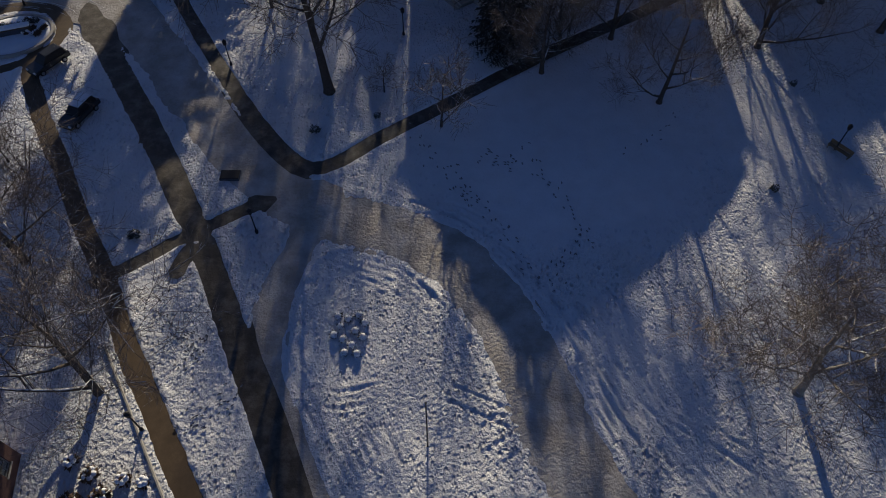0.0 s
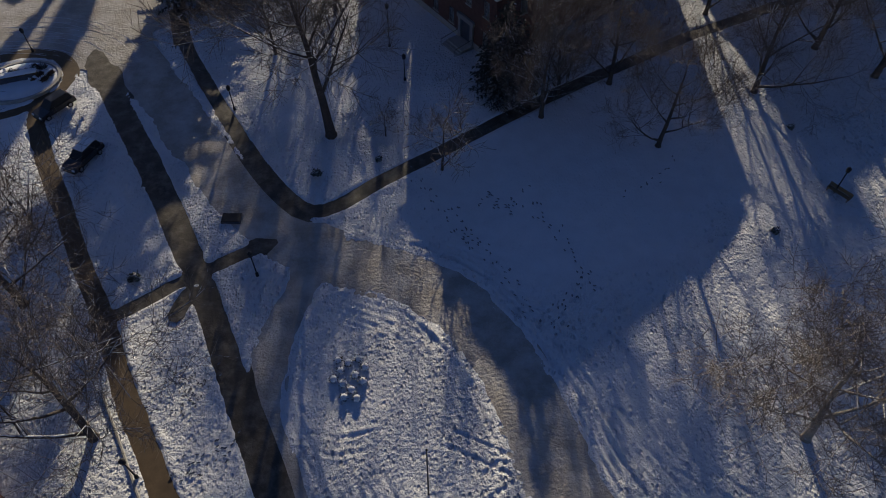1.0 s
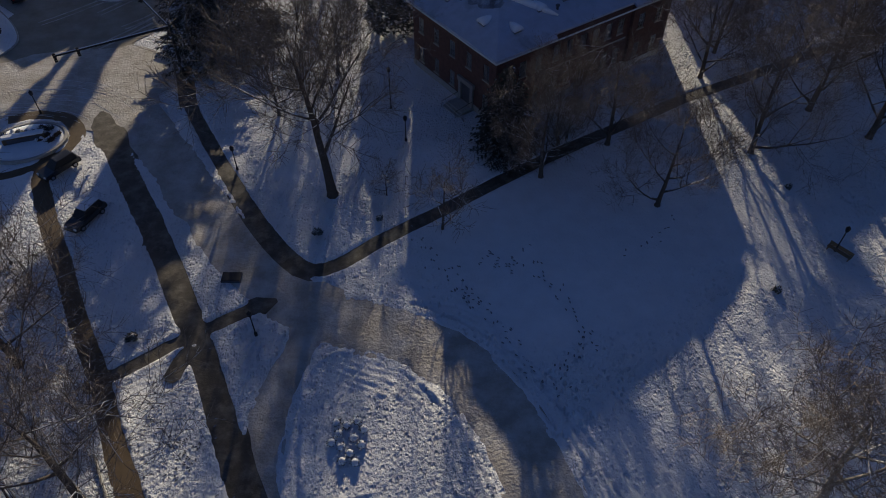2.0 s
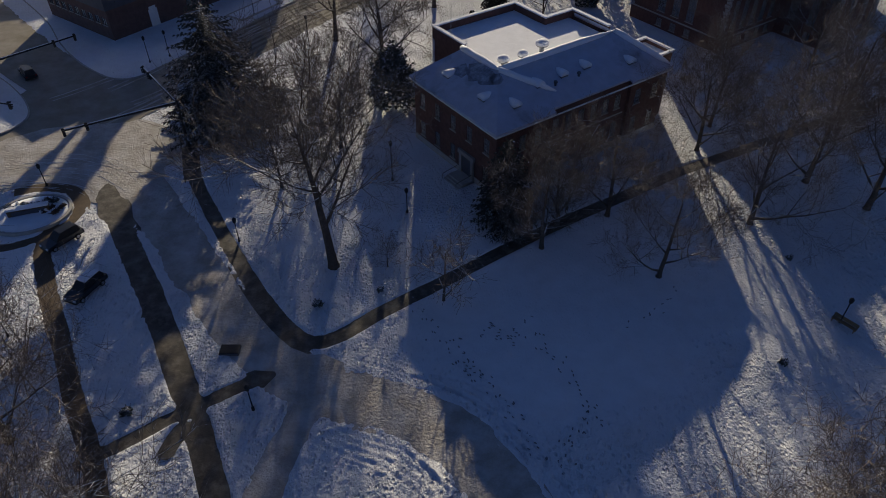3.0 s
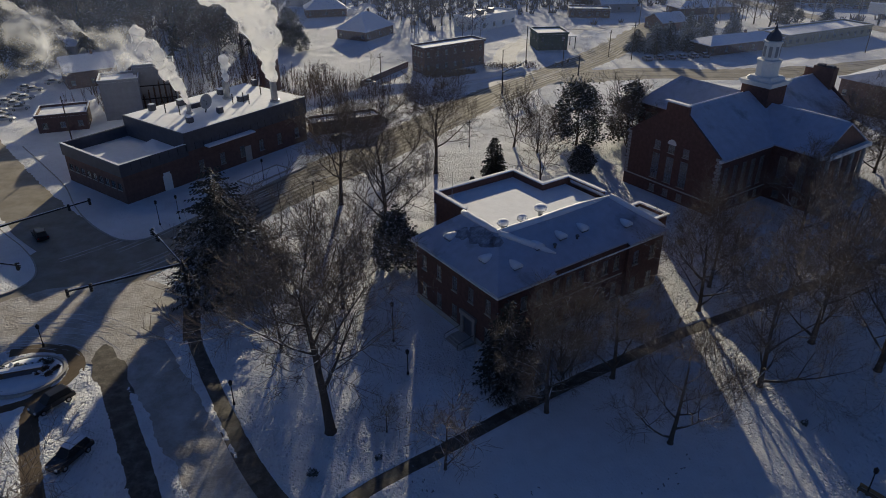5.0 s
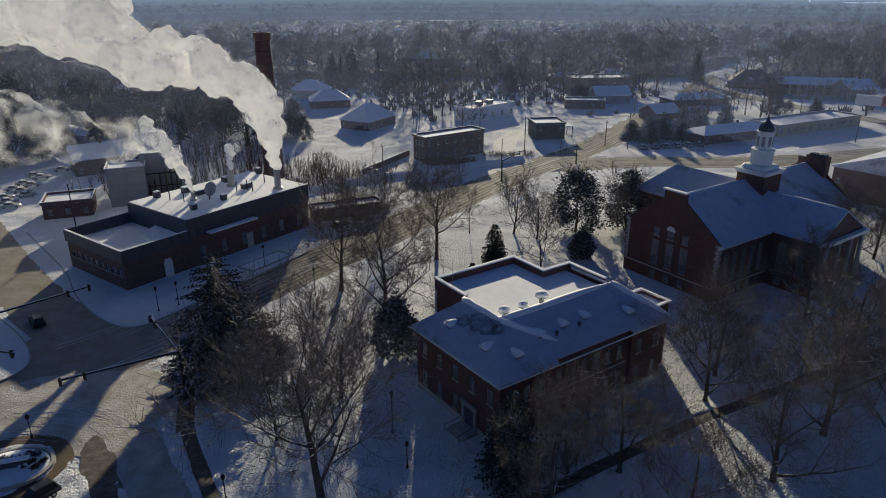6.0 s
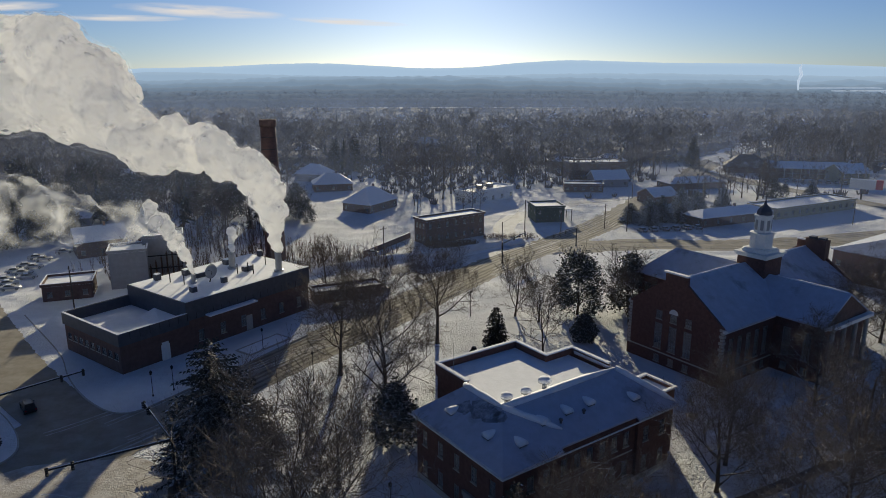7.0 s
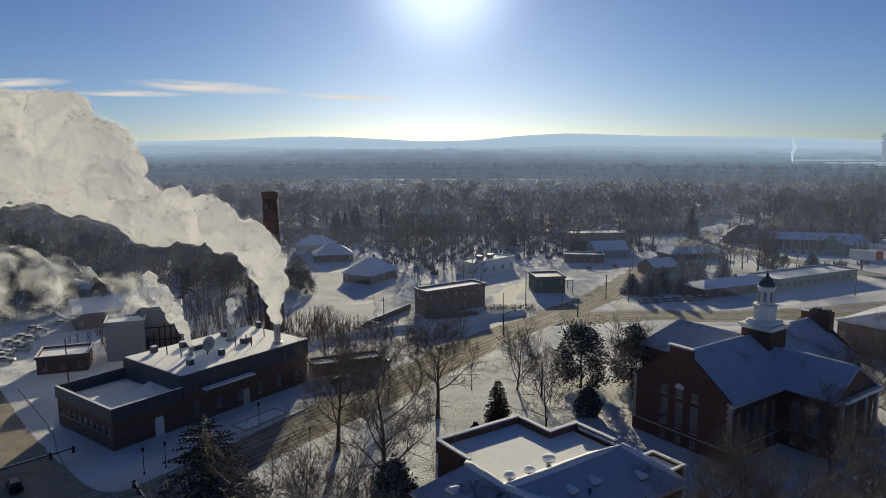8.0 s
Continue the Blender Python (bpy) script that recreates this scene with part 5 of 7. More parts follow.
gallery(house("long two-storey motel with galleries and snowed roof", 172.0, 362.0, -14, 40.0, 11.0, 6.0, 8.6, BRICK_DARK, False, wins=12, name="motel"), 40.0, 6.0, 10)
gallery(house("two-storey motel wing with snowed roof", 199.0, 340.0, 6, 15.0, 13.0, 6.0, 9.6, TAN, False, wins=5, name="motel"), 15.0, 6.0, 4)
board = thing("billboard", "large red and white sign board on a steel post", "sign", 184.0, 297.6, 0, -38)
part("post", Build().lathe([(0.4, -0.2), (0.35, 5.0)], 10), BLACK, board)
part("sign_box", Build().box(-5.0, -0.6, 4.6, 5.0, 0.6, 8.6, 0.06), WHITE, board, "pale sign box")
part("side_board", Build().box(5.02, -0.9, 4.8, 7.6, 0.9, 8.9, 0.06), RED_SIGN, board, "red end board")
part("snow_cap", Build().box(-5.0, -0.6, 8.6, 5.0, 0.6, 8.85, 0.08), ROOF_SNOW, board)
house("house with broad snowed hip roof", -28.6, 266.0, 60, 19.0, 13.5, 3.6, 9.2, BRICK_DARK)
house("house with snowed roof among bare trees", -60.0, 318.0, 15, 18.0, 12.0, 3.6, 8.0, BRICK_DARK)
house("house with snowed roof among bare trees", -76.0, 352.0, -12, 17.0, 12.0, 4.0, 8.6, GREY_WALL)
house("small brick house with snowed gable roof", 89.0, 284.0, 20, 12.0, 12.0, 3.6, 6.6, BRICK, False)
house("house with wide brown roof by the street", 158.0, 384.0, -20, 24.0, 16.0, 3.4, 9.6, BRICK_DARK, roof=BROWN_ROOF)
house("long low house with blue-shaded snowy roof", 108.0, 322.0, 14, 30.0, 12.0, 3.2, 5.4, BRICK_DARK)
house("brown cottage with snowed gable roof", -109.0, 198.0, 34, 14.0, 11.0, 5.0, 8.6, BRICK_DARK, False)
house("house with snowed roof behind the cars", -142.0, 236.0, 20, 16.0, 11.0, 3.8, 7.0, GREY_WALL)
house("house with snowed roof among bare trees", -168.0, 340.0, 10, 17.0, 11.0, 3.8, 7.4, GREY_WALL)
flat_shop("low dark shop with snowed flat roof", 57.0, 318.0, -6, 18.0, 9.0, 3.8, BRICK_DARK, 5, (1.0,), (1.4, 1.4))
house("house with blue-shaded gable roof by the street", 74.0, 330.0, 8, 17.0, 12.0, 4.0, 7.8, GREY_WALL, False)
flat_shop("dark two-storey brick block with snowed roof", 66.0, 356.0, 6, 30.0, 15.0, 8.8, BRICK_DARK, 6, (1.2, 5.0), (1.2, 1.5))
house("dark house with snowed roof", 90.0, 396.0, 10, 18.0, 12.0, 4.4, 8.4, BRICK_DARK)
house("house with snowed roof among bare trees", 62.0, 402.0, 0, 20.0, 12.0, 4.0, 6.0, BRICK_DARK)
house("brick campus building with snowed hip roof", 115.5, 163.5, 35, 30.0, 18.0, 8.2, 11.2, BRICK, True, SHADED_SLATE_SNOW, "campus_building", 7, "")
flat_shop("pale concrete tank house behind the plant", -85.0, 168.0, 20, 9.0, 8.0, 10.0, GREY_WALL, 0, (1.0,), (1.0, 1.0), name="tank_house", n_side=0)
tank = flat_shop("taller concrete plant house with rusty pipes", -79.5, 176.0, 20, 10.0, 7.0, 12.0, GREY_WALL, 0, (1.0,), (1.0, 1.0), name="tank_house", n_side=0)
for i in range(6):
    part("pipe", Build().tube([(1.5 + 1.4 * i, -0.7 - 0.3 * (i % 2), -0.2), (1.5 + 1.4 * i, -0.7 - 0.3 * (i % 2), 4.0 + 1.1 * i), (1.5 + 1.4 * i, 0.2, 4.4 + 1.1 * i)], [0.22, 0.22, 0.2], 7), RED_TWIG, tank, "rusty upright pipe")
for z in (3.4, 6.8):
    part("pipe_rack", Build().box(0.8, -1.5, z, 9.6, -1.2, z + 0.25).box(0.8, -1.5, 0, 1.0, -1.3, z).box(9.4, -1.5, 0, 9.6, -1.3, z), BLACK, tank)
flat_shop("low workshop with white snowed roof", -97.0, 158.0, 20, 11.0, 9.0, 4.2, BRICK_DARK, 3, (1.0,), (1.2, 1.4), name="workshop")
flat_shop("low brick shelter beside the street", -30.5, 156.0, 24, 17.0, 5.0, 3.0, BRICK_DARK, 0, (1.0,), (1.2, 1.4), name="low_wing", n_side=0)
flat_shop("red brick house corner below bare trees", -48.0, 2.0, 8, 17.0, 10.0, 5.0, BRICK, 5, (1.2,), (1.2, 1.6), name="brick_house", n_side=3)

# ---- bare trees of the campus ----
BROAD = [grow(s, 20, c, sp, ln, 4, tw, 0.5 if s == 11 else None, fk, u) for s, c, sp, ln, tw, fk, u in ((11, 0.40, 0.62, -0.06, 13, 11, 0.28), (23, 0.13, 0.68, -0.04, 14, 9, 0.30), (37, 0.16, 0.55, 0.05, 9, 10, 0.45), (41, 0.15, 0.72, 0.0, 14, 9, 0.2))]
BROAD_MESH = [(a.mesh("trunk", True), b.mesh("crown")) for a, b in BROAD]
SMALL = [grow(s, 9, 0.16, 0.75, 0.0, 3, 6, forks=9, up=0.2, trunk_r=0.17) for s in (5, 6)]
SMALL_MESH = [(a.mesh("trunk", True), b.mesh("crown")) for a, b in SMALL]
PALE = grow(77, 20, 0.28, 0.8, 0.06, 4, 13, forks=12, up=0.12)
DENSE = grow(91, 20, 0.15, 0.7, 0.04, 4, 12, forks=11, up=0.26)
PALE_MESH = (PALE[0].mesh("trunk", True), PALE[1].mesh("crown"))
BROAD_MESH.append((DENSE[0].mesh("trunk", True), DENSE[1].mesh("crown")))

for k, x, y, turn, size, label in (
    (0, -12.2, 55.6, 0, 1.12, "tall bare tree with a dark leaning trunk in snow"),
    (1, 12.0, 58.6, 70, 0.66, "bare spreading tree beside the footpath"),
    (3, 20.9, 64.8, 160, 0.70, "bare spreading tree before the brick hall"),
    (1, 24.7, 53.7, 200, 0.66, "bare tree with snowy limbs on shaded lawn"),
    (4, 38.2, 63.1, 310, 0.80, "bare tree at the edge of sunlit snow"),
    (4, 48.6, 71.9, 120, 0.90, "bare tree with frosted twigs on the lawn"),
    (4, 36.3, 79.6, 15, 0.72, "frosted bare tree at the corner of the brick hall"),
    (4, -14.0, 80.5, 150, 0.66, "bare tree on the dappled lawn"),
    (4, -20.8, 71.0, 50, 0.52, "low bushy bare tree near the footpath"),
    (0, -18.8, 116.2, 140, 0.88, "slender bare tree along the street"),
    (0, -1.1, 131.8, 260, 0.86, "slender bare tree along the street"),
    (4, -9.3, 101.9, 90, 1.05, "many-limbed bare tree behind the hall"),
    (2, 16.6, 147.8, 30, 0.60, "bare tree on the sunlit lawn"),
    (3, 21.5, 144.0, 100, 0.55, "bare tree on the sunlit lawn"),
    (1, -30.0, 168.4, 20, 0.60, "bare tree beside the heating plant"),
    (2, -12.0, 150.0, 210, 0.45, "thin bare tree by the street"),
    (3, 41.0, 142.0, 10, 0.66, "bare tree before the gabled hall"),
    (1, 62.0, 104.0, 330, 0.70, "bare tree before the gabled hall"),
    (3, 58.0, 84.0, 250, 0.92, "bare tree on shaded campus lawn"),
    (0, 76.0, 98.0, 80, 0.66, "bare tree before the portico"),
    (1, 108.0, 134.0, 40, 0.62, "bare tree in front of the brick building"),
    (2, 14.5, 62.8, 190, 0.56, "bare tree close before the brick hall"),
    (4, 54.0, 66.0, 20, 0.92, "bare tree with frosted twigs on the lawn"),
    (4, 40.0, 86.0, 140, 0.68, "bare tree between the two halls"),
    (4, 83.0, 128.5, 40, 0.74, "bare tree beside the portico"),
    (4, 90.0, 131.5, 130, 0.74, "bare tree beside the portico"),
    (4, -38.5, 32.5, 80, 0.90, "bare tree with frosted twigs by the brick walk"),
    (4, -28.0, 19.5, 190, 0.88, "bare tree with snow-lined limbs by the walk"),
    (2, -43.0, 24.0, 290, 0.66, "bare tree with frosted twigs by the brick walk"),
):
    t, c = BROAD_MESH[k]
    plant_tree("bare_tree", label, t, c, x, y, turn, size, group="bare campus trees")
plant_tree("bare_tree", "pale-barked bare tree with thick snowy limbs", *PALE_MESH, 29.8, 19.2, 200, 0.86, PALE_BARK, TWIG, "bare campus trees")
plant_tree("bare_tree", "pale-barked bare tree on the trampled lawn", *PALE_MESH, 44.0, 22.0, 60, 0.80, PALE_BARK, TWIG, "bare campus trees")
for k, x, y, turn, size, label in ((0, 0.4, 50.0, 0, 0.95, "small twiggy bare tree beside the footpath"), (1, -17.5, 74.0, 40, 1.1, "small twiggy bare tree in snow"), (0, 20.0, 127.0, 90, 1.25, "small rounded bare tree behind the hall"), (1, 13.0, 62.5, 130, 0.6, "low bare shrub before the hall wall"), (1, 27.0, 70.0, 10, 0.6, "low bare shrub before the hall wall"), (0, 16.0, 66.0, 230, 0.6, "low bare shrub before the hall wall"), (1, -6.0, 55.5, 60, 0.5, "low bare shrub on the shaded lawn")):
    t, c = SMALL_MESH[k]
    plant_tree("small_tree", label, t, c, x, y, turn, size, group="small bare trees")

# evergreens
for seed, x, y, hh, r, label in ((1, -31.5, 86.5, 19.6, 9.2, "large dark spruce by the crossing dusted with snow"), (2, 8.0, 63.4, 12.0, 4.4, "snow-topped spruce at the corner of the hall"), (3, 10.8, 130.5, 8.5, 2.7, "slim young conifer on the sunlit lawn"), (4, 6.0, 122.0, 3.2, 1.3, "small young conifer in snow"), (5, 3.2, 119.0, 2.6, 1.1, "small young conifer in snow"), (6, 9.0, 121.0, 3.0, 1.2, "small young conifer in snow")):
    a, b = spruce(seed, hh, r)
    plant_tree("spruce", label, a, b, x, y, 40 * seed, 1.0, BARK, NEEDLE, "conifers")
for seed, x, y, hh, r, label in ((8, 31.0, 149.0, 14.5, 5.8, "dense dark evergreen tree with glossy leaves"), (9, 43.0, 150.0, 14.5, 4.6, "dense dark evergreen tree beside the gabled hall"), (10, -7.2, 93.0, 9.0, 3.6, "dark leafy evergreen behind the hall"), (12, 29.5, 133.0, 5.5, 2.4, "small dark evergreen behind the hall")):
    a, b = leafy(seed, hh, r)
    plant_tree("evergreen", label, a, b, x, y, 30 * seed, 1.0, BARK, LEAF, "evergreens")
for i, (x, y) in enumerate(((70.0, 250.0), (76.0, 246.0), (82.0, 252.0), (88.0, 250.0), (79.0, 258.0), (96.0, 272.0), (104.0, 276.0), (159.0, 292.0), (112.0, 270.0))):
    a, b = spruce(20 + i, 7.6 + 1.2 * (i % 3), 4.6)
    plant_tree("pine", "dark pine in the snowy parking lot", a, b, x, y, 50 * i, 1.0, BARK, SNOWY_NEEDLE, "pines of the lot")

# trees of the town
TOWN = [tuple(q.mesh(nm, nm == "trunk") for q, nm in zip(grow(sd, 20, 0.24, 0.62, 0.02, 3, 6, forks=11, up=0.3), ("trunk", "crown"))) for sd in (61, 62, 63)]
for k, x, y, turn, size in ((1, 137.0, 295.0, 0, 0.75), (4, 142.0, 300.0, 50, 0.7), (3, 147.0, 309.0, 110, 0.75), (2, 133.0, 301.0, 170, 0.7), (1, 152.0, 318.0, 230, 0.7), (4, -4.9, 307.5, 20, 0.95), (1, 0.2, 299.0, 80, 0.95), (4, -10.1, 312.0, 140, 1.0), (3, 4.0, 313.0, 200, 0.95), (1, -16.0, 318.0, 260, 0.95), (4, 104.0, 362.0, 30, 0.9), (2, 96.0, 350.0, 75, 0.85), (1, 116.0, 376.0, 130, 0.9), (4, 60.0, 340.0, 180, 0.9), (3, 50.0, 330.0, 240, 0.95), (1, 40.0, 334.0, 300, 0.95), (4, 200.0, 372.0, 60, 1.0), (1, 214.0, 364.0, 150, 1.0), (3, 186.0, 384.0, 210, 1.0), (1, 224.0, 362.0, 10, 0.95), (2, 237.0, 383.0, 60, 1.05), (4, 250.0, 395.0, 110, 1.05), (1, 222.0, 392.0, 170, 1.1), (2, 178.0, 408.0, 220, 1.1), (3, 205.0, 405.0, 280, 1.1), (1, 232.0, 340.0, 320, 0.9), (4, 246.0, 352.0, 30, 0.9), (2, 128.0, 306.0, 80, 0.65)):
    plant_tree("bare_tree", "tall bare tree among the houses of the town", *TOWN[k % 3], x, y, turn, size, group="bare trees of the town")
DARK = [tuple(q.mesh(nm, nm == "trunk") for q, nm in zip(leafy(s, 11.0, 4.6, 3000), ("trunk", "crown"))) for s in (51, 52)]
for i, (x, y, size) in enumerate(((-136.4, 214.4, 1.3), (-131.6, 220.8, 1.2), (-128.9, 228.9, 1.1), (-148.0, 222.0, 1.4), (-142.0, 208.0, 1.2), (-137.4, 287.0, 1.2), (-125.3, 294.0, 1.2), (-151.8, 301.5, 1.3), (-114.0, 300.0, 1.1), (-104.0, 290.0, 1.2), (-62.0, 249.7, 0.8), (-56.2, 257.5, 0.95), (-50.8, 249.7, 0.75), (-66.0, 262.0, 1.0), (-58.0, 270.0, 1.0), (147.4, 303.5, 0.75), (153.0, 304.0, 0.5), (-96.0, 262.0, 1.3), (-88.0, 270.0, 1.15), (-80.0, 258.0, 1.2), (-120.0, 264.0, 1.4), (-128.0, 256.0, 1.2), (-158.0, 262.0, 1.5), (-168.0, 268.0, 1.4), (-176.0, 258.0, 1.5), (-150.0, 276.0, 1.3), (-92.0, 312.0, 1.2), (-108.0, 322.0, 1.3), (-134.0, 326.0, 1.3), (-164.0, 318.0, 1.4), (-186.0, 300.0, 1.5))):
    plant_tree("evergreen", "dark bushy evergreen lightly dusted with snow", *DARK[i % 2], x, y, 70 * i, size, BARK, LEAF, "dark evergreens of the town")
FIR = [tuple(q.mesh(nm, nm == "trunk") for q, nm in zip(spruce(60, 18.0, 5.0), ("trunk", "crown")))]
for i, (x, y, size) in enumerate(((-59.8, 381.1, 1.1), (-49.2, 388.2, 1.15), (36.0, 372.0, 0.9), (150.0, 412.0, 1.0), (232.0, 402.0, 1.0), (246.0, 396.0, 0.9))):
    plant_tree("spruce", "tall dark spruce among far houses", *FIR[0], x, y, 50 * i, size, BARK, NEEDLE, "conifers of the town")


def bush(seed, size):
    b = Build()
    rnd = random.Random(seed)
    for i in range(60):
        a, e = rnd.uniform(0, 6.28), rnd.uniform(0.15, 1.4)
        d = Vector((math.cos(a) * math.cos(e), math.sin(a) * math.cos(e), math.sin(e)))
        p = d * size * rnd.uniform(0.4, 0.7)
        q = d * size * rnd.uniform(0.85, 1.15) + Vector((0, 0, 0.05))
        b.tube([Vector((0, 0, 0)), p, q], [0.03, 0.05, 0.1], 4)
        for j in range(3):
            w = q + Vector((rnd.gauss(0, 0.12), rnd.gauss(0, 0.12), rnd.gauss(0, 0.1)))
            b.tube([p, w], [0.06, 0.02], 3)
    return b


edge_line = smooth_line([(x - 1.45, y - 0.75) for x, y in WAYS["brick_walk"][1][7:]], 1.0)
whole("edging", Build().tube([(*p, 0.06) for p in edge_line], [0.13] * len(edge_line), 6), STONE, "pale stone edging capped with snow", "edging", kind="structure")
for i, (x, y, size) in enumerate(((-26.6, 12.6, 0.7), (-25.4, 11.0, 0.8), (-24.0, 12.2, 0.6), (-27.6, 10.4, 0.9), (-25.9, 9.2, 0.7), (-23.2, 9.6, 0.6), (-28.4, 13.6, 0.6), (-22.4, 12.0, 0.5))):
    sh = thing("garden_shrub", "twiggy garden shrub under clumps of snow", "shrub", x, y, 0, 50 * i, "shrubs beside the brick walk")
    part("foliage", bush(140 + i, size), RED_TWIG, sh)
    for j in range(5):
        a = 1.3 * j + i
        part("snow_clump", Build().lathe([(0.10, 0.42), (0.26, 0.5), (0.2, 0.68), (0.03, 0.75)], 8, 0.5 * size * math.cos(a), 0.5 * size * math.sin(a)), ROOF_SNOW, sh, smooth=True)
for s, x, y, size in ((1, -13.2, 49.2, 0.62), (2, -6.6, 51.5, 0.36), (3, -29.0, 35.4, 0.6), (4, 34.0, 41.0, 0.4), (5, 40.5, 56.5, 0.35)):
    whole("bush", bush(s, size), LEAF, "small dark clipped bush standing in snow", "bush", "small bushes", m=pose(x, y, 0))

# ---- woods ----


def far_tree(seed, conifer=False, sprays=7, fat=0.075):
    """A light tree for the distance: stem and a crown of slender three-sided sprays, about 12 m high."""
    rnd = random.Random(seed)
    b = Build()
    if conifer:
        b.tube([(0, 0, 0), (0, 0, 12)], [0.22, 0.03], 3)
        for i in range(46):
            z = 1.2 + 10.4 * (i / 46)
            a, r = rnd.uniform(0, 6.28), 3.0 * (1 - z / 12.6) * rnd.uniform(0.7, 1.15)
            b.tube([(0, 0, z + 0.3), (r * math.cos(a), r * math.sin(a), z - 0.35 * r)], [0.42 + 0.1 * r, 0.05], 3)
        return b
    b.tube([(0, 0, 0), (rnd.uniform(-.3, .3), rnd.uniform(-.3, .3), 5.5), (0, 0, 10.5)], [0.2, 0.12, 0.03], 3, False)
    for i in range(9):
        z, a = 3.2 + i * 0.75, 2.4 * i + rnd.uniform(-.4, .4)
        o = Vector((math.cos(a), math.sin(a), 0))
        ln = rnd.uniform(2.6, 4.8) * (1.1 - 0.05 * i)
        tip = Vector((0, 0, z)) + o * ln + Vector((0, 0, ln * rnd.uniform(0.25, 1.0)))
        b.tube([Vector((0, 0, z)), tip], [0.08, 0.03], 3, False)
        for j in range(sprays):
            q = Vector((0, 0, z)).lerp(tip, rnd.uniform(0.35, 1.0))
            w = q + Vector((rnd.gauss(0, 0.9), rnd.gauss(0, 0.9), rnd.uniform(0.2, 1.8)))
            b.tube([q, w], [fat, 0.03], 3, False)
    return b


def scatter(name, label, templates, places, mat, kind="stuff"):
    """Many far trees joined into one sheet of woodland."""
    vs, fs, k = [], [], 0
    data = []
    for t in templates:
        tri = []
        for f in t.f:
            tri += [(f[0], f[i], f[i + 1]) for i in range(1, len(f) - 1)]
        data.append((np.array([tuple(p) for p in t.v]), np.array(tri)))
    rs = np.random.RandomState(len(places) + 7)
    for i, (x, y, s) in enumerate(places):
        v, f = data[i % len(data)]
        a = rs.rand() * 6.28
        c, d = math.cos(a) * s, math.sin(a) * s
        w = np.stack([v[:, 0] * c - v[:, 1] * d + x, v[:, 0] * d + v[:, 1] * c + y, v[:, 2] * s * (0.85 + 0.3 * rs.rand())], 1)
        vs.append(w)
        fs.append(f + k)
        k += len(w)
    if not vs:
        return None
    v, f = np.vstack(vs), np.vstack(fs)
    me = bpy.data.meshes.new(name)
    me.vertices.add(len(v))
    me.vertices.foreach_set("co", v.ravel())
    me.loops.add(f.size)
    me.loops.foreach_set("vertex_index", f.ravel().astype(np.int32))
    me.polygons.add(len(f))
    me.polygons.foreach_set("loop_start", np.arange(0, f.size, 3, dtype=np.int32))
    me.update(calc_edges=True)
    me.materials.append(mat)
    return tagged(new(name, me), label, "woods", kind=kind)


# open ground that stays clear of the woods: (x, y, half length, half width, turn)
CLEAR = [(-30, 240, 26, 36, 0), (20, 232, 34, 30, 0), (60, 262, 40, 34, 20), (110, 250, 60, 34, 20), (160, 268, 66, 27, 22), (200, 345, 50, 32, 0), (-110, 190, 26, 34, 40), (30, 296, 34, 22, 10), (120, 330, 40, 18, 14), (88, 205, 70, 26, 0), (-60, 330, 26, 20, 0), (-40, 285, 28, 24, 0), (-75, 352, 20, 14, 0), (165, 395, 28, 20, 0), (215, 292, 50, 18, 20), (70, 318, 22, 12, 0), (-128, 222, 28, 22, 30)]


def free(x, y):
    for cx, cy, a, b, t in CLEAR:
        c, s = math.cos(radians(t)), math.sin(radians(t))
        u, v = (x - cx) * c + (y - cy) * s, -(x - cx) * s + (y - cy) * c
        if abs(u) < a and abs(v) < b:
            return False
    return True


def wood_places(y0, y1, spacing, size, seed, thin=0.0):
    rnd = random.Random(seed)
    out = []
    y = y0
    while y < y1:
        x = -0.78 * y - 60
        while x < 0.78 * y + 60:
            px, py = x + rnd.uniform(-1, 1) * spacing * 0.55, y + rnd.uniform(-1, 1) * spacing * 0.55
            d = noise.noise((px * 0.011, py * 0.011, seed))
            if d > -0.35 + thin and free(px, py):
                out.append((px, py, size * rnd.uniform(0.6, 1.25)))
            x += spacing
        y += spacing
    ok = []
    if out:
        a = np.array(out)
        keep = np.ones(len(a), bool)
        for key in ("main_street", "side_street", "east_street"):
            keep &= away(a[:, 0], a[:, 1], LINES[key][::4]) > WAYS[key][0] + 5
        ok = [o for o, k in zip(out, keep) if k]
    return ok


LEAN = [far_tree(s) for s in (1, 2, 3, 4)]
FAINT = [far_tree(s, False, 2, 0.24) for s in (7, 8, 9)]
BUSHY = [far_tree(s, False, 7, 0.11) for s in (14, 15, 16)]
BRUSH = []
for sd in (1, 2, 3):
    rb, bb = random.Random(sd), Build()
    for i in range(8):
        a = i * 0.8 + rb.uniform(-0.3, 0.3)
        p = Vector((0.9 * math.cos(a), 0.9 * math.sin(a), -0.1))
        bb.tube([p, p * 1.8 + Vector((rb.uniform(-.5, .5), rb.uniform(-.5, .5), rb.uniform(1.6, 3.4)))], [0.55, 0.12], 3, False)
    BRUSH.append(bb)
PINE = [far_tree(s, True) for s in (5, 6)]
scatter("woodland", "bare grey-brown winter woods between houses", LEAN, wood_places(205, 420, 9.0, 1.2, 3, -0.1), FARWOOD)
scatter("woodland", "bare grey-brown winter woods between houses", BUSHY, wood_places(420, 700, 11.2, 1.45, 4, -0.35), FARWOOD)
scatter("undergrowth", "grey-brown brush and saplings under the woods", BRUSH, wood_places(290, 520, 7.0, 1.0, 5, -0.05), FARWOOD)
scatter("pinewood", "scattered dark pines among the bare woods", PINE, wood_places(230, 760, 34, 1.1, 6, 0.25), FARPINE)



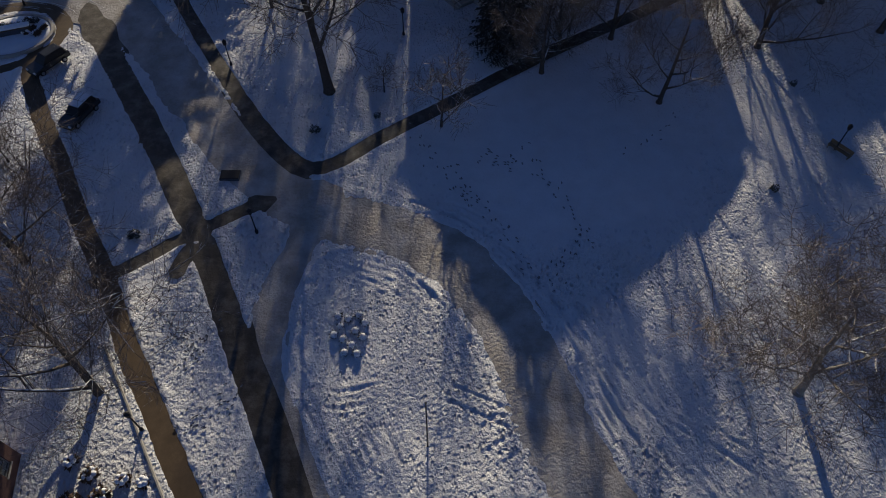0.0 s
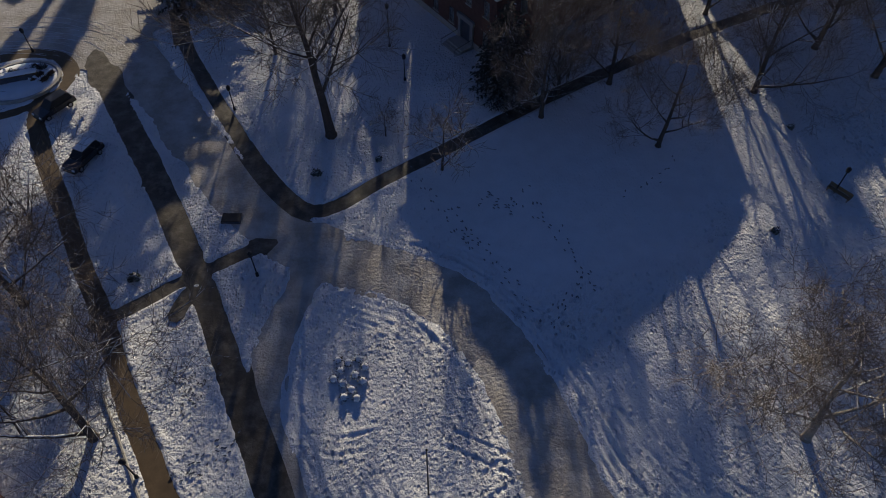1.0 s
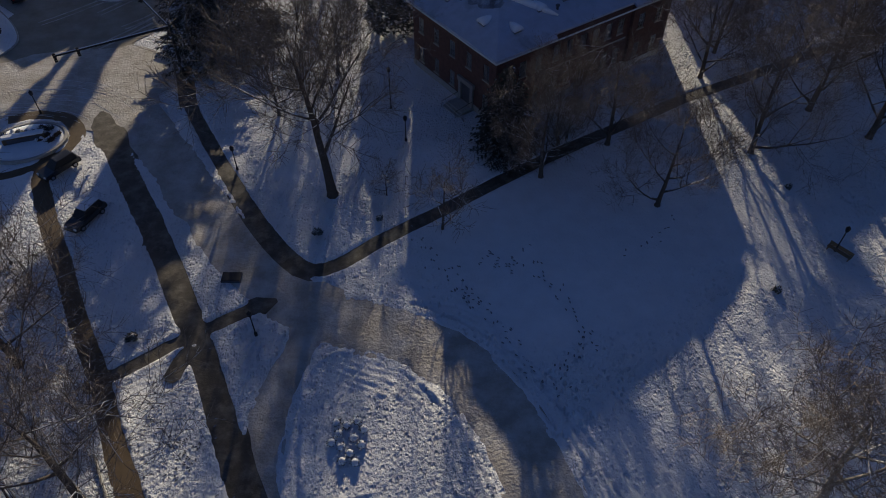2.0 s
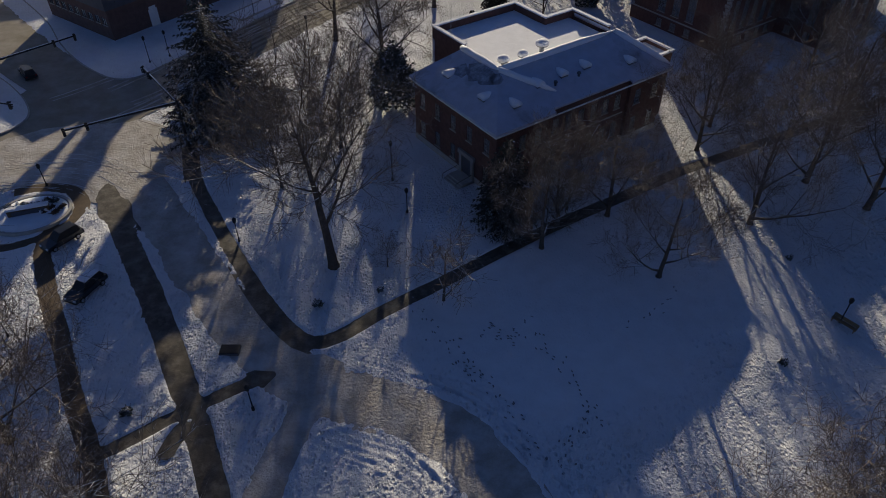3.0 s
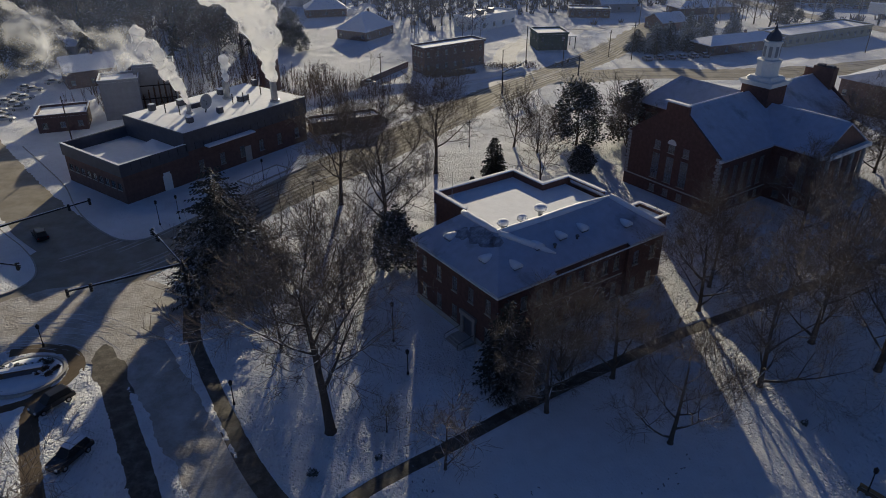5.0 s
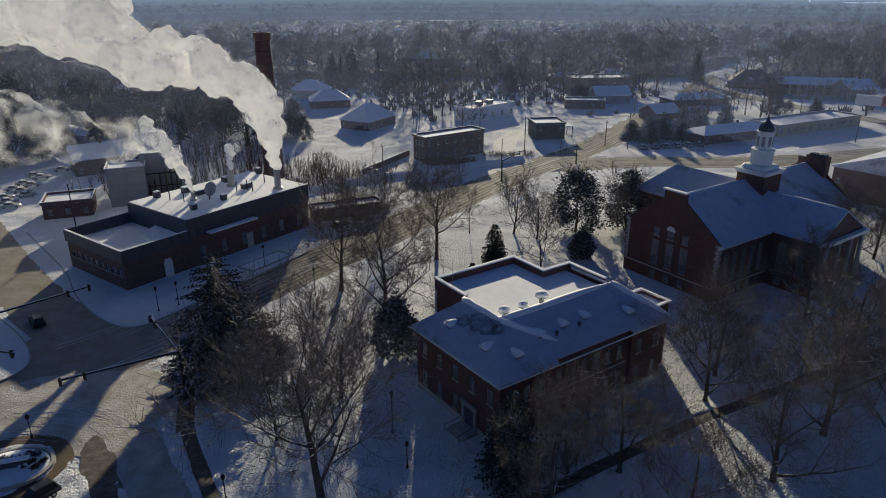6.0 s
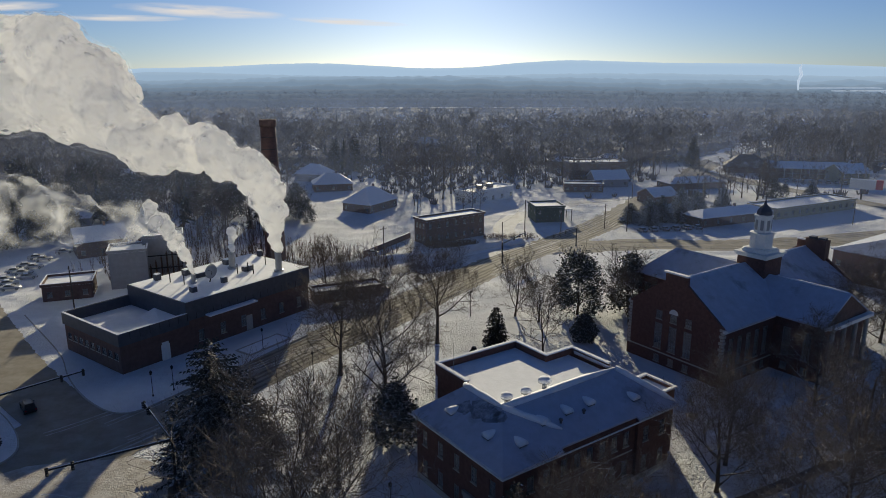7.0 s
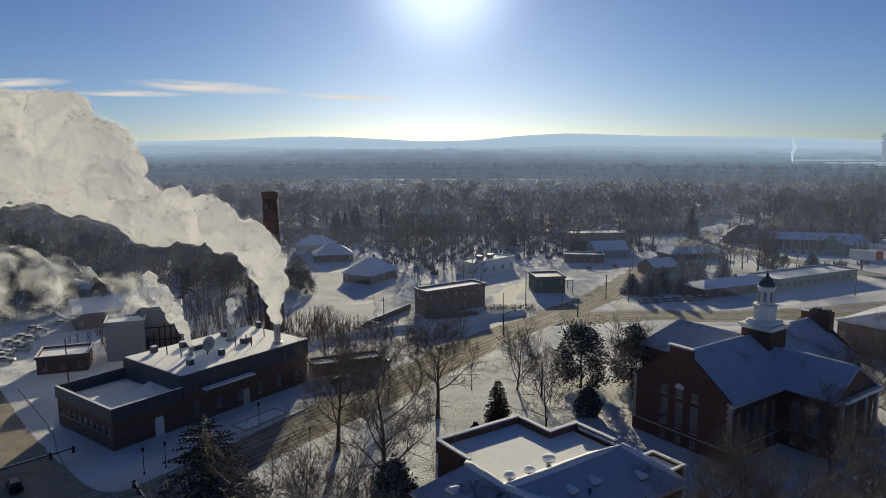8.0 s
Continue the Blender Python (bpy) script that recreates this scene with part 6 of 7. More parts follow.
def brush_cover():
    """The uneven top of brush and saplings that fills the woods below the tall trees."""
    xs, ys = np.arange(-860, 861, 7.0), np.arange(425, 1060, 7.0)
    x, y = np.meshgrid(xs, ys)
    rs = np.random.RandomState(3)
    x, y = x + rs.uniform(-2.5, 2.5, x.shape), y + rs.uniform(-2.5, 2.5, y.shape)
    z = 0.6 + 3.2 * lumps(x, y, 9.0, 11) + 2.4 * lumps(x, y, 23.0, 12) + rs.uniform(-0.9, 0.9, x.shape)
    street = away(x, y, LINES["main_street"][::6]) < 15
    gap = lumps(x, y, 46.0, 15) > 0.9
    z = np.where(street | gap, -0.4, z)
    n, m = x.shape
    idx = np.arange(n * m).reshape(n, m)
    quads = np.stack([idx[:-1, :-1], idx[:-1, 1:], idx[1:, 1:], idx[1:, :-1]], -1).reshape(-1, 4)
    me = bpy.data.meshes.new("brushwood")
    me.from_pydata(np.stack([x.ravel(), y.ravel(), z.ravel()], 1).tolist(), [], quads.tolist())
    me.materials.append(BRUSHY)
    return tagged(new("brushwood", me), "grey-brown brush and saplings filling the woods", "woods", kind="stuff")


brush_cover()



def frosty_air(radius, mat):
    """A bank of sunlit haze standing over the woods."""
    b = Build()
    zs = (-1, 8, 16, 24, 32, 44)
    for i in range(61):
        a = radians(-60 + 2 * i)
        r = radius * (1 + 0.02 * math.sin(9 * a))
        b.v += [(r * math.sin(a), r * math.cos(a), z) for z in zs]
    b.f += [(k, k + 6, k + 7, k + 1) for i in range(60) for k in range(i * 6, i * 6 + 5)]
    whole("haze", b, mat, "thin sunlit haze hanging over the winter woods", "haze", kind="stuff", smooth=True)


for radius, thick in ((190, 0.045), (262, 0.055), (345, 0.07), (440, 0.10), (570, 0.14), (720, 0.17)):
    frosty_air(radius, haze_material(thick))

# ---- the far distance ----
# haze over the far woods is painted as emission, stronger further out
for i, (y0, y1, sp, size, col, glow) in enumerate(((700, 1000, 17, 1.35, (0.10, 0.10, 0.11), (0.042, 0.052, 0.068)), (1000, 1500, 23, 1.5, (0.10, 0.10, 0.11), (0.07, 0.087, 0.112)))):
    scatter("backdrop", "hazy winter woods far off", FAINT, wood_places(y0, y1, sp, size, 8 + i, -0.3), hazy("wood_haze_glow", col, glow), "structure")


def ridge(dist, base, rise, seed, glow, wave, label):
    """A long wooded ridge on the skyline, with a rounded back."""
    b = Build()
    n = 460
    for i in range(n + 1):
        a = radians(-62 + 124 * i / n)
        hgt = base + rise(math.degrees(a)) + wave * (noise.noise((i * 0.11, seed, 0)) + 0.6 * noise.noise((i * 0.45, seed, 4))) + min(2.2, 0.5 * wave) * noise.noise((i * 1.9, seed, 8))
        for k, (dd, f) in enumerate(((0, -0.4), (0.02, 0.6), (0.05, 1.0), (0.12, -0.4))):
            r = dist * (1 + dd)
            b.v.append((r * math.sin(a), r * math.cos(a), hgt * f if f > 0 else -8))
    for i in range(n):
        for k in range(3):
            p = i * 4 + k
            b.f.append((p, p + 4, p + 5, p + 1))
    whole("backdrop", b, hazy("ridge_haze_glow", (0.1, 0.11, 0.13), glow), label, "hills", kind="structure", smooth=True)


bell = lambda c, w: (lambda a: math.exp(-((a - c) / w) ** 2))
# each ridge emits a paler blue than the one before, as painted haze
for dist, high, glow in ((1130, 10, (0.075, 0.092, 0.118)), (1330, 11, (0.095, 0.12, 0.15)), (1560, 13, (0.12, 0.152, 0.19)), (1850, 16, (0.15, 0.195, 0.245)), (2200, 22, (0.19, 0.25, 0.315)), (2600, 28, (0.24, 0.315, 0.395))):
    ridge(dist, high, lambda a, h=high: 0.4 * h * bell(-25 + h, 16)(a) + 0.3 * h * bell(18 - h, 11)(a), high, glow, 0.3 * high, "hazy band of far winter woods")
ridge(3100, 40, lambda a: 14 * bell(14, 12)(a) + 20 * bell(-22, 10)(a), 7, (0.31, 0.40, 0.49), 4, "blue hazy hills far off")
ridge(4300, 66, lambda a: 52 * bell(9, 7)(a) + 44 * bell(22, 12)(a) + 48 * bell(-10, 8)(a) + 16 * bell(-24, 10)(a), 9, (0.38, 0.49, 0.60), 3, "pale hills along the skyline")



# ---- thin clouds, far smoke and roofs near the skyline ----


def cloud_material():
    """Thin ice cloud: its sunlight is put in as emission, bright where it is thick, clear towards its torn edges."""
    m = bpy.data.materials.new("thin_cloud")
    m.use_nodes = True
    n, l = m.node_tree.nodes, m.node_tree.links
    n.remove(n["Principled BSDF"])
    em, clear, mix = n.new("ShaderNodeEmission"), n.new("ShaderNodeBsdfTransparent"), n.new("ShaderNodeMixShader")
    em.inputs["Color"].default_value = (0.92, 0.82, 0.72, 1)
    em.inputs["Strength"].default_value = 0.85
    tc, t, mp, r = n.new("ShaderNodeTexCoord"), n.new("ShaderNodeTexNoise"), n.new("ShaderNodeMapping"), n.new("ShaderNodeMapRange")
    mp.inputs["Scale"].default_value = (0.0022, 0.004, 0.022)
    l.new(tc.outputs["Object"], mp.inputs["Vector"])
    l.new(mp.outputs["Vector"], t.inputs["Vector"])
    t.inputs["Scale"].default_value, t.inputs["Detail"].default_value = 1.6, 6.0
    r.inputs["From Min"].default_value, r.inputs["From Max"].default_value = 0.35, 0.65
    r.inputs["To Min"].default_value, r.inputs["To Max"].default_value = 0.05, 0.85
    l.new(t.outputs["Fac"], r.inputs["Value"])
    # thinning out towards the rim of the streak
    mid, flat, ln, fade, k = n.new("ShaderNodeVectorMath"), n.new("ShaderNodeVectorMath"), n.new("ShaderNodeVectorMath"), n.new("ShaderNodeMapRange"), n.new("ShaderNodeMath")
    mid.operation, flat.operation, ln.operation, k.operation = "SUBTRACT", "MULTIPLY", "LENGTH", "MULTIPLY"
    mid.inputs[1].default_value, flat.inputs[1].default_value = (0.5, 0.5, 0.5), (2, 0, 2)
    l.new(tc.outputs["Generated"], mid.inputs[0])
    l.new(mid.outputs[0], flat.inputs[0])
    l.new(flat.outputs[0], ln.inputs[0])
    l.new(ln.outputs["Value"], fade.inputs["Value"])
    fade.inputs["From Min"].default_value, fade.inputs["From Max"].default_value = 0.95, 0.2
    l.new(r.outputs["Result"], k.inputs[0])
    l.new(fade.outputs["Result"], k.inputs[1])
    l.new(k.outputs[0], mix.inputs[0])
    l.new(clear.outputs[0], mix.inputs[1])
    l.new(em.outputs[0], mix.inputs[2])
    l.new(mix.outputs[0], n["Material Output"].inputs["Surface"])
    return m


CLOUD = cloud_material()
for x, z, half, thick, tilt in ((-1540, 440, 600, 46, -3.2), (-600, 374, 420, 24, -3.0), (-2050, 398, 460, 24, -1), (-2750, 470, 360, 34, 1), (-2800, 400, 340, 30, 0)):
    b = Build().lathe([(0.02, -1.0), (0.5, -0.8), (0.86, -0.4), (1.0, 0.0), (0.86, 0.4), (0.5, 0.8), (0.02, 1.0)], 20)
    b.v = [(half * p[0], 30 * p[1], thick * p[2]) for p in b.v]
    whole("backdrop", b, CLOUD, "thin streak of high cloud", "cloud", kind="structure", m=pose(x, 4600, z, 0, -tilt, 0), smooth=True)
# smoke, roofs and tower emit a pale blue-grey: distance haze painted on
SMOKE = hazy("far_smoke_haze_glow", (0.6, 0.6, 0.6), (0.40, 0.46, 0.52))
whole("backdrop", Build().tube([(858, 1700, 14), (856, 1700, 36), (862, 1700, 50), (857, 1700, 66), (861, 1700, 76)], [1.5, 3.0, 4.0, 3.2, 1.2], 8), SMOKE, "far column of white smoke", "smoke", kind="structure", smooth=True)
ROOFS = hazy("far_roofs_haze_glow", (0.5, 0.5, 0.52), (0.27, 0.32, 0.38))
WALLS = hazy("far_walls_haze_glow", (0.2, 0.2, 0.22), (0.21, 0.255, 0.31))
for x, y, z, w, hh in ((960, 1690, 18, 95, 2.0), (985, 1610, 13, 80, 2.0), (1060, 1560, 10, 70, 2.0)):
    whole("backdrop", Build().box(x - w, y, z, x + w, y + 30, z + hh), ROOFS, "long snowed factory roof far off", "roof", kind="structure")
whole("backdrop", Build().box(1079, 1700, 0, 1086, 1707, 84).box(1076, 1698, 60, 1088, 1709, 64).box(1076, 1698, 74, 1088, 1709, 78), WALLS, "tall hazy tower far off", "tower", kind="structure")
rnd = random.Random(31)
for i in range(26):
    x, y = rnd.uniform(-330, 330), rnd.uniform(460, 820)
    if abs(x) > 0.6 * y:
        continue
    house("house with snowed roof half hidden in far woods", x, y, rnd.uniform(-30, 40), rnd.uniform(12, 20), rnd.uniform(9, 13), 4.2, rnd.uniform(7.6, 9.0), GREY_WALL if i % 3 else BRICK_DARK, wins=2)

# ---- steam ----


def cloud_mesh(name, blobs, grain, rough):
    """One closed, billowing skin round many soft balls."""
    mb = bpy.data.metaballs.new(name)
    mb.resolution = mb.render_resolution = grain
    mb.threshold = 0.35
    for x, y, z, r in blobs:
        e = mb.elements.new()
        e.co, e.radius = (x, y, z), r * 1.5
    ob = new(name, mb)
    dg = bpy.context.evaluated_depsgraph_get()
    dg.update()
    me = bpy.data.meshes.new_from_object(ob.evaluated_get(dg))
    bpy.data.objects.remove(ob)
    bpy.data.metaballs.remove(mb)
    for v in me.vertices:
        p = v.co.copy()
        a, f, b, g = rough
        v.co = p + v.normal * (a * (0.55 - noise.voronoi(p * f)[0][0]) + b * (0.55 - noise.voronoi(p * g)[0][0]) + 0.5 * b * noise.noise(p * 2.0 * g))
    me.name = name
    me.shade_smooth()
    return me


def plume(label, pts, seed, dense, wisps, grain):
    """Steam rising from a stack and blown along: pts are (x, y, z, radius)."""
    rnd = random.Random(seed)
    s = thing("steam_plume", label, "steam", *pts[0][:3])
    o = Vector(pts[0][:3])
    core, veil = [], []
    for (x0, y0, z0, r0), (x1, y1, z1, r1) in zip(pts, pts[1:]):
        ln = math.dist((x0, y0, z0), (x1, y1, z1))
        for many, out, lo, hi, bag in ((dense, 0.95, 0.28, 0.5, core), (wisps, 1.05, 0.32, 0.6, veil)):
            for i in range(int(many * ln / (r0 + r1) * 2)):
                t = rnd.random()
                r = r0 + (r1 - r0) * t
                c = Vector((x0, y0, z0)).lerp(Vector((x1, y1, z1)), t) - o
                d = Vector((rnd.gauss(0, 1), rnd.gauss(0, 0.8), rnd.gauss(0, 1))).normalized()
                k = rnd.uniform(lo, hi)
                bag.append((*(c + d * r * (out - k) * rnd.uniform(0.35, 1.0)), r * k))
    rough = (grain * 3.0, 0.10 / grain, grain * 1.5, 0.24 / grain)
    if core:
        part("billow", cloud_mesh("billow", core, grain, rough), STEAM, s)
        for name, grow_by, mat in (("fringe", 1.12, FRINGE),):
            part(name, cloud_mesh(name, [(x, y, z, r * grow_by) for x, y, z, r in core], grain * 1.2, rough), mat, s, "soft thinning rim of the steam")
    if veil:
        for grow_by in (1.15,):
            part("wisp", cloud_mesh("wisp", [(x, y, z, r * grow_by) for x, y, z, r in veil], grain, rough), WISP, s, "thin torn wisps of steam")
    return s


plume("thick white steam plume drifting from a stack", [(-36.9, 149.4, 15.0, 0.9), (-37.3, 149, 17.5, 1.8), (-37.4, 149, 20.5, 2.9), (-37.4, 149, 24.5, 3.9), (-39.4, 149, 30.0, 5.4), (-45.2, 150, 35.2, 6.4), (-54.1, 151, 38.4, 7.0), (-63.2, 152, 38.9, 7.6), (-71.4, 154, 43.0, 10.6), (-80.7, 156, 50.5, 14.6), (-90.7, 158, 52.5, 17.0), (-102.5, 160, 50.5, 17.0), (-117, 162, 47.0, 17.0)], 4, 16, 0, 0.55)
plume("thin steam plume torn by wind", [(-53.4, 141, 12.2, 0.5), (-54.2, 141, 15.0, 1.2), (-55.8, 141, 18.1, 2.0), (-58.3, 141, 22.2, 3.0), (-61.2, 142, 25.0, 3.6)], 5, 9, 8, 0.34)
plume("faint drifting steam veil", [(-60.5, 142, 24.0, 4.0), (-65.2, 143, 25.0, 5.2), (-70.6, 144, 22.8, 5.6), (-79.1, 146, 21.5, 6.2), (-89.7, 148, 24.6, 8.5), (-98.5, 150, 24.0, 9.0), (-108.8, 152, 23.0, 10.0)], 6, 0, 7, 0.8)
plume("small steam puff over a stack", [(-48.0, 151, 14.2, 0.6), (-47.9, 151, 16.8, 1.3), (-47.3, 151, 18.9, 1.9)], 7, 6, 8, 0.28)

# ---- cars ----


def car_parts(paint, suv, snowy):
    """One car with its parts, 4.7 m long, nose to +x."""
    c = thing("car", "", "car")
    roof = 1.75 if suv else 1.45
    prof = [(-2.3, 0.45), (-2.35, 0.95), (-1.95 if suv else -1.4, 1.02), (0.95, 1.0), (2.15, 0.86), (2.35, 0.6), (2.3, 0.38)]
    side = lambda y, s: [(x, y * s, z) for x, z in prof]
    part("body", Build().rings([side(0.86, -1), side(0.93, -1)[0:7], side(0.93, 1), side(0.86, 1)]), paint, c, smooth=False)
    g = [(-2.1 if suv else -1.55, 1.0), (-1.9 if suv else -0.95, roof - 0.06), (-1.6 if suv else -0.7, roof), (0.0, roof), (0.3, roof - 0.08), (1.05, 1.0)]
    part("cabin", Build().rings([[(x, -0.8 + 0.18 * (z - 1.0), z) for x, z in g], [(x, 0.8 - 0.18 * (z - 1.0), z) for x, z in g]]), BLACK, c, "dark glazed cabin")
    part("roof_panel", Build().box(-1.85 if suv else -0.9, -0.62, roof - 0.02, 0.25, 0.62, roof + (0.12 if snowy else 0.03), 0.03), ROOF_SNOW if snowy else paint, c, "roof under a layer of snow" if snowy else "")
    for x in (-1.45, 1.5):
        for s in (-1, 1):
            w = part("wheel", Build().rings([[(x + 0.34 * math.cos(a), s * y, 0.34 + 0.34 * math.sin(a)) for a in (2 * math.pi * i / 14 for i in range(14))] for y in (0.74, 0.95)][::s]), RUBBER, c)
            part("rim", Build().rings([[(x + 0.2 * math.cos(a), s * y, 0.34 + 0.2 * math.sin(a)) for a in (2 * math.pi * i / 10 for i in range(10))] for y in (0.9, 0.965)][::s]), GALV, w)
    for s in (-1, 1):
        part("headlight", Build().box(2.2, s * 0.68 - 0.18, 0.62, 2.36, s * 0.68 + 0.18, 0.78), WHITE, c)
        part("tail_light", Build().box(-2.38, s * 0.72 - 0.12, 0.72, -2.3, s * 0.72 + 0.12, 0.95), RED_LAMP, c)
        part("mirror", Build().box(0.6, s * 0.99 - 0.08, 0.98, 0.75, s * 0.99 + 0.08, 1.12), paint, c)
    part("bumper", Build().box(2.25, -0.8, 0.35, 2.42, 0.8, 0.55, 0.03), BLACK, c)
    part("bumper", Build().box(-2.45, -0.8, 0.4, -2.3, 0.8, 0.6, 0.03), BLACK, c)
    return c


def parked(src, label, x, y, turn, group=""):
    c = copy_thing(src, pose(x, y, 0.0, 0, 0, turn))
    return tagged(c, label, "", group)


suv = car_parts(CAR_DARK, True, True)
tagged(suv, "dark estate car parked on snow with snowy roof", "", "cars on the lawn")
suv.matrix_basis = pose(-38.9, 51.6, 0.0, 0, 0, -113)
sedan = car_parts(CAR_DARK, True, False)
tagged(sedan, "black car parked beside the planter", "", "cars on the lawn")
sedan.matrix_basis = pose(-45.0, 60.0, 0.0, 0, 0, 235)
van = copy_thing(sedan, pose(-68.5, 103.0, -0.06, 0, 0, 130))
tagged(van, "dark car driving over packed snow at the crossing", "", "cars in the street")
pale = car_parts(CAR_SILVER, False, True)
tagged(pale, "snow-covered pale car in the parking lot", "", "cars in the lots")
pale.matrix_basis = pose(-111.0, 168.0, 0, 0, 0, 20)
rnd = random.Random(12)
for x, y in ((-114, 172), (-117, 175.5), (-112.5, 178), (-119.3, 183.8), (-116.0, 182.0), (-119.5, 189.5), (-116.5, 188.0), (-121.7, 198.6), (-118.5, 196.5), (-116.9, 205.1), (-113.8, 208.5)):
    parked(pale, "snow-covered pale car in the parking lot", x, y, 25 + rnd.uniform(-8, 8), "cars in the lots")
for i in range(6):
    parked(pale, "snow-covered car before the pines", 70 + 4.2 * i, 234.5 + 0.9 * i, 100 + rnd.uniform(-4, 4), "cars in the lots")
for i in range(9):
    parked(pale, "snow-covered car before the motel", 176 + 3.6 * i, 349 - 1.3 * i, 70 + rnd.uniform(-3, 3), "cars in the lots")
parked(pale, "snow-covered pale car beside the low wall", -22.0, 203.0, 200, "cars in the lots")
for i in range(3):
    parked(sedan, "dark car in the plant yard", -24.0 + 4.5 * i, 152.5 + 6.5 * i, 60, "cars in the lots")

# ---- traffic signals, lamps and poles ----


def signal_head(parent, m):
    hd = part("signal_head", Build().box(-0.18, -0.15, -0.55, 0.18, 0.15, 0.55, 0.03), BLACK, parent, "black three-lamp signal head", m)
    for i in range(3):
        part("visor", Build().rings([[(0.13 * math.cos(a), y, 0.34 - 0.34 * i + 0.13 * math.sin(a)) for a in (2 * math.pi * j / 8 for j in range(8))] for y in (-0.38, -0.15)]), BLACK, hd)
    return hd


def signal_mast(label, x, y, high, arms):
    s = thing("traffic_signal", label, "traffic signal", x, y, 0, 0, "traffic signals")
    part("pole", Build().lathe([(0.3, -0.1), (0.3, 0.25), (0.22, 0.3), (0.17, high)], 10), BLACK, s)
    for ax, ay, rise, heads in arms:
        tip = Vector((ax - x, ay - y, high + rise))
        root = Vector((0, 0, high - 0.35))
        pts = [root.lerp(tip, t / 5) for t in range(6)]
        part("mast_arm", Build().tube(pts, [0.19, 0.18, 0.16, 0.15, 0.13, 0.11], 8), BLACK, s, "long mast arm with snow along its top")
        part("snow_line", Build().tube([p + Vector((0, 0, 0.16)) for p in pts], [0.07, 0.08, 0.07, 0.07, 0.06, 0.05], 5), ROOF_SNOW, s)
        face = math.degrees(math.atan2(tip.y, tip.x)) + 180
        for f in heads:
            p = root.lerp(tip, f)
            signal_head(s, pose(p.x, p.y, p.z - 0.2, 0, 0, face))
    return s


signal_mast("black mast-arm traffic signal at the snowy crossing", -35.6, 80.6, 7.6, [(-47.4, 72.2, 0.3, (0.8, 0.99)), (-43.0, 89.8, 0.2, (0.8, 0.99))])
signal_mast("black mast-arm traffic signal across the street", -75.0, 84.0, 7.6, [(-57.2, 101.0, 0.2, (0.86, 0.99)), (-57.4, 79.9, -0.2, (0.97,))])

signal_mast("black traffic signal at the far crossing", 17.5, 193.5, 6.2, [(25.5, 205.5, 0.2, (0.5, 0.75, 0.99))])
signal_mast("black traffic signal at the far crossing", 43.0, 214.0, 6.2, [(33.5, 201.5, 0.2, (0.5, 0.75, 0.99))])


def street_lamp(label, x, y, high, group="campus lamp posts"):
    s = thing("street_lamp", label, "lamp", x, y, 0, 0, group)
    part("post", Build().lathe([(0.16, -0.1), (0.16, 0.35), (0.07, 0.5), (0.055, high - 0.5)], 8), BLACK, s)
    part("lantern", Build().lathe([(0.08, high - 0.5), (0.2, high - 0.42), (0.24, high - 0.05), (0.26, high), (0.1, high + 0.18), (0.02, high + 0.3)], 8), BLACK, s, "black post-top lantern")
    return s


for x, y, hh, lb in ((-17.4, 35.8, 3.4, "black lamp post in a snowy island"), (-24.0, 60.0, 3.4, "black lamp post beside the footpath"), (-4.1, 65.5, 3.6, "black lamp post on the shaded lawn"), (-23.6, 16.2, 3.4, "black lamp post beside the brick walk"), (42.0, 46.5, 3.4, "black lamp post behind a timber bench"), (-52.0, 71.6, 3.2, "black lamp post by the planter"), (-49.7, 107.5, 4.6, "black lamp post outside the plant"), (-47.0, 109.8, 4.6, "black lamp post outside the plant"), (-44.5, 45.0, 3.0, "black lamp post by the brick walk"), (-6.3, 72.4, 6.0, "tall thin pole on the lawn"), (-36.0, 128.0, 4.5, "black lamp post by the plant bed"), (-23.3, 113.9, 5.5, "street lamp at the kerb"), (6.4, 147.8, 6.0, "street lamp at the kerb")):
    street_lamp(lb, x, y, hh)


thin = thing("flagpole", "slim dark pole on the trampled lawn", "pole", -0.8, 14.8)
part("shaft", Build().lathe([(0.09, -0.1), (0.07, 0.4), (0.045, 8.6)], 8), BLACK, thin)
part("finial", Build().lathe([(0.05, 8.6), (0.09, 8.68), (0.05, 8.78)], 8), BLACK, thin)


def utility_pole(x, y, high, arm, turn):
    s = thing("utility_pole", "weathered wooden utility pole with crossarm", "pole", x, y, 0, turn, "utility poles")
    part("pole", Build().lathe([(0.17, -0.1), (0.12, high)], 7), BARK, s)
    if arm:
        a = part("crossarm", Build().box(-1.1, -0.06, high - 0.9, 1.1, 0.06, high - 0.75), BARK, s)
        for i in (-1.0, -0.4, 0.4, 1.0):
            part("insulator", Build().lathe([(0.05, high - 0.75), (0.07, high - 0.65), (0.03, high - 0.55)], 6, i, 0), GALV, a)
    return s


for x, y, hh, arm, turn in ((-17.5, 198.1, 10.0, True, 40), (18.5, 206.5, 9.5, False, 0), (28.4, 230.9, 12.0, False, 0), (40.0, 226.0, 9.0, False, 0), (64.8, 235.1, 12.0, True, 30), (68.6, 249.0, 10.0, False, 0), (58.0, 239.6, 9.0, True, 50), (-84.0, 148.0, 12.0, True, 130), (-88.0, 186.0, 10.0, False, 0), (-10.0, 268.0, 9.0, True, 0), (84.0, 300.0, 10.0, True, 20), (150.0, 245.0, 8.5, False, 0), (130.0, 320.0, 10.0, False, 0)):
    utility_pole(x, y, hh, arm, turn)

cable_pts = [(18.5, 206.5, 9.2), (28.4, 230.9, 11.6), (64.8, 235.1, 11.4)]
line = []
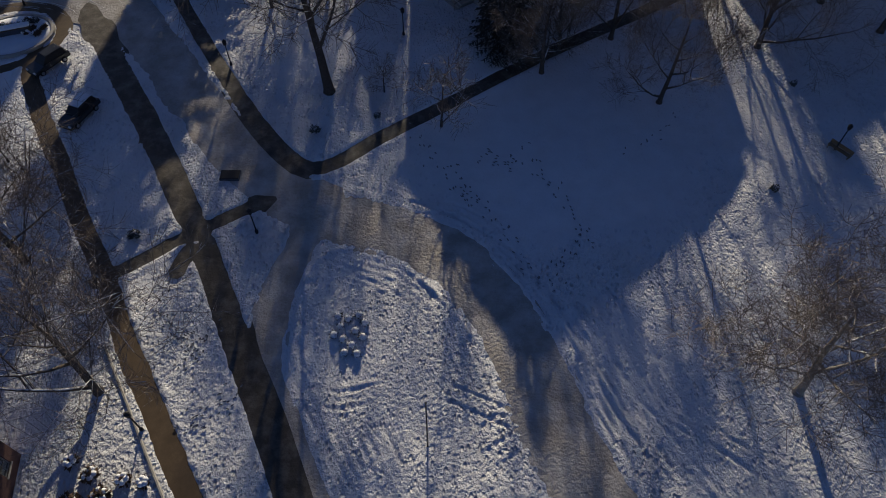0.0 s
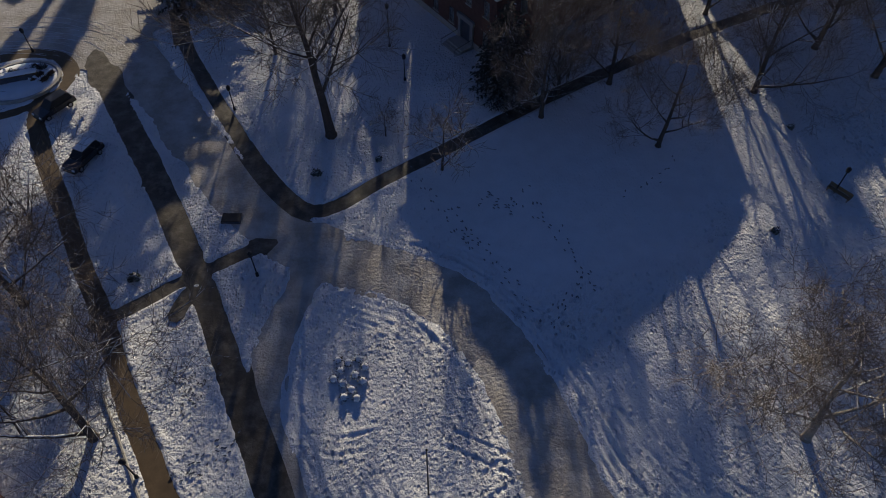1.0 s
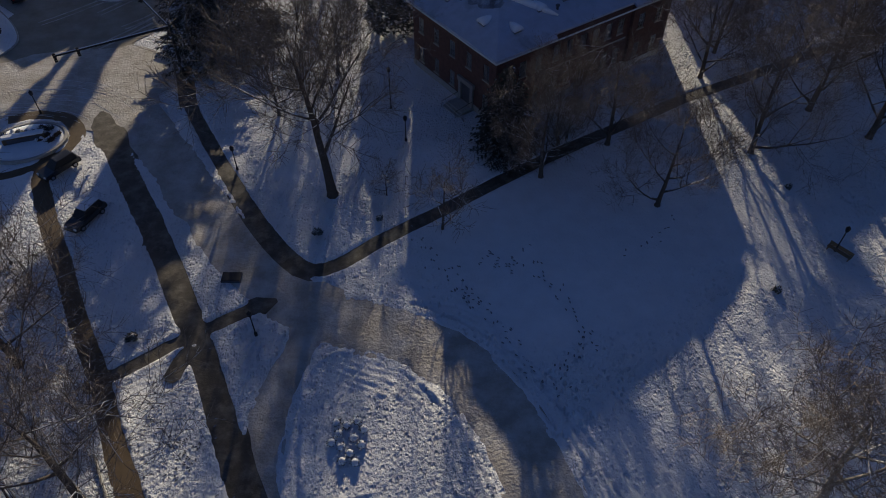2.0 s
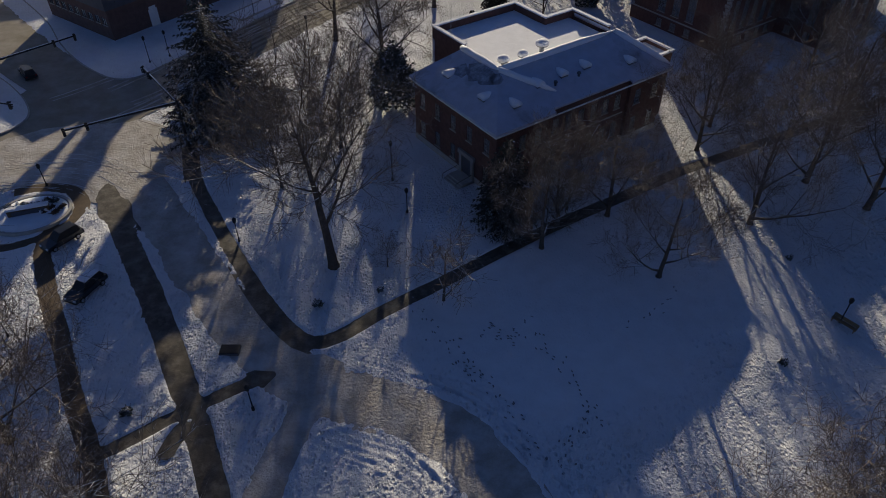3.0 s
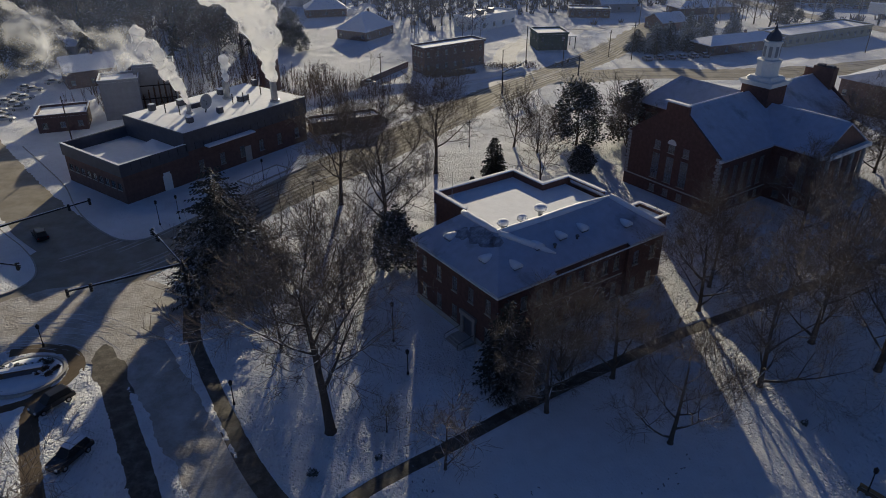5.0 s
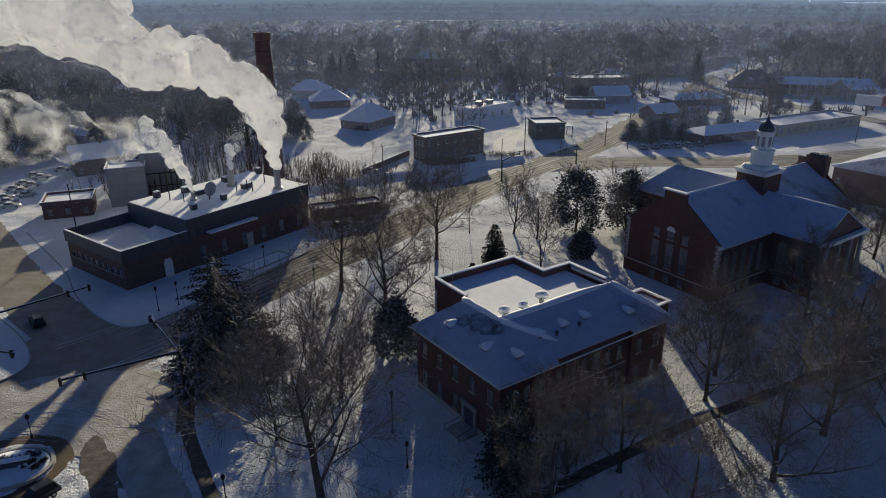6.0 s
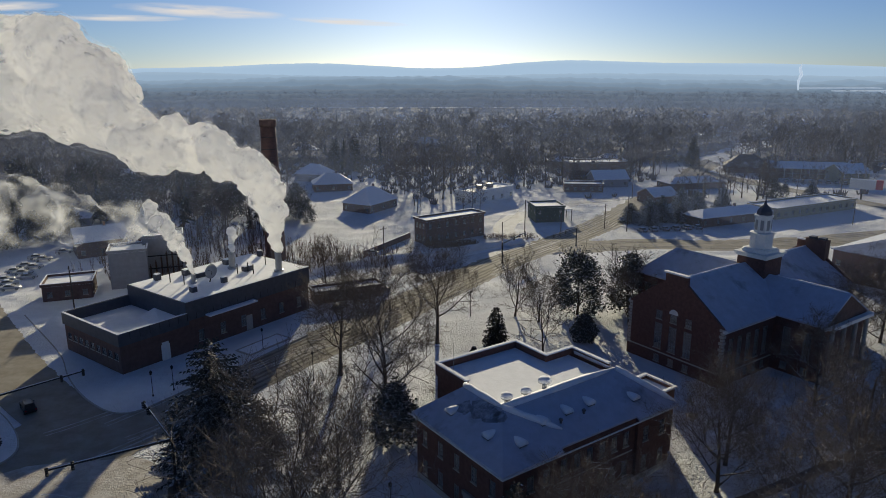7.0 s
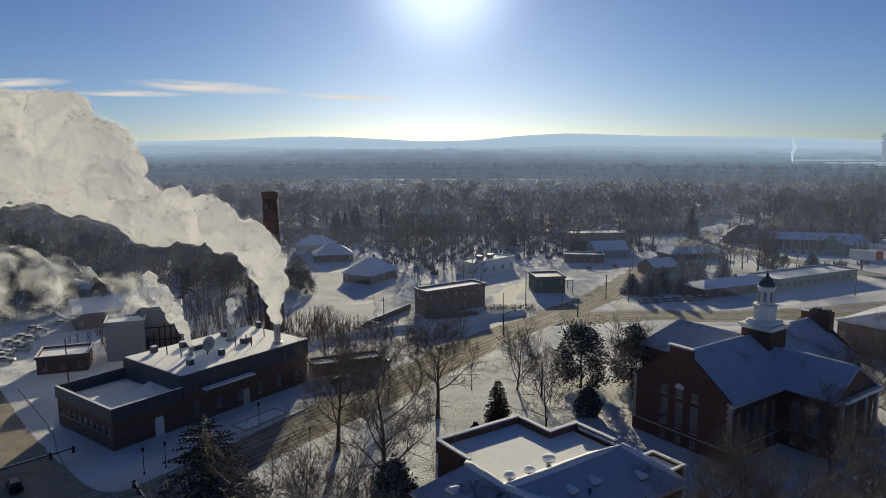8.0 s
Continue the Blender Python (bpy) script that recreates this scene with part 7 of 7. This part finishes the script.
for a, b in zip(cable_pts, cable_pts[1:]):
    line += [Vector(a).lerp(Vector(b), t / 8) - Vector((0, 0, 1.1 * math.sin(math.pi * t / 8))) for t in range(8)]
line.append(Vector(cable_pts[-1]))
whole("overhead_cable", Build().tube(line, [0.03] * len(line), 4), BLACK, "sagging overhead cable between poles", "cable")

# ---- planter with the stone sign ----


def sign_planter():
    p = thing("sign_planter", "oval snowed planter with a low stone sign", "planter", -51.2, 65.2, 0, 18)
    part("kerb", Build().rings([[(w * math.cos(a), 0.82 * w * math.sin(a), z) for a in (2 * math.pi * i / 36 for i in range(36))] for w, z in ((4.9, -0.15), (4.9, 0.35), (4.55, 0.38), (4.5, 0.2))]), STONE, p, "low pale stone kerb")
    part("bed", Build().lathe([(4.6, 0.05), (4.3, 0.34), (3.0, 0.5), (0.2, 0.62)], 30, ry=0.82), ROOF_SNOW, p, "domed snow over the bed", smooth=True)
    part("stone_wall", Build().box(-2.4, -0.45, 0.2, 2.4, 0.25, 1.35, 0.08), BRICKWALK, p, "low stone sign wall")
    part("wall_snow", Build().box(-2.45, -0.5, 1.35, 2.45, 0.3, 1.6, 0.12), ROOF_SNOW, p)
    part("sign_panel", Build().box(-1.9, -0.49, 0.5, 1.9, -0.453, 1.15), DARK_METAL, p, "dark sign panel")
    for i in range(7):
        r = random.Random(i)
        part("shrub", bush(30 + i, 0.45), LEAF, p, "low shrub capped with snow", pose(-2.6 + 0.9 * i, 1.2 + r.uniform(-0.3, 0.5), 0.45))
    r = random.Random(8)
    for i in range(34):
        a, k = r.uniform(-0.6, 2.6), r.uniform(0.35, 0.95)
        x, y, s = 4.0 * k * math.cos(a), 3.2 * k * math.sin(a), r.uniform(0.5, 1.0)
        part("snow_mound", Build().lathe([(0.42 * s, 0.3), (0.38 * s, 0.55), (0.2 * s, 0.62 + 0.3 * s), (0.03, 0.66 + 0.32 * s)], 8, x, y), ROOF_SNOW, p, smooth=True)
        if i % 2 == 0:
            part("bare_shrub", bush(60 + i % 6, 0.4 * s), RED_TWIG, p, "bare stems of a low shrub", pose(x + 0.25, y - 0.25, 0.45))
    return p


sign_planter()

# ---- small things on the lawns ----
b = thing("bench", "timber swing bench frame standing on trampled snow", "bench", 42.1, 46.0, 0, -52)
part("seat", Build().box(-1.3, -0.25, 0.42, 1.3, 0.25, 0.48, 0.01), PLANK, b)
part("backrest", Build().box(-1.3, 0.25, 0.5, 1.3, 0.31, 0.95, 0.01), PLANK, b)
for x in (-1.15, 1.15):
    for y in (-0.2, 0.22):
        part("leg", Build().box(x - 0.05, y - 0.05, -0.05, x + 0.05, y + 0.05, 0.42), PLANK, b)
    part("armrest", Build().box(x - 0.06, -0.28, 0.62, x + 0.06, 0.3, 0.68), PLANK, b)
pad = thing("utility_box", "dark flat utility cover set in snow", "utility box", -21.2, 43.0, 0, 0)
part("base", Build().box(-1.0, -0.65, -0.1, 1.0, 0.65, 0.18, 0.03), DARK_METAL, pad)
part("lid", Build().box(-0.95, -0.6, 0.18, 0.95, 0.6, 0.26, 0.03), BLACK, pad)
bed = thing("plant_bed", "kerbed snowy plant bed beside the heating plant", "plant bed", -39.5, 126.0, 0, 56)
part("kerb", Build().box(0, -2.2, -0.05, 11, -1.9, 0.35).box(0, 1.9, -0.05, 11, 2.2, 0.35).box(0, -1.9, -0.05, 0.3, 1.9, 0.35).box(10.7, -1.9, -0.05, 11, 1.9, 0.35), STONE, bed)
part("snow_fill", Build().box(0.3, -1.9, -0.05, 10.7, 1.9, 0.28, 0.05), ROOF_SNOW, bed)
bank_line = smooth_line([(-38.0, 181.0), (-22.2, 194.0), (-5.8, 201.5), (11.8, 211.0), (26.0, 219.5)], 1.4)
bank = Build()
run = np.gradient(bank_line, axis=0)
side = np.stack([-run[:, 1], run[:, 0]], 1) / np.linalg.norm(run, axis=1)[:, None]
bank.rings([[(p[0] + q[0] * o, p[1] + q[1] * o, z * (1 + 0.35 * noise.noise((i * 0.4, o, 3)))) for o, z in ((-2.4, -0.1), (-1.3, 0.75), (-0.3, 1.45), (0.6, 1.3), (1.8, 0.6), (3.0, -0.1))] for i, (p, q) in enumerate(zip(bank_line, side))])
whole("snow_bank", bank, SNOW, "long ploughed snow bank beside the service drive", "snow bank", kind="structure", smooth=True)
w = thing("low_wall", "low dark retaining wall beside the bank", "wall", -23.5, 200.5, 0, 63)
part("wall_body", Build().box(0, 0, -0.1, 28, 0.4, 1.8), BRICK_DARK, w)
part("coping", Build().box(-0.05, -0.05, 1.8, 28.05, 0.45, 1.95, 0.03), ROOF_SNOW, w)


def scrub(label, x0, x1, y0, y1, count, high, seed, mat):
    rnd = random.Random(seed)
    b = Build()
    for i in range(count):
        p = Vector((rnd.uniform(x0, x1), rnd.uniform(y0, y1), -0.05))
        for j in range(3):
            q = p + Vector((rnd.gauss(0, 0.5), rnd.gauss(0, 0.5), high * rnd.uniform(0.4, 1.0)))
            b.tube([p, q], [0.05, 0.025], 3)
            b.tube([p.lerp(q, 0.5), q + Vector((rnd.gauss(0, 0.5), rnd.gauss(0, 0.5), 0.1))], [0.03, 0.02], 3)
    return whole("scrub", b, mat, label, "scrub", kind="stuff")


scrub("bare brown scrub on the bank", -36, -14, 186, 206, 170, 3.6, 3, RED_TWIG)
scrub("bare brown scrub on the bank", -60, -34, 176, 210, 200, 5.4, 4, RED_TWIG)
scrub("low dark hedge before the brick block", -6, 11, 211, 214.5, 260, 2.6, 5, RED_TWIG)
scrub("snowy scrub beside the lane", 14, 32, 222, 228, 120, 1.4, 6, RED_TWIG)
scrub("bare brown scrub behind the plant", -100, -56, 172, 230, 500, 6.0, 7, RED_TWIG)


# ---- ruts and footprints ----


def ruts(label, key, offsets, seed, height, width, lo, hi, mat=None):
    """Low ridges of snow pushed up by wheels, running along a way at a distance from it."""
    rnd = random.Random(seed)
    line = LINES[key]
    d = np.gradient(line, axis=0)
    d /= np.linalg.norm(d, axis=1)[:, None]
    nrm = np.stack([-d[:, 1], d[:, 0]], 1)
    b = Build()
    n = len(line)
    for off in offsets:
        a0 = rnd.randint(int(lo * n), int((lo + 0.55 * (hi - lo)) * n))
        a1 = min(n - 1, int(hi * n), a0 + rnd.randint(6, 16))
        drift = rnd.uniform(-2.4, 2.4)
        pts = []
        for i in range(a0, a1):
            f = (i - a0) / max(1, a1 - a0)
            p = line[i] + nrm[i] * (off + drift * f + 0.12 * noise.noise((i * 0.7, off * 3, seed)))
            if min(np.min(np.hypot(*(LINES[w] - p).T)) - WAYS[w][0] for w in ("drive", "lower_drive", "footpath", "cross_path", "brick_walk")) > 0.9:
                pts.append((p, nrm[i]))
        if len(pts) < 3:
            continue
        for side in (-0.55, 0.55):
            k = len(b.v)
            w = width * rnd.uniform(0.6, 1.2)
            for i, (p, q) in enumerate(pts):
                e = min(1.0, 0.15 + min(i, len(pts) - 1 - i) / 2)
                hh = -0.05 + (height + 0.05) * e * (0.35 + 1.0 * rnd.random())
                for dx, z in ((-w, -0.09), (0, hh), (w, -0.09)):
                    c = p + q * (side + dx)
                    b.v.append((c[0], c[1], z))
            for i in range(len(pts) - 1):
                for j in range(2):
                    a = k + i * 3 + j
                    b.f.append((a, a + 1, a + 4, a + 3))
    return whole("wheel_ruts", b, mat or SNOW, label, "wheel ruts", kind="stuff")


R = random.Random(4)
ruts("wheel ruts along the snowy street", "main_street", [R.uniform(-8, 8) for i in range(60)], 5, -0.02, 0.26, 0.12, 0.72, SLUSH)

ruts("wheel ruts in trodden snow by the planter", "apron", [R.uniform(-5, 5) for i in range(12)], 6, 0.0, 0.12, 0.0, 0.98)


def footprints():
    """Trails of footprints pressed into the snow; grey colour stands for the shade in their pits."""
    rnd = random.Random(9)
    b = Build()
    trails = [((1.5, 44), (9.5, 30), 46), ((-3, 50), (3.5, 38), 30), ((9, 47), (15, 34), 34), ((11, 30), (14, 36), 20), ((5, 46), (8, 44), 26), ((-22, 21), (-19.5, 26), 30), ((-20.5, 16), (-16.5, 19.5), 34), ((-24.5, 26.5), (-20.5, 22.5), 30), ((20, 46), (27, 52), 12)]
    for (x0, y0), (x1, y1), n in trails:
        for i in range(n):
            t = i / n
            x, y = x0 + (x1 - x0) * t + rnd.gauss(0, 0.5), y0 + (y1 - y0) * t + rnd.gauss(0, 0.5)
            a = math.atan2(y1 - y0, x1 - x0) + rnd.gauss(0, 0.4)
            ca, sa = math.cos(a), math.sin(a)
            ring = [(0.17 * math.cos(w) * rnd.uniform(0.8, 1.2), 0.08 * math.sin(w) * rnd.uniform(0.8, 1.2)) for w in (6.283 * j / 7 for j in range(7))]
            b.add([(x + u * ca - v * sa, y + u * sa + v * ca, 0.09) for u, v in ring] + [(x, y, 0.02)], [(j, (j + 1) % 7, 7) for j in range(7)])
    return whole("footprints", b, PRINT_SHADE, "trails of footprints pressed into the snow", "footprints", kind="stuff")


footprints()
for x, y in ((-9.0, 24.6), (-8.5, 25.4), (-8.2, 24.2), (-7.9, 26.2), (-7.4, 23.6), (-7.2, 25.0), (-7.0, 26.6), (-6.5, 24.4), (-6.4, 25.8), (-8.8, 26.4), (-8.0, 22.9), (-6.9, 22.8)):
    p = thing("snowed_shrub", "clipped shrub buried in a cap of snow", "shrub", x, y, 0, 40 * x, "shrubs of the round lawn")
    part("foliage", bush(int(100 * x), 0.3), LEAF, p)
    part("snow_cap", Build().lathe([(0.3, 0.02), (0.36, 0.2), (0.26, 0.42), (0.04, 0.5)], 9), ROOF_SNOW, p, smooth=True)
